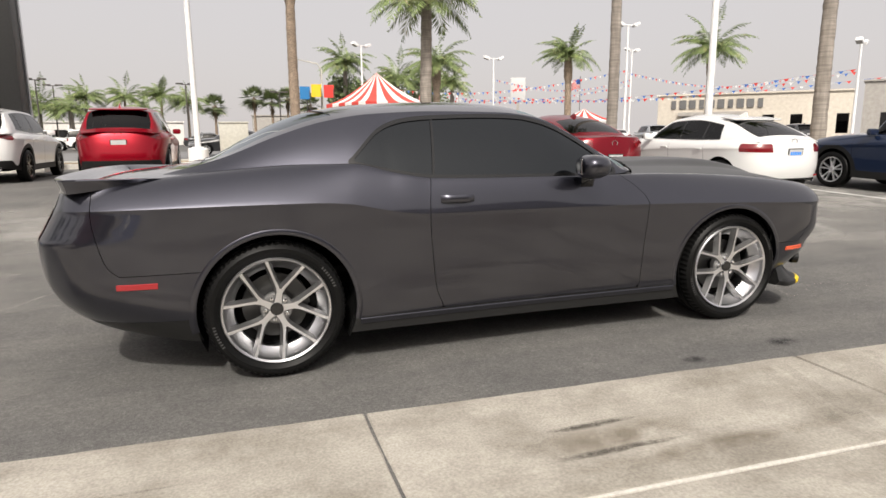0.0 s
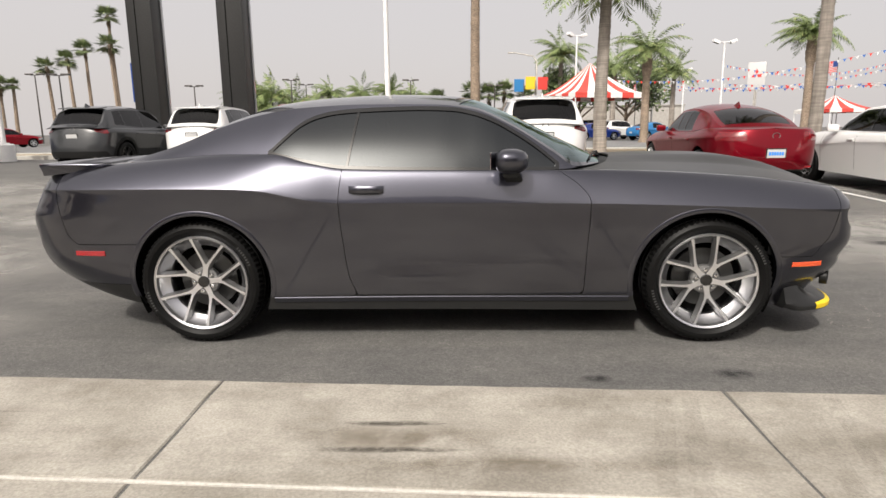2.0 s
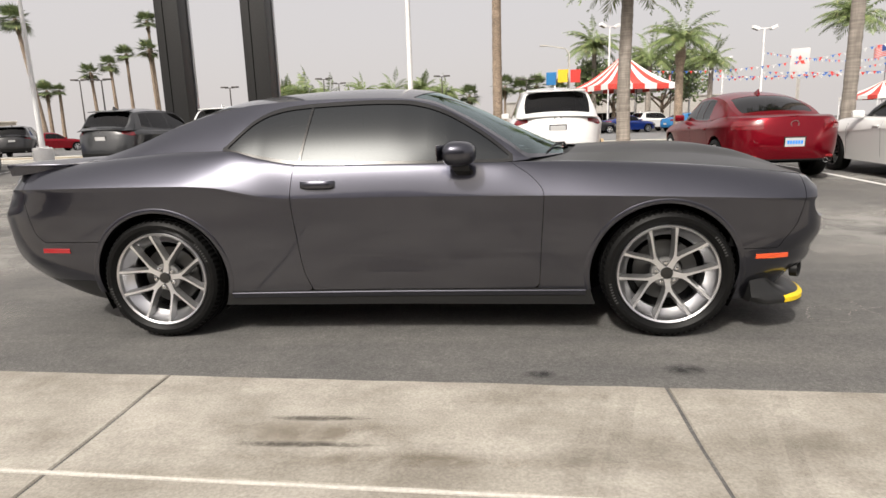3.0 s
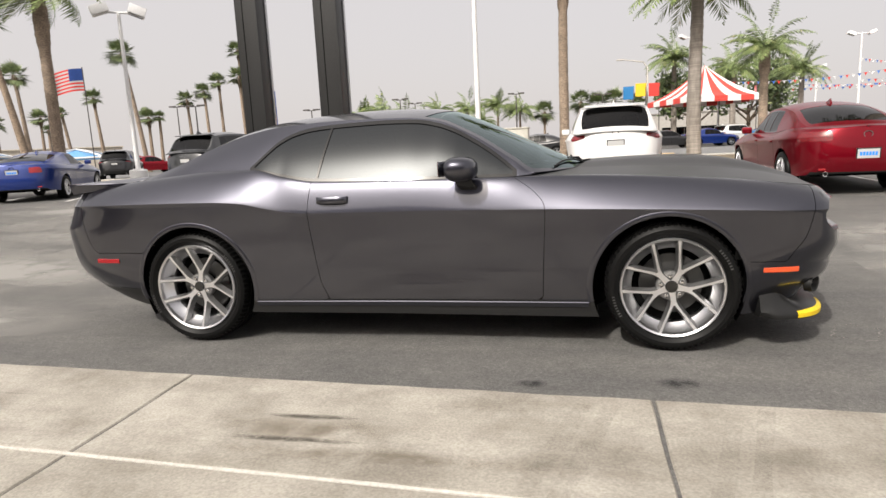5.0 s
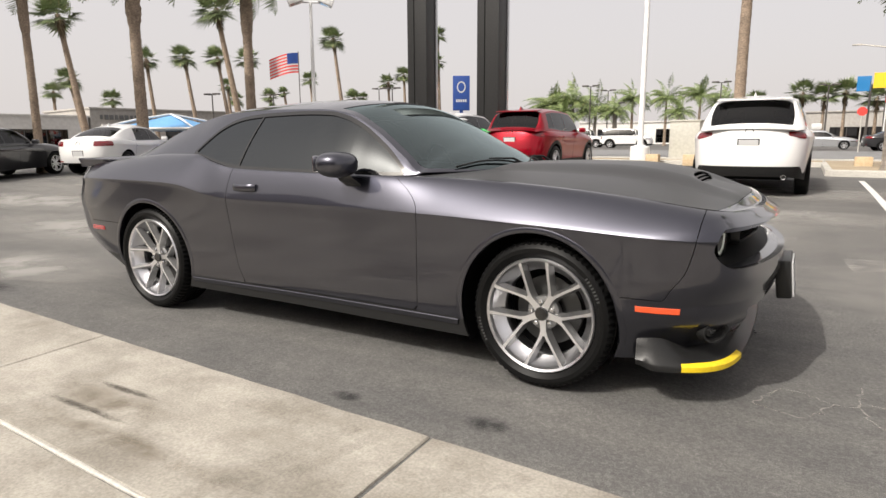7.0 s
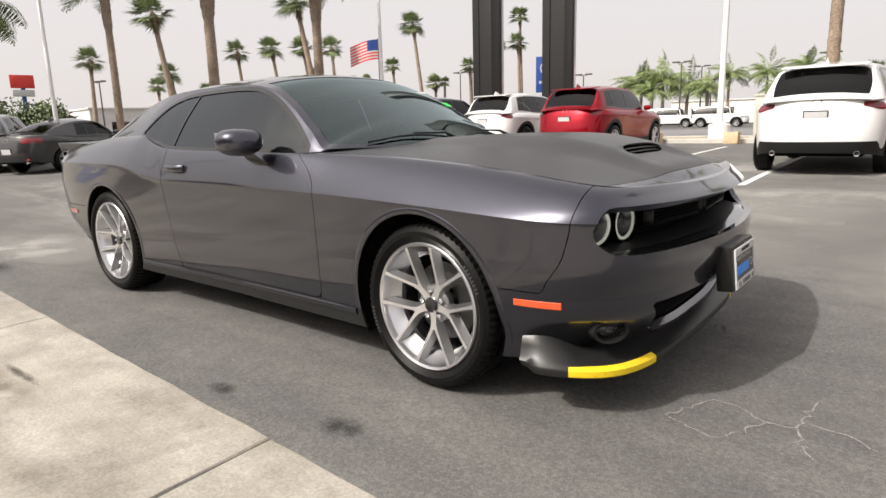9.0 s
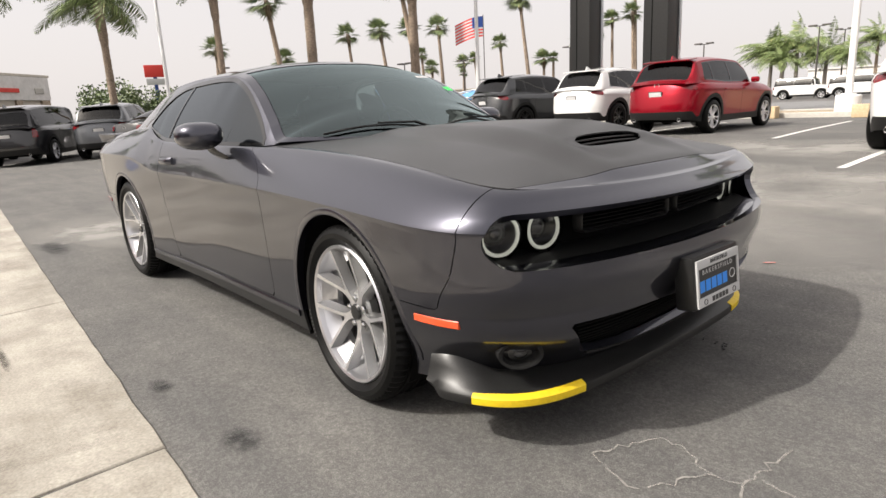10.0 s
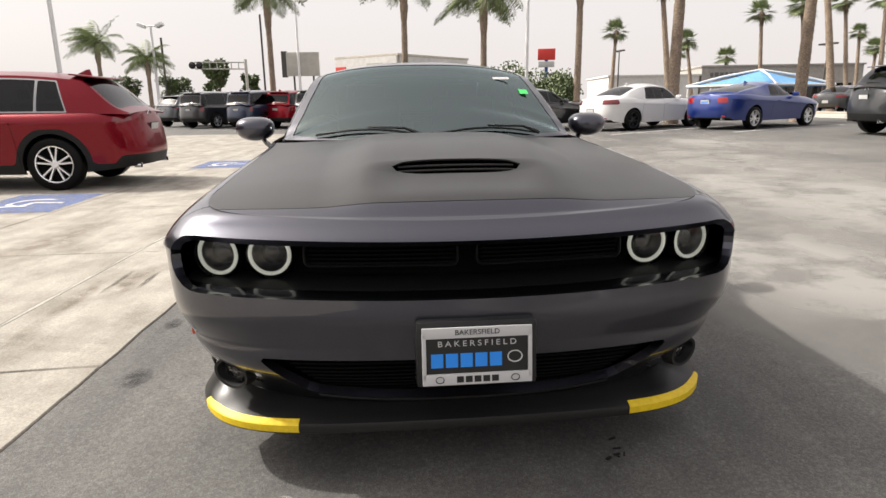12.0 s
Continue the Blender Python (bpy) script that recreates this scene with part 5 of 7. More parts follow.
def parked_skins(kind):
    """The trimmed surfaces of one kind of car, made once."""
    if kind in skin_cache:
        return skin_cache[kind]
    sh = parked_shell(kind)
    ln, wd, ht, wb, fo, waist, hoodz, cowl, scr, rend, foot, deckz = sh.kind
    tall = "suv" in kind
    S, TL, TU = steps(0, 1, 90), steps(0, 1, 9), steps(0, 1, 6)
    clear_w = sh.outside_wheels()
    clad_z = 0.50 if tall else 0.36
    cabin_low = (rend + scr) / 2
    tail_zone = lambda p: min(p.z - (deckz - 0.20), (deckz - 0.06) - p.z, abs(p.y) - sh.w * 0.50, (sh.t + 0.42) - p.x)
    if tall:
        tail_zone = lambda p: min(p.z - (deckz - 0.165 + 0.05 * smooth(0.85, 0.6, abs(p.y) / sh.w)), (deckz - 0.045 - 0.02 * smooth(0.6, 0.9, abs(p.y) / sh.w)) - p.z, abs(p.y) - sh.w * 0.60, (sh.t + 0.34) - p.x)
    if kind == "boxy_suv":
        tail_zone = lambda p: min(p.z - 0.82, 1.08 - p.z, abs(p.y) - sh.w * 0.72, (sh.t + 0.3) - p.x)
    if kind == "fastback":
        tail_zone = lambda p: min(p.z - 0.78, 0.93 - p.z, abs(p.y) - sh.w * 0.42, (sh.t + 0.16) - p.x)
    head_zone = lambda p: min(p.z - (hoodz - 0.26), (hoodz - 0.12) - p.z, abs(p.y) - sh.w * 0.55, p.x - (sh.n - 0.55))
    clad = lambda p: max(clad_z - 0.12 - p.z, min(0.085 - (clear_w(p)), 0.9 - p.z) if tall else -1.0, min(clad_z - p.z, sh.t + 0.30 - p.x))
    out = {}
    cr = lambda x, y, r: (0.05 if x > 0 else 0.02) * (1 - r ** 2)
    dk = sh.deck(cr)
    body = Skin()
    keep = [clear_w, outside(tail_zone), outside(head_zone), outside(clad)]
    body.add(sh.lower, S, TL, keep, rim=0.03, flip=True)
    body.add(sh.upper, S, TU, [outside(tail_zone), outside(head_zone)], rim=0.01, flip=True)
    body.add(dk, steps(0.002, 0.998, 90), steps(0, 1, 8), [], flip=True)
    out["body"] = body
    out["cladding"] = Skin().add(sh.lower, S, TL, [clear_w, clad], rim=0.03, flip=True)
    for nm, zone in (("tail_light", tail_zone), ("headlight", head_zone)):
        for i, sd in enumerate(((1,), (-1,))):
            out[nm + str(i)] = Skin().add(sh.lower, steps(0, 1, 150), steps(0, 1, 24), [zone], sd, lift=0.004, rim=0.012, flip=True).add(sh.upper, steps(0, 1, 150), steps(0, 1, 16), [zone], sd, lift=0.004, rim=0.012, flip=True)
    xs_c = steps(foot - 0.05, cowl - 0.004, 80)
    back_lim = rend + {"suv": 0.02, "large_suv": 0.12, "boxy_suv": -0.22, "hatch": -0.15}.get(kind, 0.15)
    win = lambda p: min(p.z - sh.belt_z(p.x) - 0.035 - (0.05 * smooth(-0.6, -1.6, p.x) if kind == "suv" else 0.0), sh.edge_z(p.x) - 0.055 - p.z, p.x - back_lim - (p.z - waist) * 0.35, (cowl - 0.33) - p.x - (p.z - waist) * 0.2)
    scrn = lambda p: min(p.x - scr - 0.04 + 0.1 * p.y ** 2, sh.edge_y(p.x) - 0.045 - abs(p.y))
    rear = lambda p: min((rend - 0.06 + 0.05 * p.y ** 2) - p.x, p.x - foot - (0.10 if tall else 0.08), sh.edge_y(p.x) - (0.055 if tall else 0.085) - abs(p.y))
    cab = Skin().add(sh.house, xs_c, steps(0, 1, 12), [outside(win, 0.004)], rim=0.01)
    cab.add(sh.house, xs_c, steps(1, 2, 12), [outside(scrn, 0.002), outside(rear, 0.002)], rim=0.01)
    out["cabin"] = cab
    bpil = 0.5 * (back_lim + cowl - 0.4) - 0.05
    cuts = [back_lim - 0.3, back_lim + 0.42, bpil + 0.12, cowl] if kind != "fastback" else [back_lim - 0.3, back_lim + 0.45, cowl]
    for i, sd in enumerate(((1,), (-1,))):
        for j, (a, b) in enumerate(zip(cuts, cuts[1:])):
            out["side_window%d%d" % (i, j)] = Skin().add(sh.house, xs_c, steps(0, 1, 12), [win, lambda p, a=a, b=b: min(p.x - a - 0.018, b - 0.018 - p.x)], sd, lift=-0.004)
        out["window_surround%d" % i] = Skin().add(sh.house, steps(xs_c[0], xs_c[-1], 160), steps(0, 1, 24), [lambda p: win(p) + 0.018, lambda p: max(0.002 - win(p), max(0.018 - abs(p.x - c) for c in cuts[1:-1]))], sd, lift=0.001)
    out["windscreen"] = Skin().add(sh.house, xs_c, steps(1, 2, 12), [scrn], lift=-0.003)
    out["rear_window"] = Skin().add(sh.house, xs_c, steps(1, 2, 12), [rear], lift=-0.003)
    skin_cache[kind] = out
    return out


mesh_cache = {}


def parked_car(kind, paint, x, y, turn, label, rim="rim", plate="plateblue", category="car", group="parked cars", detail=True):
    """A parked car with its nose towards turn degrees."""
    sh, skins = parked_shell(kind), parked_skins(kind)
    ln, wd, ht, wb, fo, waist, hoodz, cowl, scr, rend, foot, deckz = sh.kind
    tall = "suv" in kind
    car = group_empty({"suv": "suv_car", "large_suv": "suv_car", "boxy_suv": "suv_car", "saloon": "saloon_car", "hatch": "hatchback_car", "fastback": "coupe_car"}[kind], pose(0, 0, 0), label, category, group)
    look_of = {"body": paint, "cabin": paint, "cladding": "matte", "tail_light": "redlens" if kind == "fastback" else "tail", "headlight": "lens", "windscreen": "carglass", "rear_window": "carglass", "side_window": "carglass", "window_surround": "steel" if kind == "large_suv" else "gloss"}
    for key, sk in skins.items():
        nm = key.rstrip("0123456789")
        mt = look_of[nm]
        if nm == "headlight":
            mt = "chrome"
        if (kind, key, mt) not in mesh_cache:
            mesh_cache[kind, key, mt] = sk.mesh(nm, [mt])
        if len(mesh_cache[kind, key, mt].polygons):
            part(nm, mesh_cache[kind, key, mt], None, car)
    part("underbody", box(ln * 0.8, wd * 0.62, 0.16, (0, 0, 0.34)), "void", car)
    part("cabin_floor", box((cowl - foot) * 0.85, wd * 0.8, 0.05, ((cowl + foot) / 2, 0, waist - 0.35)), "void", car)
    for sx in (0.05, -0.85):
        for sy in (-0.38, 0.38):
            seat = part("seat", box(0.14, 0.42, 0.5, (sx, sy, waist - 0.10), 0.05), "void", car)
            part("headrest", box(0.09, 0.22, 0.14, (sx - 0.04, sy, waist + (ht - waist) * 0.45), 0.03), "void", seat)
    for sx in (-wb / 2, wb / 2):
        for sy in (-1, 1):
            prof = [(sh.arch + 0.004, sh.w - 0.06), (sh.arch + 0.01, sh.w - 0.36), (0.05, sh.w - 0.37)]
            part("wheel_well", lathe(prof, 20, m=Matrix.Translation((sx, 0, sh.tyre)) @ Matrix.Rotation(radians(90 if sy < 0 else -90), 4, "X") @ Matrix.Rotation(radians(0 if sy < 0 else 180), 4, "Z"), arc=math.pi), "void", car)
            wheel_parts(car, (sx, sy * (sh.w - 0.135), sh.tyre), sh.tyre, 0.225, sh.tyre * 0.69, sy, rim)
    # plate, maker's badge, handles, mirrors, tail pipes, fin
    pz = deckz - 0.24 if tall else (deckz - 0.22 if kind != "saloon" else 0.62)
    px = sh.tail(pz) - 0.004
    pl = new("number_plate")
    pl.parent, pl.matrix_basis = car, pose(px, 0, pz, 0, 8 if tall else 4, 180)
    part("plate_frame", box(0.010, 0.325, 0.170, (-0.003, 0, 0), 0.004), "plateblack", pl)
    part("plate_face", box(0.012, 0.29, 0.135, (0, 0, 0), 0.004), "plate", pl)
    bm = bmesh.new()
    for i in range(6):
        box(0.002, 0.03, 0.055, (0.0075, -0.1 + 0.04 * i, 0.0), 0.0, bm)
    tagged(part("plate_mark", bm, plate, pl), kind="stuff")
    bz = pz + 0.20 if tall or kind == "hatch" else deckz - 0.12
    if kind == "boxy_suv":
        bz = pz + 0.3
    bm = lathe([(0.050, 0.0), (0.054, 0.010), (0.064, 0.010), (0.066, 0.0)], 24, m=Matrix.Translation((sh.tail(min(bz, 1.1)) + 0.002, 0, bz)) @ Matrix.Rotation(radians(-90), 4, "Y") @ Matrix.Diagonal((0.8, 1, 1, 1)))
    part("badge", bm, "chrome", car, soft=40)
    if tall or kind == "hatch":
        bm = box(0.34, wd * 0.60, 0.022, (rend - 0.03, 0, ht - 0.088), 0.008, turn=Matrix.Rotation(radians(-7), 4, "Y"))
        part("roof_spoiler", bm, paint, car, soft=40)
    bm = bmesh.new()
    vs = [bm.verts.new(p) for p in ((rend + 0.28, -0.02, ht - 0.05), (rend + 0.28, 0.02, ht - 0.05), (rend + 0.06, 0.02, ht - 0.065), (rend + 0.06, -0.02, ht - 0.065), (rend + 0.08, 0, ht + 0.03), (rend + 0.13, 0, ht + 0.025))]
    for f in ((0, 1, 5), (1, 2, 4, 5), (2, 3, 4), (3, 0, 5, 4)):
        bm.faces.new([vs[i] for i in f])
    part("antenna_fin", bm, paint, car)
    for sy in (-1, 1):
        part("wing_mirror", box(0.11, 0.19, 0.13, (cowl - 0.46, sy * (sh.w + 0.015), waist + 0.05), 0.045, None, Matrix.Rotation(radians(sy * -14), 4, "Z")), paint, car, soft=40)
        for hx in ((0.12, -0.85) if kind != "fastback" else (-0.25,)):
            hz = waist - 0.13
            part("door_handle", box(0.17, 0.03, 0.028, (hx, sy * (sh.flank(hx, hz) + 0.008), hz), 0.009), paint, car, soft=40)
        for hx in ((0.95, 0.0, -0.98) if kind != "fastback" else (0.85, -0.55)):
            path = []
            for z in steps(0.34, waist - 0.02, 12):
                xx = hx + (0.10 * (z - 0.6) if hx < -0.5 else 0.0)
                path.append(((xx, sy * (sh.flank(xx, z) + 0.0006), z), (1, 0, 0), (0, sy, 0)))
            part("door_seam", sweep(path, [(-0.003, -0.004), (0.003, -0.004), (0.003, 0.0), (-0.003, 0.0)]), "void", car)
        part("exhaust_tip", lathe([(0.030, 0.0), (0.038, 0.002), (0.040, -0.10), (0.030, -0.09), (0.0, -0.06)], 20, m=Matrix.Translation((sh.tail(0.33) + 0.045, sy * sh.w * 0.58, 0.33)) @ Matrix.Rotation(radians(-90), 4, "Y")), "chrome", car, soft=40)
        if not tall:
            part("rear_reflector", box(0.02, 0.16, 0.03, (sh.tail(0.40) + 0.075, sy * sh.w * 0.60, 0.40), 0.006), "redlens", car)
    d = Vector((math.cos(radians(turn)), math.sin(radians(turn)), 0))
    ahead, behind = Vector((x, y, 0)) + d * wb / 2, Vector((x, y, 0)) - d * wb / 2
    za, zb = ground_z(ahead.x, ahead.y), ground_z(behind.x, behind.y)
    sd = Vector((-d.y, d.x, 0)) * sh.w * 0.85
    zl, zr = ground_z(x + sd.x, y + sd.y), ground_z(x - sd.x, y - sd.y)
    car.matrix_world = Matrix.Translation((x, y, (za + zb) / 2 - 0.002)) @ Matrix.Rotation(radians(turn), 4, "Z") @ Matrix.Rotation(math.atan2(zl - zr, 2 * sd.length), 4, "X") @ Matrix.Rotation(-math.atan2(za - zb, wb), 4, "Y")
    return car


parked_car("suv", "white", -6.9, 13.75, 90, "pearl white suv parked nose-in beside a red one", "rimdark", "plate")
parked_car("suv", "red", -3.85, 12.72, 90, "bright metallic red suv parked nose-in", "rim", "plate")
parked_car("suv", "darkgrey", -9.55, 13.2, 86, "dark grey crossover parked beside a white suv", "rimdark", "plate")
parked_car("suv", "white", 1.68, 9.85, 90, "white suv parked nose-in near the lamp pole", "rim", "plate")
parked_car("saloon", "maroon", 5.12, 8.12, 90, "deep red saloon parked nose-in with stickers in its window", "rim")
parked_car("hatch", "white", 7.4, 6.05, 90, "white hatchback with dark glass parked nose-in", "rimdark")
parked_car("suv", "navy", 10.7, 3.8, 90, "dark blue suv parked at the end of the row", "rim")
parked_car("fastback", "blue", -14.7, 11.4, 115, "bright blue fastback coupe parked by a blue canopy", "rim")
parked_car("saloon", "white", -16.1, 8.36, 115, "white saloon with black wheels parked beside a blue coupe", "rimdark", "plate")
parked_car("saloon", "black", -17.0, 4.9, 115, "black saloon parked beside a white one", "rim", "plate")
parked_car("large_suv", "maroon", -6.22, -6.50, -90, "deep red three-row suv parked nose-in on the concrete", "rim", "plate")
ROW = [("suv", "midgrey", -19.6, 3.6), ("boxy_suv", "black", -20.7, 1.4), ("suv", "midgrey", -23.1, -0.5), ("boxy_suv", "darkgrey", -24.6, -2.3), ("boxy_suv", "red", -28.4, -4.25), ("boxy_suv", "navy", -28.1, -6.0), ("boxy_suv", "black", -29.5, -8.6), ("suv", "midgrey", -31.9, -10.7)]
for kind, paint, x, y in ROW:
    parked_car(kind, paint, x, y, 150, {"midgrey": "mid grey", "darkgrey": "dark grey", "navy": "dark blue"}.get(paint, paint) + " suv in the row across the lane", "rim", "plate", group="suvs across the lane")

# ---- palms and trees ----
bark = Mat("palm_bark", grey(0.2), 0.9)
bn, bb = bark.noise(16, 5, 0.65, (1, 1, 14)), bark.noise(3, 4, 0.55, (1, 1, 9))
bark.feed("Base Color", bark.mix(0.6, bark.ramp(bn, [(0.28, (0.10, 0.07, 0.05)), (0.70, (0.46, 0.36, 0.27))]), bark.ramp(bb, [(0.3, grey(0.55)), (0.7, grey(1.1))]), "MULTIPLY")).bump(bn, 0.8, 0.03)
M["bark"] = bark.m
gb = Mat("smooth_palm_bark", grey(0.3), 0.9)
gn, gr = gb.noise(9, 5), gb.noise(4, 3, 0.5, (0.3, 0.3, 40))
gb.feed("Base Color", gb.mix(0.6, gb.ramp(gn, [(0.3, (0.20, 0.175, 0.15)), (0.7, (0.36, 0.32, 0.28))]), gb.ramp(gr, [(0.4, grey(0.6)), (0.6, grey(1.05))]), "MULTIPLY")).bump(gr, 0.5, 0.02)
M["greybark"] = gb.m


def leaf_material(name, dark, light, dry):
    a = Mat(name, dark, 0.55)
    ng = a.n.new("ShaderNodeNewGeometry")
    col = a.ramp(ng.outputs["Random Per Island"], [(0.0, dark), (0.55, light), (0.93, light), (1.0, dry)])
    a.feed("Base Color", col)
    a.set("Transmission Weight", 0.0)
    a.set("Subsurface Weight", 0.0)
    return a.m


M["palmleaf"] = leaf_material("palm_leaf", (0.100, 0.138, 0.062), (0.215, 0.265, 0.125), (0.36, 0.32, 0.17))
M["queenleaf"] = leaf_material("feather_palm_leaf", (0.095, 0.138, 0.050), (0.205, 0.265, 0.095), (0.38, 0.33, 0.16))
M["dryleaf"] = leaf_material("dead_palm_leaf", (0.10, 0.075, 0.045), (0.22, 0.165, 0.10), (0.3, 0.24, 0.15))
M["treeleaf"] = leaf_material("tree_leaf", (0.055, 0.085, 0.035), (0.13, 0.17, 0.07), (0.18, 0.20, 0.09))
WIND = Vector((-0.55, -0.45, 0.0))


def blade(bm, a, b, side, w):
    """One narrow leaf from a to b, folded along its middle."""
    m = a.lerp(b, 0.45)
    va, vb, v1, v2 = bm.verts.new(a), bm.verts.new(b), bm.verts.new(m + side * w), bm.verts.new(m - side * w)
    bm.faces.new((va, v1, vb)), bm.faces.new((va, vb, v2))


def feather_crown(seed, fronds=34, reach=2.5, wind=1.0):
    """Arching fronds with drooping leaflets, pushed over by the wind."""
    rnd = random.Random(seed)
    bm = bmesh.new()
    for i in range(fronds):
        az = 2 * math.pi * i / fronds * 2.4 + rnd.uniform(-0.3, 0.3)
        lift = rnd.uniform(0.15, 1.25)
        ln = reach * rnd.uniform(0.8, 1.15)
        d = Vector((math.cos(az) * math.cos(lift), math.sin(az) * math.cos(lift), math.sin(lift)))
        p, pts = Vector((0, 0, 0)), []
        seg = 11
        for k in range(seg):
            pts.append(p.copy())
            d = (d + Vector((0, 0, -0.16 - 0.05 * k / seg)) + WIND * wind * 0.13).normalized()
            p = p + d * ln / seg
        for k in range(1, seg):
            along = (pts[k] - pts[k - 1]).normalized()
            side = along.cross(Vector((0, 0, 1)))
            side = side.normalized() if side.length > 0.05 else Vector((1, 0, 0))
            w = 0.016 * (1 - k / seg) + 0.004
            a, b = pts[k - 1], pts[k]
            bm.faces.new([bm.verts.new(q) for q in (a - side * w, a + side * w, b + side * w * 0.8, b - side * w * 0.8)])
            for j in range(4):
                f = a.lerp(b, j / 4)
                ll = 0.62 * math.sin(math.pi * min(1, (k + j / 4) / seg * 0.9 + 0.12)) * rnd.uniform(0.8, 1.1)
                for s in (-1, 1):
                    tip = f + side * s * ll * 0.72 + along * ll * 0.45 + Vector((0, 0, -0.45 * ll)) + WIND * wind * ll * 0.45 + Vector((rnd.uniform(-0.05, 0.05), rnd.uniform(-0.05, 0.05), rnd.uniform(-0.06, 0.06)))
                    blade(bm, f, tip, along, 0.026)
    return bm


def fan_crown(seed, fans=40, wind=1.0):
    """Round fan leaves on stalks, the lower ones hanging dry."""
    rnd = random.Random(seed)
    bm = bmesh.new()
    for i in range(fans):
        az, lift = rnd.uniform(0, 2 * math.pi), rnd.uniform(-0.65, 1.4)
        d = Vector((math.cos(az) * math.cos(lift), math.sin(az) * math.cos(lift), math.sin(lift)))
        d = (d + WIND * wind * 0.35).normalized()
        stalk = rnd.uniform(0.55, 0.85)
        hub = d * stalk + Vector((0, 0, -0.10))
        side = d.cross(Vector((0, 0, 1)))
        side = side.normalized() if side.length > 0.05 else Vector((1, 0, 0))
        up = side.cross(d)
        blade(bm, Vector((0, 0, 0)), hub, side, 0.02)
        n = 13
        for k in range(n):
            a = radians(-105 + 210 * k / (n - 1))
            v = d * math.cos(a) + side * math.sin(a)
            ln = rnd.uniform(0.72, 0.98) * (1 - 0.25 * abs(a) / 2)
            tip = hub + v * ln + up * 0.10 + Vector((0, 0, -0.28 * ln)) + WIND * wind * 0.22 * ln
            blade(bm, hub, tip, (up.cross(v)).normalized(), 0.055)
    return bm


def skirt_mesh(seed, length=1.0, radius=0.32):
    """The dry leaf bases that hang below the crown."""
    rnd = random.Random(seed)
    bm = bmesh.new()
    for i in range(90):
        az, z = rnd.uniform(0, 2 * math.pi), rnd.uniform(-length, 0.0)
        r0 = radius * (0.55 + 0.45 * (1 + z / length))
        a = Vector((math.cos(az) * r0 * 0.5, math.sin(az) * r0 * 0.5, z))
        b = a + Vector((math.cos(az) * r0 * 0.75, math.sin(az) * r0 * 0.75, -rnd.uniform(0.25, 0.5)))
        blade(bm, a, b, Vector((-math.sin(az), math.cos(az), 0)), 0.05)
    return bm


def trunk_mesh(seed, thick, taper, shaggy):
    """A trunk one metre high, with ring scars, to be stretched to its height."""
    rnd = random.Random(seed)
    bm = bmesh.new()
    n, sides = 60, 14
    rings = []
    for i in range(n + 1):
        t = i / n
        r = thick * (1 - (1 - taper) * t) * (1.0 + 0.35 * max(0, 0.05 - t) / 0.05)
        if shaggy and t > 0.72:
            r *= 1 + shaggy * math.sin(math.pi * min(1, (t - 0.72) / 0.28)) ** 0.6
        r *= 1 + (0.03 if i % 2 else -0.015) + 0.05 * noise.noise(Vector((t * 22, seed, 5)))
        cx, cy = 0.06 * noise.noise(Vector((t * 1.5, seed, 0))), 0.06 * noise.noise(Vector((seed, t * 1.5, 3)))
        ring = []
        for k in range(sides):
            a = 2 * math.pi * k / sides
            rr = r * (1 + (0.16 if shaggy and t > 0.72 else 0.05) * noise.noise(Vector((math.cos(a) * 2, math.sin(a) * 2, t * 40 + seed))))
            ring.append(bm.verts.new((cx + rr * math.cos(a), cy + rr * math.sin(a), t)))
        rings.append(ring)
    for a, b in zip(rings, rings[1:]):
        for k in range(sides):
            bm.faces.new((a[k], a[(k + 1) % sides], b[(k + 1) % sides], b[k]))
    return bm


def shared(name, bm, material, soft=None):
    ob = part(name, bm, material, soft=soft)
    me = ob.data
    bpy.data.objects.remove(ob)
    return me


CROWN = {"feather": [shared("crown", feather_crown(s), "queenleaf") for s in (1, 2, 3)], "blown": [shared("crown", feather_crown(s, 40, 2.6, 2.3), "queenleaf") for s in (11, 12, 13)], "fan": [shared("crown", fan_crown(s), "palmleaf") for s in (4, 5, 6, 7)]}
SKIRT = [shared("skirt", skirt_mesh(s), "dryleaf") for s in (1, 2)]
TRUNK = {"grey": [shared("trunk", trunk_mesh(s, 0.20, 0.75, 0), "greybark", 50) for s in (1, 2)], "rough": [shared("trunk", trunk_mesh(s, 0.22, 0.80, 0.42), "bark", 60) for s in (3, 4)], "thin": [shared("trunk", trunk_mesh(s, 0.21, 0.62, 0), "bark", 60) for s in (5, 6)]}


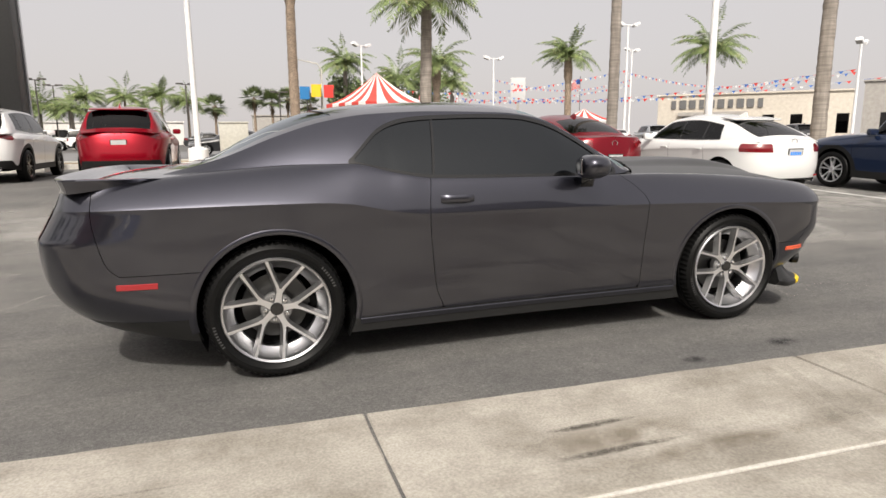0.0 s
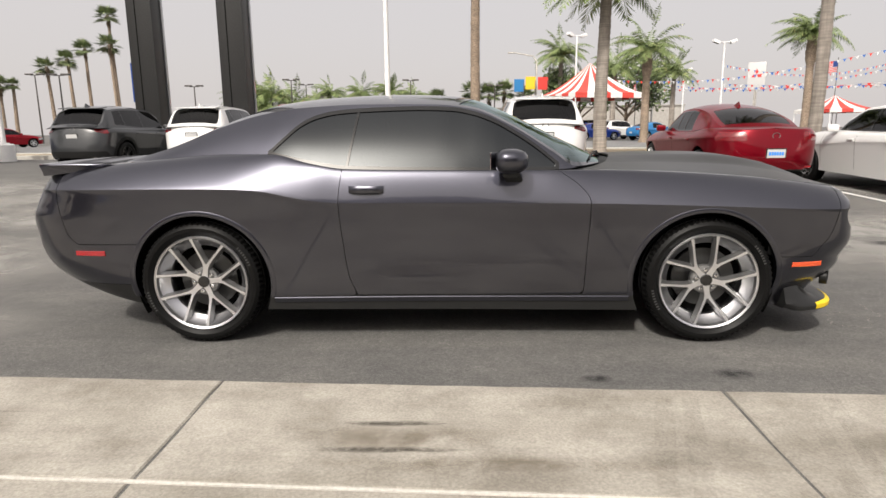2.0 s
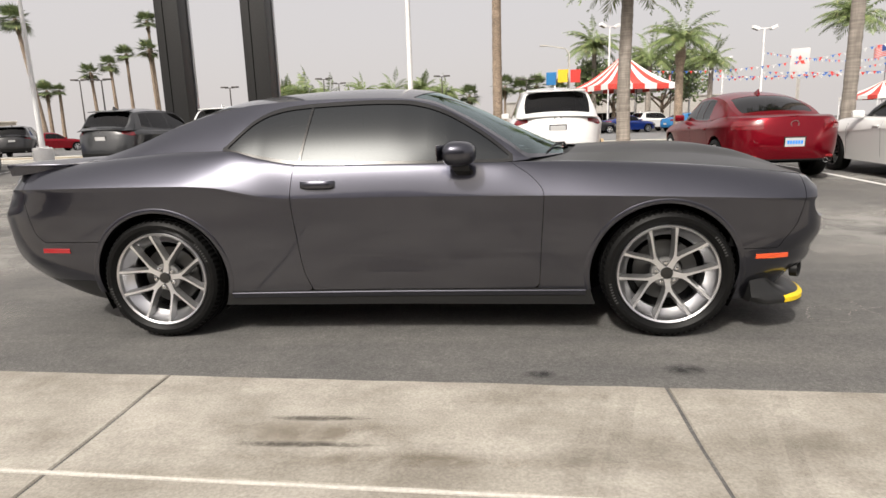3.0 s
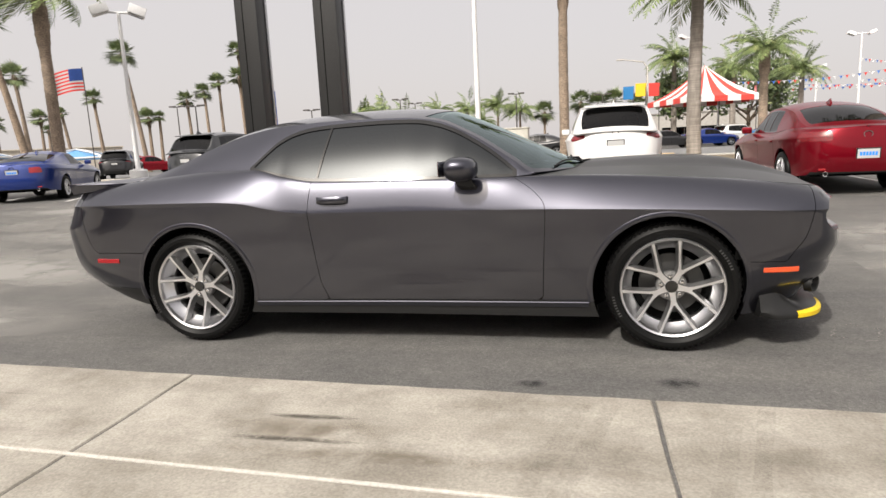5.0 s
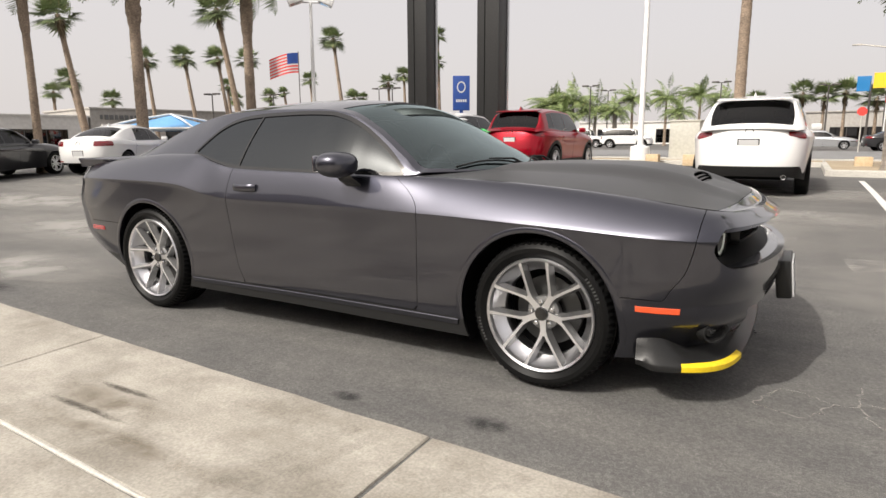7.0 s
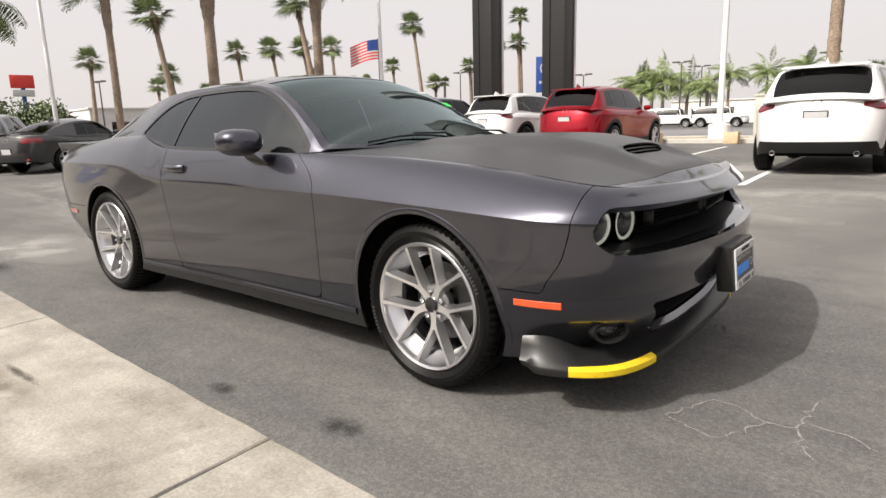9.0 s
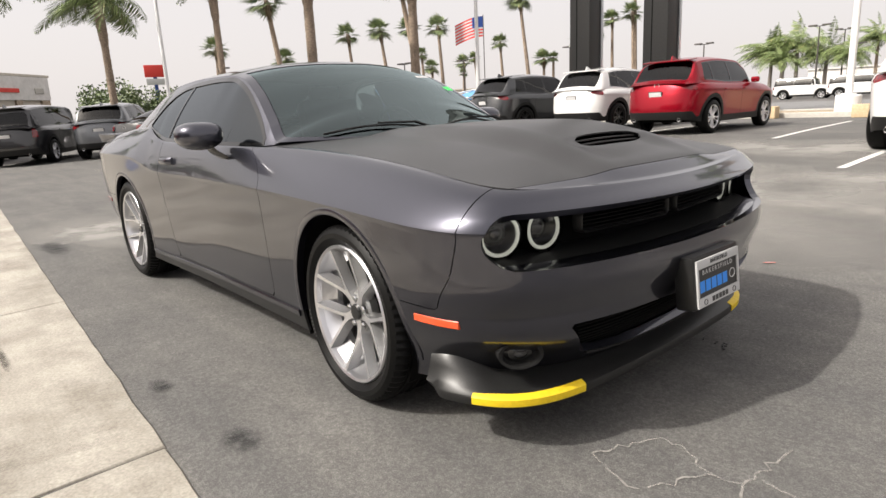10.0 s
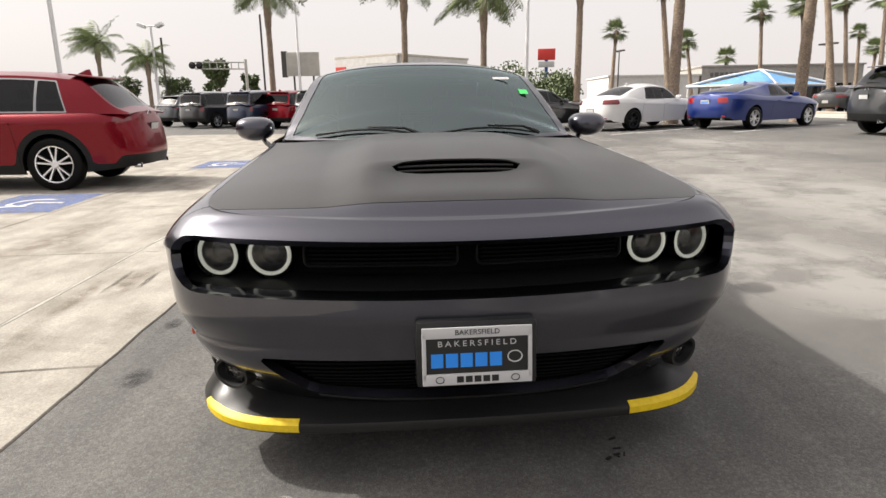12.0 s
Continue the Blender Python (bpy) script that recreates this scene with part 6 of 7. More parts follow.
def palm(kind, x, y, height, thick=1.0, crown=1.0, trunk="thin", lean=(0, 0), seed=0, label="", group=""):
    rnd = random.Random(seed * 7 + 3)
    root = group_empty("palm_tree", Matrix.Translation((x, y, ground_z(x, y) - 0.03)) @ Matrix.Rotation(radians(lean[0]), 4, "X") @ Matrix.Rotation(radians(lean[1]), 4, "Y"), label or ("tall fan palm with a small wind-blown crown" if kind == "fan" else "feather palm with drooping wind-blown fronds"), "palm tree", group or ("fan palms" if kind == "fan" else "feather palms"))
    part("trunk", TRUNK[trunk][seed % 2], None, root, m=Matrix.Diagonal((thick, thick, height, 1)) @ Matrix.Rotation(rnd.uniform(0, 6), 4, "Z"))
    part("crown", CROWN[kind][seed % len(CROWN[kind])], None, root, m=Matrix.Translation((0, 0, height)) @ Matrix.Scale(crown, 4) @ Matrix.Rotation(rnd.uniform(-0.6, 0.6), 4, "Z"))
    if kind == "fan":
        part("dry_skirt", SKIRT[seed % 2], None, root, m=Matrix.Translation((0, 0, height)) @ Matrix.Scale(crown, 4))
    return root


palm("feather", 0.57, 17.88, 7.4, 0.80, 1.05, "rough", seed=1, label="palm with a shaggy brown trunk behind a white suv")
palm("feather", 4.31, 14.75, 5.2, 1.05, 1.0, "grey", seed=2)
palm("feather", 12.23, 37.5, 6.0, 1.25, 1.25, "rough", seed=3)
palm("feather", 23.98, 39.87, 7.1, 1.3, 1.3, "rough", seed=4)
palm("feather", 8.89, 11.48, 9.5, 0.80, 1.1, "grey", seed=5, label="palm with a tall smooth grey trunk")
palm("feather", 29.4, 30.5, 6.6, 1.05, 1.3, "rough", seed=6)
palm("feather", 17.7, 12.1, 10.0, 1.25, 1.1, "grey", seed=7, label="palm with a tall smooth grey trunk")
palm("feather", 11.5, 68.5, 9.4, 1.6, 1.75, "grey", seed=8)
palm("feather", 17.0, 66.0, 7.5, 1.6, 1.6, "grey", seed=9)
palm("feather", 21.5, 60.0, 6.4, 1.4, 1.4, "grey", seed=10)
palm("blown", -17.9, 6.61, 5.8, 0.56, 0.95, "rough", seed=11)
palm("blown", -19.92, 3.56, 5.0, 0.60, 0.95, "rough", seed=12)
palm("blown", -26.3, 0.79, 6.8, 0.72, 1.1, "rough", seed=13)
palm("blown", -33.4, -6.68, 7.3, 0.80, 1.2, "rough", seed=14)
palm("blown", -51.05, -23.67, 6.2, 0.85, 1.2, "rough", seed=15)
palm("blown", -52.5, -20.34, 4.9, 0.85, 1.2, "rough", seed=16)
palm("blown", -18.06, 10.26, 6.7, 0.95, 1.0, "rough", seed=17, label="palm with a thick shaggy trunk")
palm("blown", -17.34, 14.68, 7.0, 0.95, 1.0, "rough", seed=18, label="palm with a thick shaggy trunk")
# x, y, height, lean about x and y, crown size
FANS = [
    (-60.3, 32.4, 7.0, 7.0, -4.2, 1.03), (-35.2, 18.2, 8.2, 6.0, -3.7, 1.05), (-65.5, 38.9, 5.5, 1.4, -0.9, 1.02), (-53.0, 35.4, 8.7, 3.2, -2.3, 1.03), (-48.6, 36.8, 8.8, 5.0, -4.0, 1.03),
    (-48.7, 40.9, 9.2, 5.0, -4.4, 1.03), (-28.8, 24.6, 9.0, 6.0, -5.5, 1.07), (-47.1, 42.6, 9.1, 2.1, -2.0, 1.03), (-58.0, 49.0, 7.4, 1.8, -1.6, 0.76), (-53.2, 54.0, 6.7, 4.0, -4.2, 0.66),
    (-51.0, 56.0, 8.3, 1.9, -2.2, 0.92), (-54.7, 52.5, 4.9, -0.3, 0.3, 0.51), (-37.0, 44.9, 10.6, 3.5, -4.3, 1.03), (-47.3, 59.1, 6.1, -0.4, 0.5, 1.02), (-46.4, 59.8, 6.1, -0.4, 0.5, 0.66),
    (-43.3, 61.5, 8.0, 1.2, -1.7, 0.92), (-41.7, 62.6, 8.9, 0.9, -1.4, 0.92), (-40.6, 63.8, 10.1, 0.2, -0.4, 0.92), (-37.8, 64.6, 13.6, 0.8, -1.4, 1.02), (-37.4, 63.4, 10.4, 0.8, -1.4, 1.03),
]
for i, (x, y, z, a, b, c) in enumerate(FANS):
    palm("fan", x, y, z, 1.05, c, "thin", (a, b), i)
FANS_2 = [(-62.0, 24.0, 8.0), (-72.0, 62.0, 7.0), (-69.0, 66.0, 7.5), (-80.0, 40.0, 7.0)]
for i, (x, y, z) in enumerate(FANS_2):
    palm("fan", x, y, z, 1.15, 1.1, "thin", ((i * 29) % 7 - 3, (i * 31) % 5 - 2), i + 3)
for i, (x, y, z) in enumerate([(-16.3, 74.2, 5.6), (-12.5, 75.0, 5.6), (-8.8, 75.6, 5.8), (-6.0, 76.0, 5.2), (1.6, 76.4, 5.9), (3.7, 76.4, 5.5), (5.6, 76.4, 5.9), (8.5, 77.0, 5.2), (-3.0, 78, 5.0)]):
    palm("fan" if i > 3 else "feather", x, y, z, 0.9, 1.3, "thin", seed=i + 20, group="distant palms")


for i, (x, y, z, c) in enumerate([(-25.6, 71.9, 4.6, 1.8), (-23.2, 72.5, 5.4, 1.9), (-20.5, 73.0, 4.4, 1.6), (-20.9, 62.6, 3.6, 1.1), (-15.7, 64.0, 3.8, 1.15), (-9.5, 66.0, 3.6, 1.0)]):
    palm("feather", x, y, z, 1.1, c, "grey", seed=i + 40, group="distant palms", label="distant dusty feather palm with a broad crown")


def leafy(name, x, y, height, spread, seed, trunk=True, label="", leaf="treeleaf", count=2600):
    """A broad tree or hedge: limbs, and clumps of small leaves with gaps between them."""
    rnd = random.Random(seed)
    root = group_empty(name, Matrix.Translation((x, y, ground_z(x, y) - 0.02)), label, "tree" if trunk else "shrub")
    clumps = []
    if trunk:
        bm = tube([(0, 0, 0), (0.05, 0, height * 0.25), (0.0, 0.1, height * 0.5)], [height * 0.035, height * 0.028, height * 0.018], 8)
        for k in range(7):
            a = 2 * math.pi * k / 7 + rnd.uniform(-0.3, 0.3)
            e = Vector((math.cos(a) * spread * 0.55, math.sin(a) * spread * 0.55, height * rnd.uniform(0.55, 0.95)))
            tube([(0, 0.05, height * rnd.uniform(0.25, 0.45)), e * 0.55 + Vector((0, 0, height * 0.12)), e], [height * 0.015, height * 0.009, height * 0.003], 6, bm)
            clumps.append((e, spread * 0.30))
        part("trunk", bm, "bark", root, soft=60)
    for k in range(14 if trunk else 22):
        a, r = rnd.uniform(0, 2 * math.pi), spread * math.sqrt(rnd.uniform(0, 1)) * 0.62
        clumps.append((Vector((math.cos(a) * r, math.sin(a) * r * (1 if trunk else 0.5), height * (rnd.uniform(0.5, 0.95) if trunk else rnd.uniform(0.1, 0.85)))), spread * rnd.uniform(0.16, 0.28)))
    bm = bmesh.new()
    for k in range(count):
        c, r = clumps[rnd.randrange(len(clumps))]
        d = Vector((rnd.gauss(0, 1), rnd.gauss(0, 1), rnd.gauss(0, 0.8)))
        p = c + d.normalized() * r * rnd.uniform(0.55, 1.0)
        v = Vector((rnd.gauss(0, 1), rnd.gauss(0, 1), rnd.gauss(0, 1))).normalized()
        blade(bm, p, p + v * height * 0.07, v.orthogonal().normalized(), height * 0.022)
    part("crown" if trunk else "foliage", bm, leaf, root)
    return root


for i, (x, y, h, w) in enumerate([(14.0, 70.0, 8.0, 6.0), (20.0, 72.0, 8.0, 7.0), (-59.6, -16.5, 5.2, 1.5), (-60.6, -13.5, 4.2, 1.0), (-59.6, -20.5, 3.6, 2.0), (-61.6, -26.0, 3.8, 2.0)]):
    leafy("broadleaf_tree", x, y, h, w, i + 1, label="distant dusty green broadleaf tree")
for i, (x, y, h, w) in enumerate([(-40.8, 8.6, 3.0, 4.2), (-39.6, 11.6, 2.7, 3.6), (-54, 6.0, 2.2, 2.5)]):
    leafy("hedge", x, y, h, w, i + 30, False, "dusty green oleander hedge behind parked cars", count=9000)

# ---- marks on the ground ----
paint = Mat("worn_white_line", grey(0.7), 0.8)
pn = paint.noise(18, 6, 0.7)
paint.feed("Base Color", paint.ramp(pn, [(0.25, grey(0.42)), (0.5, (0.72, 0.71, 0.68))]))
paint.feed("Alpha", paint.ramp(paint.noise(30, 6, 0.75), [(0.30, grey(0.15)), (0.42, grey(0.95))]))
M["line"] = paint.m
bluepaint = Mat("worn_blue_paint", (0.12, 0.17, 0.36), 0.8)
bluepaint.feed("Alpha", bluepaint.ramp(bluepaint.noise(12, 6, 0.7), [(0.32, grey(0.1)), (0.55, grey(0.8))]))
M["bluepaint"] = bluepaint.m


def strip(name, a, b, w, material, label, z=0.003, category="marking", wander=0.0, seed=0):
    """A flat band on the ground from a to b."""
    a, b = Vector((*a, 0)), Vector((*b, 0))
    d = (b - a).normalized()
    s = Vector((-d.y, d.x, 0))
    n = max(2, int((b - a).length / (0.25 if w > 0.01 else 0.025)))
    bm = bmesh.new()
    rows = []
    for i in range(n + 1):
        p = a.lerp(b, i / n) + s * wander * noise.noise(Vector((i * 0.9, seed, 0)))
        ww = w * (1 + (0.5 * noise.noise(Vector((i * 1.7, seed, 9))) if wander else 0))
        rows.append([bm.verts.new((q.x, q.y, ground_z(q.x, q.y) + z)) for q in (p - s * ww / 2, p + s * ww / 2)])
    for r0, r1 in zip(rows, rows[1:]):
        bm.faces.new((r0[0], r1[0], r1[1], r0[1]))
    return tagged(part(name, bm, material), label, category, kind="structure")


for a, b in (((3.56, 4.9), (3.54, 11.8)), ((1.05, 6.3), (1.0, 11.5)), ((-1.15, 10.0), (-1.55, 15.8)), ((6.25, 3.0), (6.15, 9.2)), ((9.1, 1.6), (9.0, 8.2)), ((-4.7, 11.2), (-4.7, 15.9)), ((-7.8, 11.6), (-7.8, 16)), ((-12.2, 9.3), (-14.6, 14.4)), ((-13.2, 6.2), (-15.6, 11.3))):
    strip("stall_line", a, b, 0.10, "line", "worn white stall line on the asphalt")
for i, (x, y) in enumerate(((-4.1, -4.75), (-8.9, -3.5))):
    pad = strip("disabled_bay_mark", (x - 0.75, y), (x + 0.75, y), 1.1, "bluepaint", "faded blue bay marking with a white symbol", 0.008)
    bm = bmesh.new()
    for k in range(22):
        a0, a1 = radians(150 + 11 * k), radians(150 + 11 * (k + 1))
        if k > 19:
            continue
        vs = [bm.verts.new((x + r * math.cos(a), y + r * math.sin(a), ground_z(x, y) + 0.011)) for r, a in ((0.24, a0), (0.31, a0), (0.31, a1), (0.24, a1))]
        bm.faces.new(vs)
    for ax, ay, bx, by in ((0.0, 0.0, 0.05, 0.38), (0.0, 0.0, 0.26, -0.02), (0.26, -0.02, 0.34, -0.3)):
        d = Vector((bx - ax, by - ay, 0)).normalized()
        s = Vector((-d.y, d.x, 0)) * 0.035
        bm.faces.new([bm.verts.new(Vector((x, y, ground_z(x, y) + 0.012)) + Vector((px, py, 0)) + s * q) for px, py, q in ((ax, ay, -1), (bx, by, -1), (bx, by, 1), (ax, ay, 1))])
    part("symbol", bm, "line", pad)
# dark tyre scuffs across the gutter
for i, (x, y, sx, sy) in enumerate([(-0.21, -1.94, 0.60, 0.045), (-0.24, -2.155, 0.66, 0.05), (-2.45, -1.84, 1.1, 0.04), (-2.40, -2.08, 0.9, 0.04), (2.4, -2.03, 0.7, 0.04)]):
    tagged(blot("tyre_scuff", (x, y), (sx, sy), mark, i + 11, 0.0075, "dark tyre scuff across the concrete", 0.6), category="stain", kind="stuff")
brown = stain_material("brown_dirt", (0.20, 0.165, 0.12), 0.45, 7, 0.45, True)
for i, (x, y, sx, sy) in enumerate([(-0.2, -2.05, 0.85, 0.26), (-2.4, -1.96, 1.2, 0.24), (1.0, -3.2, 1.6, 0.5), (2.5, -2.05, 0.9, 0.2), (-1.6, -3.3, 2.0, 0.6), (0.2, -2.25, 1.7, 0.12)]):
    tagged(blot("dirt_patch", (x, y), (sx, sy), brown, i + 21, 0.0065, "brown dirt dried on the concrete", 0.35), category="stain", kind="stuff")
for i, x in enumerate((0.98, 1.10, 1.62, 1.74)):
    s = strip("tyre_track", (x + 0.0, -1.7), (x - 0.35, -2.9), 0.07, track, "faint tyre track over the concrete", 0.0085, "stain", 0.01, i)
for i, (a, b) in enumerate([((2.39, -0.59), (2.50, -0.35)), ((2.50, -0.35), (2.60, -0.36)), ((2.60, -0.36), (2.71, -0.44)), ((2.71, -0.44), (2.81, -0.42)), ((2.81, -0.42), (2.84, -0.13)), ((2.71, -0.44), (2.62, -0.63)), ((2.39, -0.59), (2.47, -0.63)), ((2.47, -0.63), (2.60, -0.67)), ((2.81, -0.42), (2.85, -0.56)), ((2.85, -0.56), (2.89, -0.64)), ((2.84, -0.36), (2.97, -0.38)), ((2.97, -0.38), (3.04, -0.44)), ((3.04, -0.44), (3.3, -0.62)), ((-6.0, 0.6), (-3.4, 0.9)), ((-3.4, 0.9), (-2.9, 1.6)), ((-5.0, -0.6), (-2.9, -0.4)), ((5.0, 2.4), (9.5, 3.0))]):
    strip("asphalt_crack", a, b, 0.008 if i < 13 else 0.014, crack_fill, "pale hairline crack in the asphalt", 0.0015, "crack", 0.035 if i < 13 else 0.09, i)
for i, (a, b, w) in enumerate([((-9, 2.6), (-3.5, 2.0), 0.5), ((-12, 4.5), (2.5, 3.9), 0.35), ((2.9, 2.8), (9, 3.6), 0.5), ((3.3, 1.3), (7, 1.0), 0.4), ((-14, 1.5), (-4, 0.8), 0.3)]):
    strip("worn_band", a, b, w, pale_mark, "pale worn band across the lane", 0.001, "stain", 0.2, i + 30)
# broad soft-edged patches, paler than the asphalt around them
for i, (x, y, sx, sy) in enumerate([(-6.0, 1.4, 6.5, 2.6), (-4.2, -0.6, 2.6, 1.6), (5.0, 2.2, 6.0, 3.6), (9.0, 4.0, 7.0, 5.0), (0.5, 8.5, 9.0, 3.0), (-12.0, 6.0, 9.0, 5.0), (-6.5, 5.6, 8.0, 3.2), (8.0, 1.0, 4.0, 2.0), (-2.5, 4.6, 13.0, 5.0), (-9.0, 6.5, 15.0, 8.0), (0.3, 2.6, 5.0, 2.2), (-5.5, 3.6, 5.0, 1.6), (-10.0, 2.4, 6.0, 2.0), (2.2, 5.6, 4.5, 1.8), (-9.0, 7.0, 6.0, 2.4), (6.5, 6.0, 4.0, 1.8)]):
    tagged(blot("pale_ground_patch", (x, y), (sx, sy), muted, i + 51, 0.0012, "broad pale soft-edged patch of asphalt", 0.5), category="stain", kind="stuff")
rnd = random.Random(5)
chips = bmesh.new()
for i in range(6):
    box(rnd.uniform(0.012, 0.03), rnd.uniform(0.006, 0.014), 0.004, (2.30 + rnd.gauss(0, 0.04), 0.54 + rnd.gauss(0, 0.02), 0.003), 0.0, chips, Matrix.Rotation(rnd.uniform(0, 3), 4, "Z"))
tagged(part("plastic_chips", chips, "matte"), "small black plastic chips lying on the asphalt", "debris", kind="stuff")
bm = bmesh.new()
blade(bm, Vector((1.9, 1.95, 0.04)), Vector((1.98, 1.99, 0.045)), Vector((0, 1, 0)), 0.02)
tagged(part("fallen_leaf", bm, "orange"), "dry orange leaf lying on the asphalt", "leaf")

# ---- kerbs, beds, posts ----
M["kerb"] = speckled("kerb_concrete", (0.42, 0.40, 0.36), (0.58, 0.56, 0.51), 40, 0.85, 0.3, 0.006, 0.3)
M["dirt"] = speckled("bare_dirt", (0.30, 0.24, 0.16), (0.44, 0.36, 0.25), 25, 0.95, 0.5, 0.02, 0.3)
M["whitepaint"] = speckled("white_painted_steel", grey(0.70), grey(0.80), 30, 0.45, 0.0)
M["blacksteel"] = speckled("black_painted_steel", grey(0.010), grey(0.018), 20, 0.4, 0.0)
M["darksteel"] = speckled("dark_bronze_steel", (0.05, 0.045, 0.04), (0.08, 0.07, 0.065), 20, 0.5, 0.0)
M["beige"] = speckled("beige_cabinet_paint", (0.46, 0.45, 0.40), (0.56, 0.55, 0.49), 12, 0.5, 0.0, stains=0.2)
M["tan"] = speckled("tan_block", (0.48, 0.36, 0.22), (0.60, 0.46, 0.30), 20, 0.85, 0.2, 0.01)


def kerb(a, b, h=0.15, w=0.16):
    a, b = Vector((*a, 0)), Vector((*b, 0))
    d = (b - a).normalized()
    s = Vector((-d.y, d.x, 0))
    n = max(1, int((b - a).length / 2))
    path = [((p.x, p.y, ground_z(p.x, p.y)), s, (0, 0, 1)) for p in (a.lerp(b, i / n) for i in range(n + 1))]
    ob = part("kerb", sweep(path, [(-w / 2, -0.1), (-w / 2, h - 0.02), (-w / 2 + 0.02, h), (w / 2 - 0.02, h), (w / 2, h - 0.02), (w / 2, -0.1)]), "kerb", soft=40)
    return tagged(ob, "pale concrete kerb along the edge of the lot", "kerb", kind="structure")


kerb((-40, 18.9), (3.0, 18.4))
kerb((3.0, 13.4), (3.0, 18.4)), kerb((3.0, 13.4), (11.5, 12.2)), kerb((11.5, 12.2), (30, 9.0)), kerb((-40, 22.0), (45, 21.6))
bm = bmesh.new()
for q in (((3.08, 13.48), (11.5, 12.3), (34.0, 9.0), (34.0, 21.5), (3.08, 21.5)), ((-40, 19.0), (3.0, 18.5), (3.0, 21.6), (-40, 21.9))):
    bm.faces.new([bm.verts.new((x, y, ground_z(x, y) + 0.10)) for x, y in q])
tagged(part("planting_bed", bm, "dirt"), "bare tan dirt bed behind the kerb", "ground", kind="structure")
M["road"] = speckled("pale_road", grey(0.17), grey(0.24), 60, 0.9, 0.2, 0.01, 0.3)
bm = bmesh.new()
bm.faces.new([bm.verts.new((x, y, 0.305)) for x, y in ((-300, 24.5), (300, 24.5), (300, 44), (-300, 44))])
tagged(part("road", bm, "road"), "pale grey road beyond the lot", "road", kind="structure")


def light_pole(x, y, h, r, material, heads, label, plinth=True, spread=1.0, tilt=25, size=(0.62, 0.5, 0.28)):
    """A lamp post: plinth, shaft, cross arm and floodlight heads."""
    root = group_empty("lamp_post", Matrix.Translation((x, y, ground_z(x, y) - 0.01)), label, "lamp post", "lamp posts")
    if plinth:
        part("plinth", lathe([(0.0, 0.0), (0.34, 0.0), (0.34, 0.58), (0.30, 0.62), (0.0, 0.62)], 24), "whitepaint" if material == "whitepaint" else "kerb", root, soft=30)
        part("base_plate", lathe([(0.0, 0.62), (0.20, 0.62), (0.20, 0.66), (0.0, 0.66)], 16), material, root, soft=30)
    part("shaft", tube([(0, 0, 0.3 if plinth else 0.0), (0, 0, h)], [r, r * 0.62], 14), material, root, soft=50)
    if heads:
        fx, fy = heads
        d = Vector((fx, fy, 0)).normalized()
        part("arm", tube([-d * spread * 0.5 + Vector((0, 0, h)), d * spread * 0.5 + Vector((0, 0, h))], r * 0.45, 8), material, root, soft=50)
        for sgn in (-1, 1):
            m = Matrix.Translation(d * spread * 0.62 * sgn + Vector((0, 0, h + 0.08))) @ Matrix.Rotation(math.atan2(d.y, d.x) + (0 if sgn > 0 else math.pi), 4, "Z") @ Matrix.Rotation(radians(tilt), 4, "Y")
            head = part("floodlight", box(*size, (0, 0, 0), 0.03), material, root, soft=40, m=m)
            part("lens_panel", box(size[0] * 0.85, size[1] * 0.85, 0.01, (0, 0, -size[2] / 2 - 0.004)), "lampglass", head)
    return root


M["lampglass"] = Mat("lamp_glass", (0.35, 0.33, 0.30), 0.2, Coat_Weight=1.0).m
light_pole(-2.69, 19.33, 11.5, 0.105, "whitepaint", None, "tall white lamp pole on a round white plinth")
light_pole(11.71, 10.76, 11.5, 0.11, "whitepaint", None, "tall white lamp pole on a round white plinth")
light_pole(-20.99, -12.35, 10.5, 0.10, "whitepaint", None, "tall white lamp pole on a round white plinth")
light_pole(-18.3, 4.86, 8.6, 0.068, "whitepaint", (0.2, 1.0), "slim white lamp post among the palms", False, 1.3, -22)
light_pole(-16.12, 17.13, 6.6, 0.10, "whitepaint", (0.75, 0.66), "white lamp post with two square floodlights", True, 1.05, 20, (0.62, 0.55, 0.34))
for i, (x, y, h) in enumerate([(32.9, 44.9, 10.6), (43.5, 59.0, 10.6), (45.8, 32.6, 7.9), (24.0, 75.0, 8.6), (29.5, 80.0, 8.4), (11.6, 59.5, 10.0), (25.5, 58.0, 9.0)]):
    light_pole(x, y, h, 0.13, "whitepaint", (1.0, 0.25 * (i % 3)), "distant white lamp post with tilted floodlights", False, 1.3, -22)
for i, (x, y, h) in enumerate([(-52.54, -19.72, 7.6), (-55.26, -7.95, 10.0)]):
    light_pole(x, y, h, 0.14, "whitepaint", (0.2, 1.0), "distant white lamp post with tilted floodlights", False, 1.3, -22)
for i, (x, y, h) in enumerate([(-27.2, 59.5, 5.6), (-18.2, 63.3, 6.4), (-19.0, 73.0, 6.6), (-17.6, 72.0, 5.0), (-5.5, 65.8, 6.4), (3.8, 65.5, 5.7), (-35.0, 50.0, 6.0), (-60.0, 24.0, 5.6), (-48.0, 38.0, 5.2), (-52.0, 50.0, 6.0), (-44, 60, 7.0), (7.5, 72.0, 6.0)]):
    light_pole(x, y, h, 0.09, "darksteel", (1.0, 0.1), "dark parking-lot lamp post with two flat heads", False, 0.9, 0, (0.7, 0.4, 0.14))

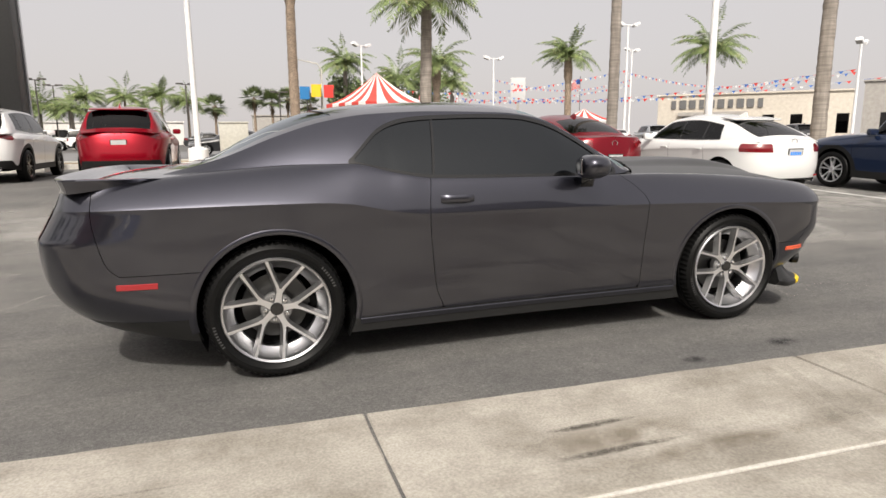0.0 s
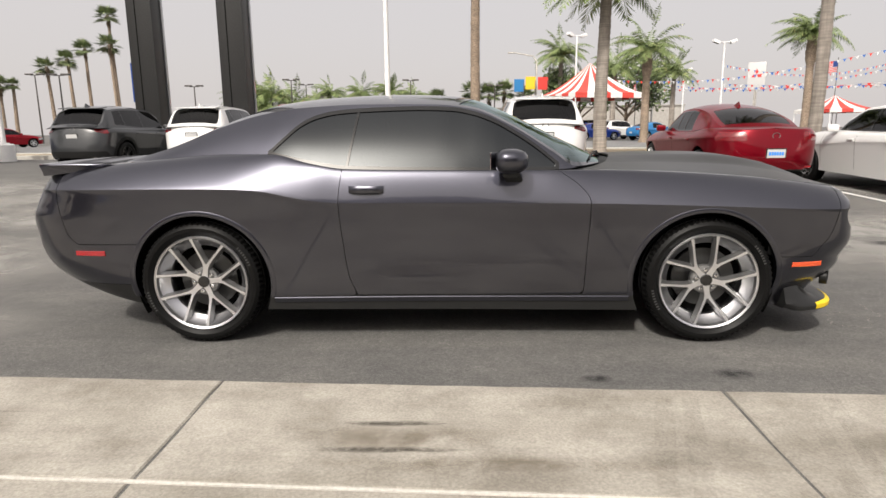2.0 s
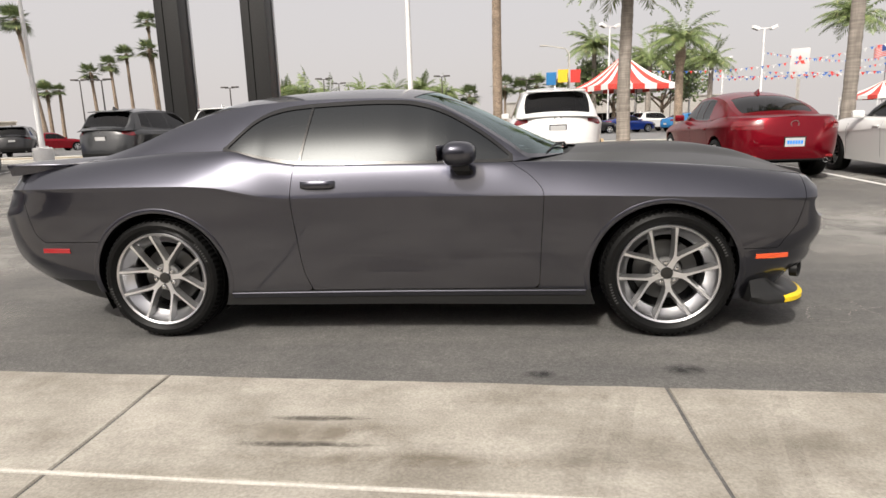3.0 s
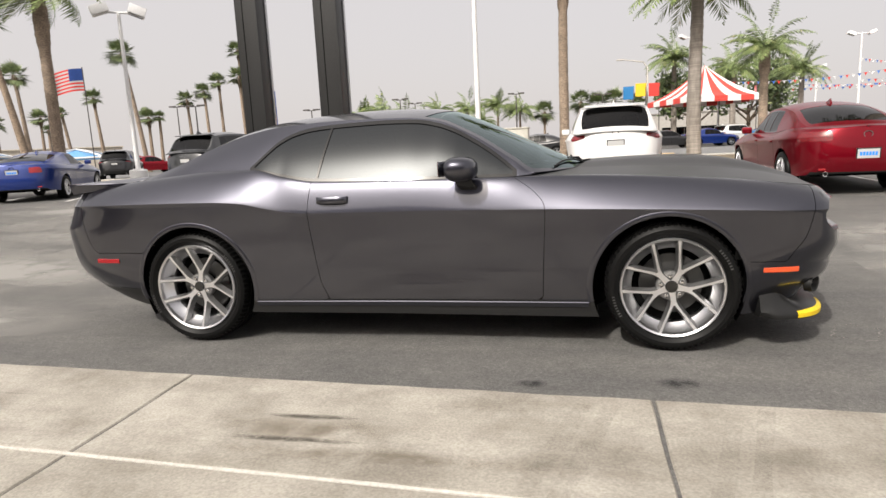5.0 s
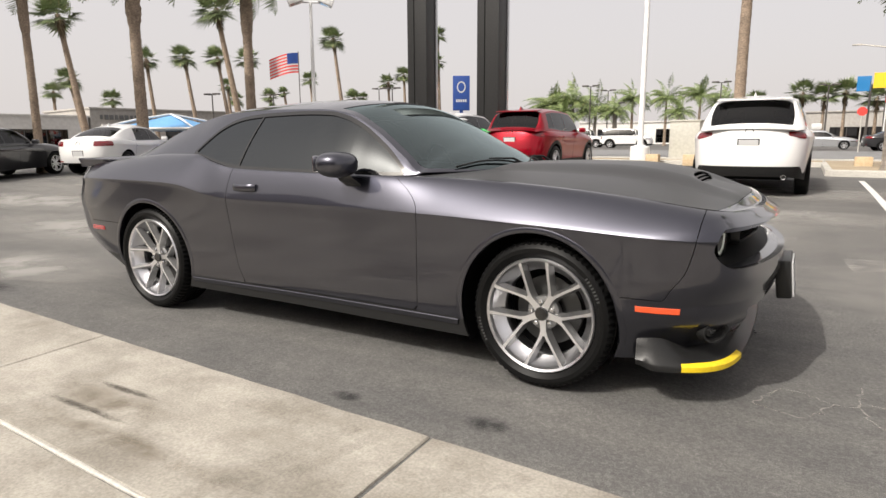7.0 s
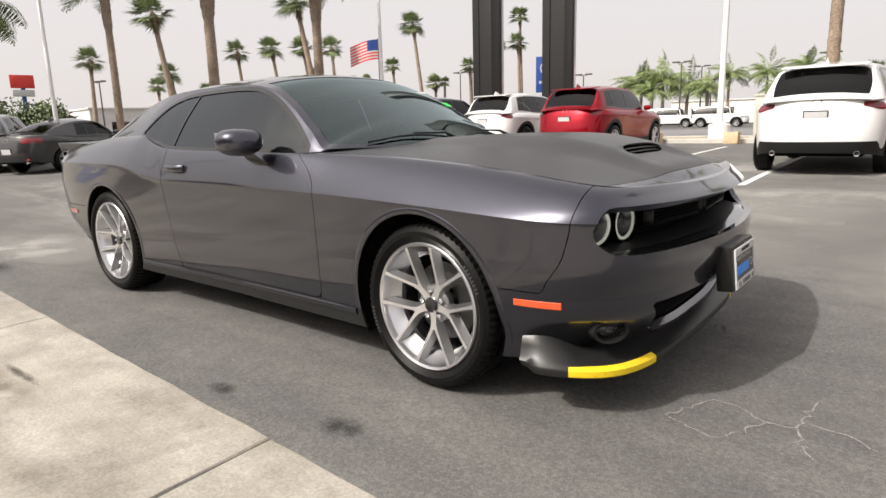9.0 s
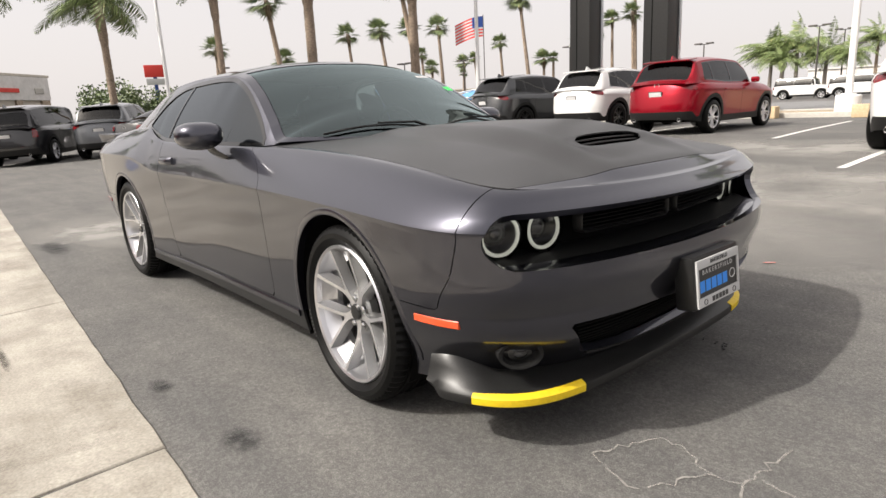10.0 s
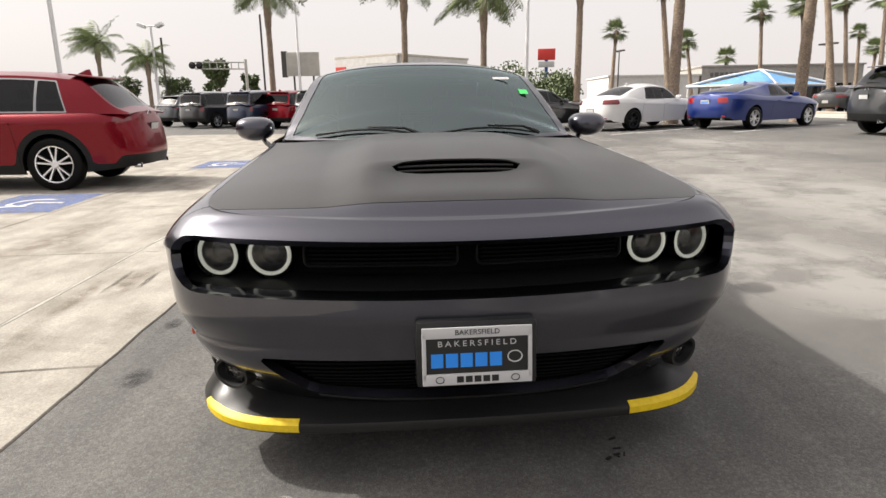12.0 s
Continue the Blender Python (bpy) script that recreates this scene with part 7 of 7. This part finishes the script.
pylon = group_empty("sign_pylon", pose(0, 0, 0), "tall black two-legged sign pylon with a pale edge", "sign")
for x, y in ((-10.82, 17.55), (-7.60, 17.2)):
    post = part("post", box(0.86, 0.80, 13.5, (x, y, 6.75 + 0.25), 0.02), "blacksteel", pylon, soft=40)
    part("edge_strip", box(0.05, 0.12, 13.5, (x + 0.452, y + 0.33, 7.0), 0.01), "silver", post)
    part("groove", box(0.03, 0.02, 13.4, (x - 0.12, y - 0.40, 7.0)), "void", post)
part("footing", box(4.8, 1.3, 0.3, (-9.2, 17.4, 0.35), 0.03), "kerb", pylon)

ub = group_empty("utility_cabinet", pose(-1.45, 21.2, ground_z(0, 21) + 0.1), "beige metal utility cabinet on a pad", "cabinet")
part("body", box(1.05, 0.75, 1.35, (0, 0, 0.72), 0.03), "beige", ub, soft=40)
part("lid", box(1.12, 0.82, 0.06, (0, 0, 1.42), 0.015), "beige", ub, soft=40)
part("door", box(0.9, 0.02, 1.1, (0, -0.38, 0.72), 0.008), "beige", ub, soft=40)
part("pad", box(1.3, 1.0, 0.08, (0, 0, 0.02), 0.01), "kerb", ub)
for x, y in ((-1.95, 18.0), (-0.75, 17.9), (3.9, 17.2), (5.4, 12.9), (-4.4, 18.1)):
    ob = part("wheel_stop", box(0.42, 0.36, 0.36, (x, y, ground_z(x, y) + 0.178), 0.03), "tan", soft=40)
    tagged(ob, "tan concrete barrier block standing by the kerb", "block", "barrier blocks")

# ---- tents and canopies ----
M["tentred"] = speckled("red_tent_cloth", (0.55, 0.05, 0.04), (0.66, 0.08, 0.06), 8, 0.8, 0.0)
M["tentwhite"] = speckled("white_tent_cloth", (0.70, 0.68, 0.66), (0.80, 0.78, 0.76), 8, 0.8, 0.0)
M["canopyblue"] = speckled("blue_canopy_cloth", (0.10, 0.28, 0.52), (0.16, 0.36, 0.62), 5, 0.8, 0.0)


def pyramid_tent(name, x, y, half, eave, peak, cloths, label, sag=0.25, turn=0.0, valance=0.45, stripes=6, frame=False):
    z0 = ground_z(x, y)
    root = group_empty(name, pose(x, y, z0, 0, 0, turn), label, "tent")
    single = bmesh.new() if len(cloths) == 1 else None
    corners = [Vector((half, half, 0)), Vector((-half, half, 0)), Vector((-half, -half, 0)), Vector((half, -half, 0))]
    for k in range(4):
        a, b = corners[k], corners[(k + 1) % 4]
        for s in range(stripes):
            bm = single or bmesh.new()
            p0, p1 = a.lerp(b, s / stripes), a.lerp(b, (s + 1) / stripes)
            rows = []
            for i in range(9):
                t = i / 8
                z = eave + (peak - eave) * (t ** (1 + sag * 3))
                rows.append([bm.verts.new((q.x * (1 - t), q.y * (1 - t), z)) for q in (p0, p1)])
            for r0, r1 in zip(rows, rows[1:]):
                bm.faces.new((r0[0], r0[1], r1[1], r1[0]))
            if valance:
                low = [bm.verts.new((q.x, q.y, eave - valance)) for q in (p0, p1)]
                bm.faces.new((low[0], low[1], rows[0][1], rows[0][0]))
            if single is None:
                bmesh.ops.remove_doubles(bm, verts=bm.verts[:], dist=0.001)
                part("cloth_stripe", bm, cloths[s % len(cloths)], root, soft=60)
    if single is not None:
        bmesh.ops.remove_doubles(single, verts=single.verts[:], dist=0.001)
        part("cloth", single, cloths[0], root, soft=60)
    for c in corners:
        part("leg", tube([(c.x * 0.98, c.y * 0.98, 0), (c.x * 0.98, c.y * 0.98, eave)], 0.05, 8), "whitepaint", root, soft=60)
    if frame:
        for k in range(4):
            a, b = corners[k], corners[(k + 1) % 4]
            part("frame_bar", tube([Vector((a.x, a.y, eave + 0.03)) * 1.0, Vector((a.x * 0.5, a.y * 0.5, (eave + peak) / 2 + 0.15)), Vector((0, 0, peak + 0.05))], 0.07, 8), "whitepaint", root, soft=60)
            part("frame_bar", tube([(a.x, a.y, eave), (b.x, b.y, eave)], 0.07, 8), "whitepaint", root, soft=60)
    return root


pyramid_tent("striped_tent", 12.22, 55.63, 3.6, 4.1, 7.0, ["tentred", "tentwhite"], "red and white striped peaked sales tent", 0.16, 20)
pyramid_tent("blue_canopy", -37.2, 25.4, 3.3, 1.65, 2.65, ["canopyblue"], "blue cloth shade canopy on a white frame", 0.1, 25, 0.1, 4, True)
pyramid_tent("blue_canopy", -30.5, 46.5, 2.6, 1.4, 2.1, ["canopyblue"], "blue cloth shade canopy on a white frame", 0.1, 40, 0.15, 4, True)
pyramid_tent("blue_canopy", -40.0, 40.0, 2.4, 1.5, 2.2, ["canopyblue"], "blue cloth shade canopy on a white frame", 0.1, 30, 0.15, 4, True)
pyramid_tent("white_tent", 33.0, 52.0, 2.2, 2.4, 3.6, ["tentwhite", "tentred"], "small red and white peaked tent far off", 0.15, 10, 0.3, 4)

# ---- buildings ----
M["stucco"] = speckled("cream_stucco", (0.52, 0.47, 0.40), (0.62, 0.57, 0.49), 3, 0.9, 0.1, 0.01, 0.2)
M["greywall"] = speckled("grey_wall", (0.33, 0.31, 0.29), (0.42, 0.40, 0.37), 3, 0.9, 0.1, 0.01, 0.2)
M["palewall"] = speckled("white_wall", (0.62, 0.60, 0.57), (0.74, 0.72, 0.69), 3, 0.9, 0.1, 0.01, 0.2)
M["stone"] = speckled("tan_stone", (0.26, 0.20, 0.14), (0.48, 0.40, 0.31), 6, 0.9, 0.3, 0.02, 0.3)
M["signgrey"] = Mat("dark_grey_letters", grey(0.12), 0.5).m
M["winglass"] = glass("building_glass", grey(0.12), 0.02, 1.6)


def building(name, a, b, depth, height, wall, label, openings=(), bands=(), parapet=0.0, base=0.0):
    """A flat-roofed block whose front runs from a to b (left to right as seen); openings: (from, to, sill, head) along it."""
    a, b = Vector((*a, 0)), Vector((*b, 0))
    ln = (b - a).length
    z0 = base
    m = Matrix.Translation((a.x, a.y, z0)) @ Matrix.Rotation(math.atan2(b.y - a.y, b.x - a.x), 4, "Z")
    root = group_empty(name, m, label, "building")
    # front wall with real openings, cut as a grid of piers and bands
    xs = sorted({0.0, ln, *[o[0] for o in openings], *[o[1] for o in openings]})
    zs = sorted({0.0, height, *[o[2] for o in openings], *[o[3] for o in openings]})
    bm = bmesh.new()
    for x0, x1 in zip(xs, xs[1:]):
        for q0, q1 in zip(zs, zs[1:]):
            cx, cz = (x0 + x1) / 2, (q0 + q1) / 2
            if not any(o[0] < cx < o[1] and o[2] < cz < o[3] for o in openings):
                box(x1 - x0, 0.3, q1 - q0, (cx, 0.15, cz), 0.0, bm)
    bmesh.ops.remove_doubles(bm, verts=bm.verts[:], dist=0.001)
    part("front_wall", bm, wall, root)
    part("block", box(ln - 0.02, depth, height - 0.3, (ln / 2, depth / 2 + 0.9, height / 2 - 0.15)), wall, root)
    part("side_wall", box(0.3, depth + 1, height - 0.01, (0.15, depth / 2 + 0.7, height / 2 - 0.01)), wall, root)
    part("side_wall", box(0.3, depth + 1, height - 0.01, (ln - 0.15, depth / 2 + 0.7, height / 2 - 0.01)), wall, root)
    part("roof", box(ln + 0.3, depth + 1.6, 0.18, (ln / 2, depth / 2 + 0.6, height + 0.09), 0.02), wall, root)
    for x0, x1, q0, q1 in openings:
        win = new("window")
        win.parent = root
        part("pane", box(x1 - x0, 0.03, q1 - q0, ((x0 + x1) / 2, 0.20, (q0 + q1) / 2)), "winglass", win)
        fb = bmesh.new()
        n = max(1, int((x1 - x0) / 1.6))
        for i in range(n + 1):
            box(0.06, 0.08, q1 - q0, (x0 + (x1 - x0) * i / n, 0.16, (q0 + q1) / 2), 0.0, fb)
        box(x1 - x0, 0.08, 0.06, ((x0 + x1) / 2, 0.16, q1 - 0.03), 0.0, fb)
        part("frame", fb, "darksteel", win)
    for x0, x1, q0, q1, out, mt in bands:
        part("band", box(x1 - x0, out, q1 - q0, ((x0 + x1) / 2, -out / 2, (q0 + q1) / 2), 0.02), mt, root)
    return root


def sign_bars(root, x0, x1, z, h, count, material, out=0.06):
    bm = bmesh.new()
    pitch = (x1 - x0) / count
    for i in range(count):
        box(pitch * (0.72 if i % 3 else 0.5), 0.08, h * (1.0 if i % 2 else 0.94), (x0 + pitch * (i + 0.5), -out - 0.04, z), 0.0, bm)
    return part("sign_bars", bm, material, root, "maker's name as plain dark bars")


show = building("car_showroom", (44.5, 55.1), (57.8, 41.9), 12, 5.4, "stucco", "low cream car showroom with dark sign lettering", [(2.6, 8.6, 0.0, 3.1), (10.6, 11.7, 1.2, 3.2), (13.2, 14.3, 1.2, 3.2), (15.4, 16.5, 1.2, 3.2), (17.3, 18.4, 1.2, 3.2)], [(2.2, 9.2, 3.2, 3.6, 0.5, "greywall")])
sign_bars(show, 1.2, 10.8, 4.45, 0.95, 10, "signgrey")
building("car_showroom", (58.3, 41.4), (66.9, 29.2), 12, 6.2, "greywall", "brownish wing of the car showroom", [(1.5, 5.0, 0.2, 3.2), (7, 11, 0.2, 3.2)])
fam = building("dealer_building", (-64.3, 35.3), (-61.0, 52.0), 14, 4.5, "greywall", "long grey dealer building with a dark sign", [(8, 16, 0.2, 2.6)], [(1.0, 7.0, 0.0, 2.9, 0.4, "palewall")])
building("dealer_building", (-66.0, 25.2), (-64.6, 35.2), 12, 3.6, "palewall", "low white wing of the dealer building", [(2, 8, 0.2, 2.3)])
sign_bars(fam, 0.8, 6.6, 3.65, 0.5, 11, "signgrey")
building("corner_shop", (-54.0, -4.4), (-49.2, 1.0), 6, 4.9, "stucco", "corner shop with a white sign band and stone piers", [(0.9, 2.7, 0.3, 2.5), (4.2, 6.2, 0.3, 2.5)], [(0, 7.22, 3.1, 4.88, 0.22, "palewall"), (0.1, 1.3, 3.7, 4.2, 0.32, "tentred"), (2.2, 3.4, 3.65, 4.05, 0.32, "kerb"), (3.9, 5.5, 3.5, 4.4, 0.34, "beige"), (5.9, 7.0, 3.7, 4.05, 0.32, "tan"), (0, 0.7, 0, 3.1, 0.2, "stone"), (3.0, 3.7, 0, 3.1, 0.2, "stone"), (6.6, 7.2, 0, 3.1, 0.2, "stone")])
building("corner_shop", (-49.25, 1.05), (-55.6, 7.5), 3, 4.86, "stucco", "corner shop wing with a white sign band", [(3.2, 5.2, 0.3, 2.5), (6.0, 7.6, 0.3, 2.5)], [(0, 9.0, 3.1, 4.84, 0.22, "palewall"), (0.5, 1.4, 3.7, 4.1, 0.32, "tan"), (2.1, 5.6, 3.65, 3.95, 0.32, "tentred"), (0, 0.7, 0, 3.1, 0.2, "stone"), (5.3, 5.9, 0, 3.1, 0.2, "stone"), (8.0, 8.9, 0, 3.1, 0.2, "stone"), (7.3, 8.2, 3.6, 4.0, 0.32, "kerb")])
building("low_building", (-30, 96), (-8, 98), 10, 3.6, "palewall", "far pale low building", [(3, 9, 0.5, 2.6), (12, 18, 0.5, 2.6)])
building("low_building", (-90, 60), (-70, 82), 10, 3.8, "stucco", "far cream low building", [(3, 9, 0.5, 2.6), (12, 20, 0.5, 2.6)])
building("low_building", (2, 98), (34, 92), 10, 4.6, "greywall", "far grey low building", [(3, 9, 0.5, 2.6), (12, 20, 0.5, 2.6)])

# added building behind the camera, met only in reflections, which its grey darkens
backdrop = building("unseen_backdrop", (14, -17), (-18, -17), 12, 6.0, "greywall", "invented grey block with a glass front, out of view behind the apron", [(1.5, 9.5, 0.15, 3.6), (10.5, 18.5, 0.15, 3.6), (19.5, 28, 0.15, 3.6)])

# ---- signs, flags, strings ----
M["signblue"] = speckled("sign_blue", (0.015, 0.05, 0.22), (0.02, 0.065, 0.27), 3, 0.4, 0.0)
M["signyellow"] = Mat("sign_yellow", (0.80, 0.50, 0.02), 0.5).m
M["signred"] = Mat("sign_red", (0.62, 0.04, 0.03), 0.5).m
sg = group_empty("pylon_sign", pose(-38.8, 71.8, 0.3, 0, 0, 28), "dark blue upright dealer sign with a white emblem", "sign")
part("panel", box(2.3, 0.5, 4.6, (0, 0, 7.0), 0.05), "signblue", sg, soft=40)
part("leg", box(0.5, 0.3, 4.8, (0, 0, 2.4)), "signblue", sg)
part("emblem", lathe([(0.52, 0.0), (0.55, 0.03), (0.68, 0.03), (0.70, 0.0)], 28, m=Matrix.Translation((0, -0.26, 7.8)) @ Matrix.Rotation(radians(90), 4, "X") @ Matrix.Diagonal((0.85, 1.1, 1, 1))), "plate", sg)
bm = bmesh.new()
for i in range(5):
    box(0.22, 0.03, 0.34, (-0.6 + 0.3 * i, -0.265, 6.0), 0.0, bm)
part("bars", bm, "plate", sg)
sg = group_empty("pylon_sign", pose(36.0, 73.7, 0.3, 0, 0, -25), "white upright dealer sign with a red three-part emblem", "sign")
part("panel", box(2.0, 0.4, 3.3, (0, 0, 7.0), 0.05), "plate", sg, soft=40)
part("leg", box(0.35, 0.3, 5.5, (0, 0, 2.7)), "greywall", sg)
bm = bmesh.new()
for a in (90, 210, 330):
    c = Vector((math.cos(radians(a)), 0, math.sin(radians(a))))
    s = Vector((-c.z, 0, c.x))
    bm.faces.new([bm.verts.new(Vector((0, -0.22, 7.2)) + v) for v in (Vector((0, 0, 0)), c * 0.33 + s * 0.19, c * 0.66, c * 0.33 - s * 0.19)])
part("emblem", bm, "signred", sg)
sg = group_empty("roadside_sign", pose(-41.2, 11.5, 0.3, 0, 0, 75), "red and white roadside sign on a blue pole", "sign")
part("panel", box(1.25, 0.3, 0.78, (0, 0, 4.05), 0.03), "signred", sg, soft=40)
part("lower_panel", box(1.15, 0.25, 0.40, (0, 0, 3.36), 0.03), "plate", sg, soft=40)
part("pole", tube([(0, 0, 0), (0, 0, 4.0)], 0.12, 10), "signblue", sg, soft=50)
for x, mt, z in ((6.5, "skyblue", 6.0), (7.75, "signyellow", 6.25), (9.1, "signred", 6.2)):
    sg = group_empty("banner_sign", pose(x, 65.5, 0.3), "small plain coloured banner on a pole", "sign", "banner signs")
    part("panel", box(1.1, 0.06, 1.35, (0, 0, z - 0.3), 0.01), mt, sg)
    part("pole", tube([(0.5, 0, 0), (0.5, 0, z)], 0.05, 6), "darksteel", sg, soft=50)
sl = group_empty("street_lamp", pose(8.5, 66.5, 0.3), "grey street lamp with a curved arm", "lamp post")
part("pole", tube([(0, 0, 0), (0, 0, 8.3), (-0.4, 0, 8.9), (-2.6, 0, 9.3)], [0.13, 0.10, 0.08, 0.05], 8), "kerb", sl, soft=60)
part("lamp_head", box(0.8, 0.3, 0.14, (-2.8, 0, 9.28), 0.04), "kerb", sl, soft=40)
st = group_empty("stop_sign", pose(5.15, 41.0, 0.3, 0, 0, -5), "red octagonal stop sign seen across the road", "sign")
part("plate_face", lathe([(0.0, 0.0), (0.27, 0.0), (0.27, 0.02), (0.0, 0.02)], 8, m=Matrix.Translation((0, 0, 2.4)) @ Matrix.Rotation(radians(90), 4, "X") @ Matrix.Rotation(radians(22.5), 4, "Z")), "signred", st)
part("pole", tube([(0, 0.03, 0), (0, 0.03, 2.7)], 0.04, 6), "kerb", st, soft=60)
bb = group_empty("billboard", pose(-55.4, -7.6, 0.0, 0, 0, 84), "grey billboard on two posts", "sign")
part("panel", box(3.0, 0.25, 2.1, (0, 0, 4.6), 0.03), "kerb", bb, soft=40)
part("edge_panel", box(0.5, 0.3, 2.3, (-1.7, 0.05, 4.6), 0.02), "darksteel", bb)
for x in (-0.9, 0.9):
    part("post", tube([(x, 0.1, 0), (x, 0.1, 3.8)], 0.09, 8), "darksteel", bb, soft=60)
gy = group_empty("signal_gantry", pose(0, 0, 0), "pale truss signal gantry over the road", "gantry")
bm = bmesh.new()
A, B = Vector((-53.67, -16.75, 4.45)), Vector((-54.5, -12.55, 4.45))
for dz in (-0.28, 0.28):
    tube([A + Vector((0, 0, dz)), B + Vector((0, 0, dz))], 0.06, 6, bm)
for i in range(8):
    p = A.lerp(B, i / 7)
    tube([p + Vector((0, 0, -0.28)), p + Vector((0, 0, 0.28))], 0.045, 6, bm)
part("truss", bm, "beige", gy, soft=60)
part("post", tube([(-54.5, -12.55, 0), (-54.5, -12.55, 5.0)], 0.13, 10), "beige", gy, soft=60)
for dy in (-0.15, 0.45):
    part("signal_light", lathe([(0.30, 0.0), (0.30, 0.05), (0.15, 0.12), (0.12, 0.3), (0, 0.3)], 18, m=Matrix.Translation((-53.47, -16.75 + dy, 4.45)) @ Matrix.Rotation(radians(90), 4, "Y")), "blacksteel", gy)
part("crossing_light", lathe([(0.30, 0.0), (0.30, 0.05), (0.12, 0.2), (0, 0.2)], 18, m=Matrix.Translation((-54.3, -12.25, 2.2)) @ Matrix.Rotation(radians(90), 4, "Y")), "blacksteel", gy)
for i, (x, y, h) in enumerate([(-60.0, -12.0, 9.5), (-58.0, -20.8, 7.2), (-60.0, -27.5, 7.4)]):
    ob = part("utility_pole", tube([(x, y, 0), (x, y, h)], 0.10, 6), "darksteel", soft=60)
    tagged(ob, "thin dark utility pole", "pole", "utility poles")


def flag(name, x, y, top, ln, hgt, turn, pole_z, label):
    root = group_empty(name, pose(x, y, 0.3, 0, 0, turn), label, "flag", "flags")
    part("pole", tube([(0, 0, 0), (0, 0, pole_z)], 0.16 if pole_z > 15 else 0.04, 8), "darksteel", root, soft=60)
    n = 18
    bms = {"signred": bmesh.new(), "plate": bmesh.new(), "signblue": bmesh.new()}
    for s in range(13):
        for i in range(n):
            x0, x1 = ln * i / n, ln * (i + 1) / n
            z1, z0 = top - hgt * s / 13, top - hgt * (s + 1) / 13
            col = "signblue" if s < 7 and (i + 0.5) / n < 0.4 else ("signred" if s % 2 == 0 else "plate")
            bm = bms[col]
            q = lambda a, z: bm.verts.new((a, 0.05 * ln * math.sin(a / ln * 7) * a / ln * 2, z - 0.28 * a * (a / ln)))
            bm.faces.new((q(x0, z0), q(x1, z0), q(x1, z1), q(x0, z1)))
    for c, bm in bms.items():
        bmesh.ops.remove_doubles(bm, verts=bm.verts[:], dist=0.0005)
        part("cloth", bm, c, root)
    return root


flag("national_flag", -36.9, 38.4, 8.4, 2.5, 1.7, 225, 8.5, "red white and blue striped flag on a tall pole")
flag("national_flag", 13.6, 56.2, 5.2, 1.5, 0.9, 250, 5.4, "small striped flag by the tent")
flag("national_flag", 16.4, 55.0, 5.0, 1.5, 0.9, 250, 5.2, "small striped flag by the tent")
flag("national_flag", 44.0, 71.0, 8.4, 2.0, 1.2, 200, 8.8, "small striped flag over the showroom")

# strings of small pennants over the far lot
M["pennantwhite"] = Mat("pennant_white", grey(0.6), 0.7).m
M["pennantblue"] = Mat("pennant_blue", (0.05, 0.15, 0.45), 0.7).m
strings = [bmesh.new() for _ in range(3)]
for k, (a, b, z0, z1) in enumerate([((24, 75), (45.8, 32.6), 6.0, 6.2), ((24, 75), (43.5, 59), 6.6, 7.0), ((29.5, 80), (66, 42), 6.4, 7.2), ((25.5, 58), (45.8, 32.6), 5.4, 6.0), ((12, 59), (32.9, 44.9), 6.2, 7.0), ((25.5, 58), (43.5, 59), 7.2, 7.6), ((33, 45), (60, 50), 6.8, 7.6)]):
    prev = None
    n = 60
    for i in range(n + 1):
        t = i / n
        p = Vector((a[0] + (b[0] - a[0]) * t, a[1] + (b[1] - a[1]) * t, z0 + (z1 - z0) * t - 1.2 * math.sin(math.pi * t)))
        if prev is not None:
            bm = strings[i % 3]
            bm.faces.new([bm.verts.new(v) for v in (prev, p, p - Vector((0, 0, 0.02)), prev - Vector((0, 0, 0.02)))])
            mid = (p + prev) / 2
            bm.faces.new([bm.verts.new(v) for v in (prev.lerp(p, 0.25), prev.lerp(p, 0.75), mid - Vector((0, 0, 0.26)))])
        prev = p
pen = group_empty("pennant_strings", pose(0, 0, 0), "strings of small red white and blue pennants", "pennants", kind="stuff")
for bm, mt in zip(strings, ("signred", "pennantwhite", "pennantblue")):
    part("pennants", bm, mt, pen)

# ---- cars of the far lots ----
FAR = [("saloon", "blue", 11.2, 48.0, 20), ("saloon", "skyblue", 15.4, 46.0, 30), ("suv", "white", 14.0, 51.0, 30), ("saloon", "black", 8.0, 47.0, 10), ("suv", "black", 24.0, 52.0, 60), ("saloon", "white", 30.0, 42.0, 70), ("suv", "silver", 29.0, 36.0, 70), ("saloon", "midgrey", 36.0, 37.5, 70), ("suv", "darkgrey", 40.0, 33.0, 70), ("saloon", "silver", 3.5, 52.0, 0), ("saloon", "darkgrey", -3.0, 54.0, 0), ("boxy_suv", "white", -12.0, 55.0, 5), ("boxy_suv", "white", -16.5, 56.0, 5), ("saloon", "black", -1.5, 33.0, 180), ("saloon", "red", -33.0, 40.0, 60), ("saloon", "darkgrey", -27.0, 24.0, 120), ("suv", "black", -25.0, 27.0, 120)]
for kind, pt, x, y, turn in FAR:
    parked_car(kind, pt, x, y, turn, {"midgrey": "mid grey", "darkgrey": "dark grey", "skyblue": "sky blue"}.get(pt, pt) + (" suv" if "suv" in kind else " saloon") + " in a distant sales lot", "rim", "plate", group="cars in far lots")
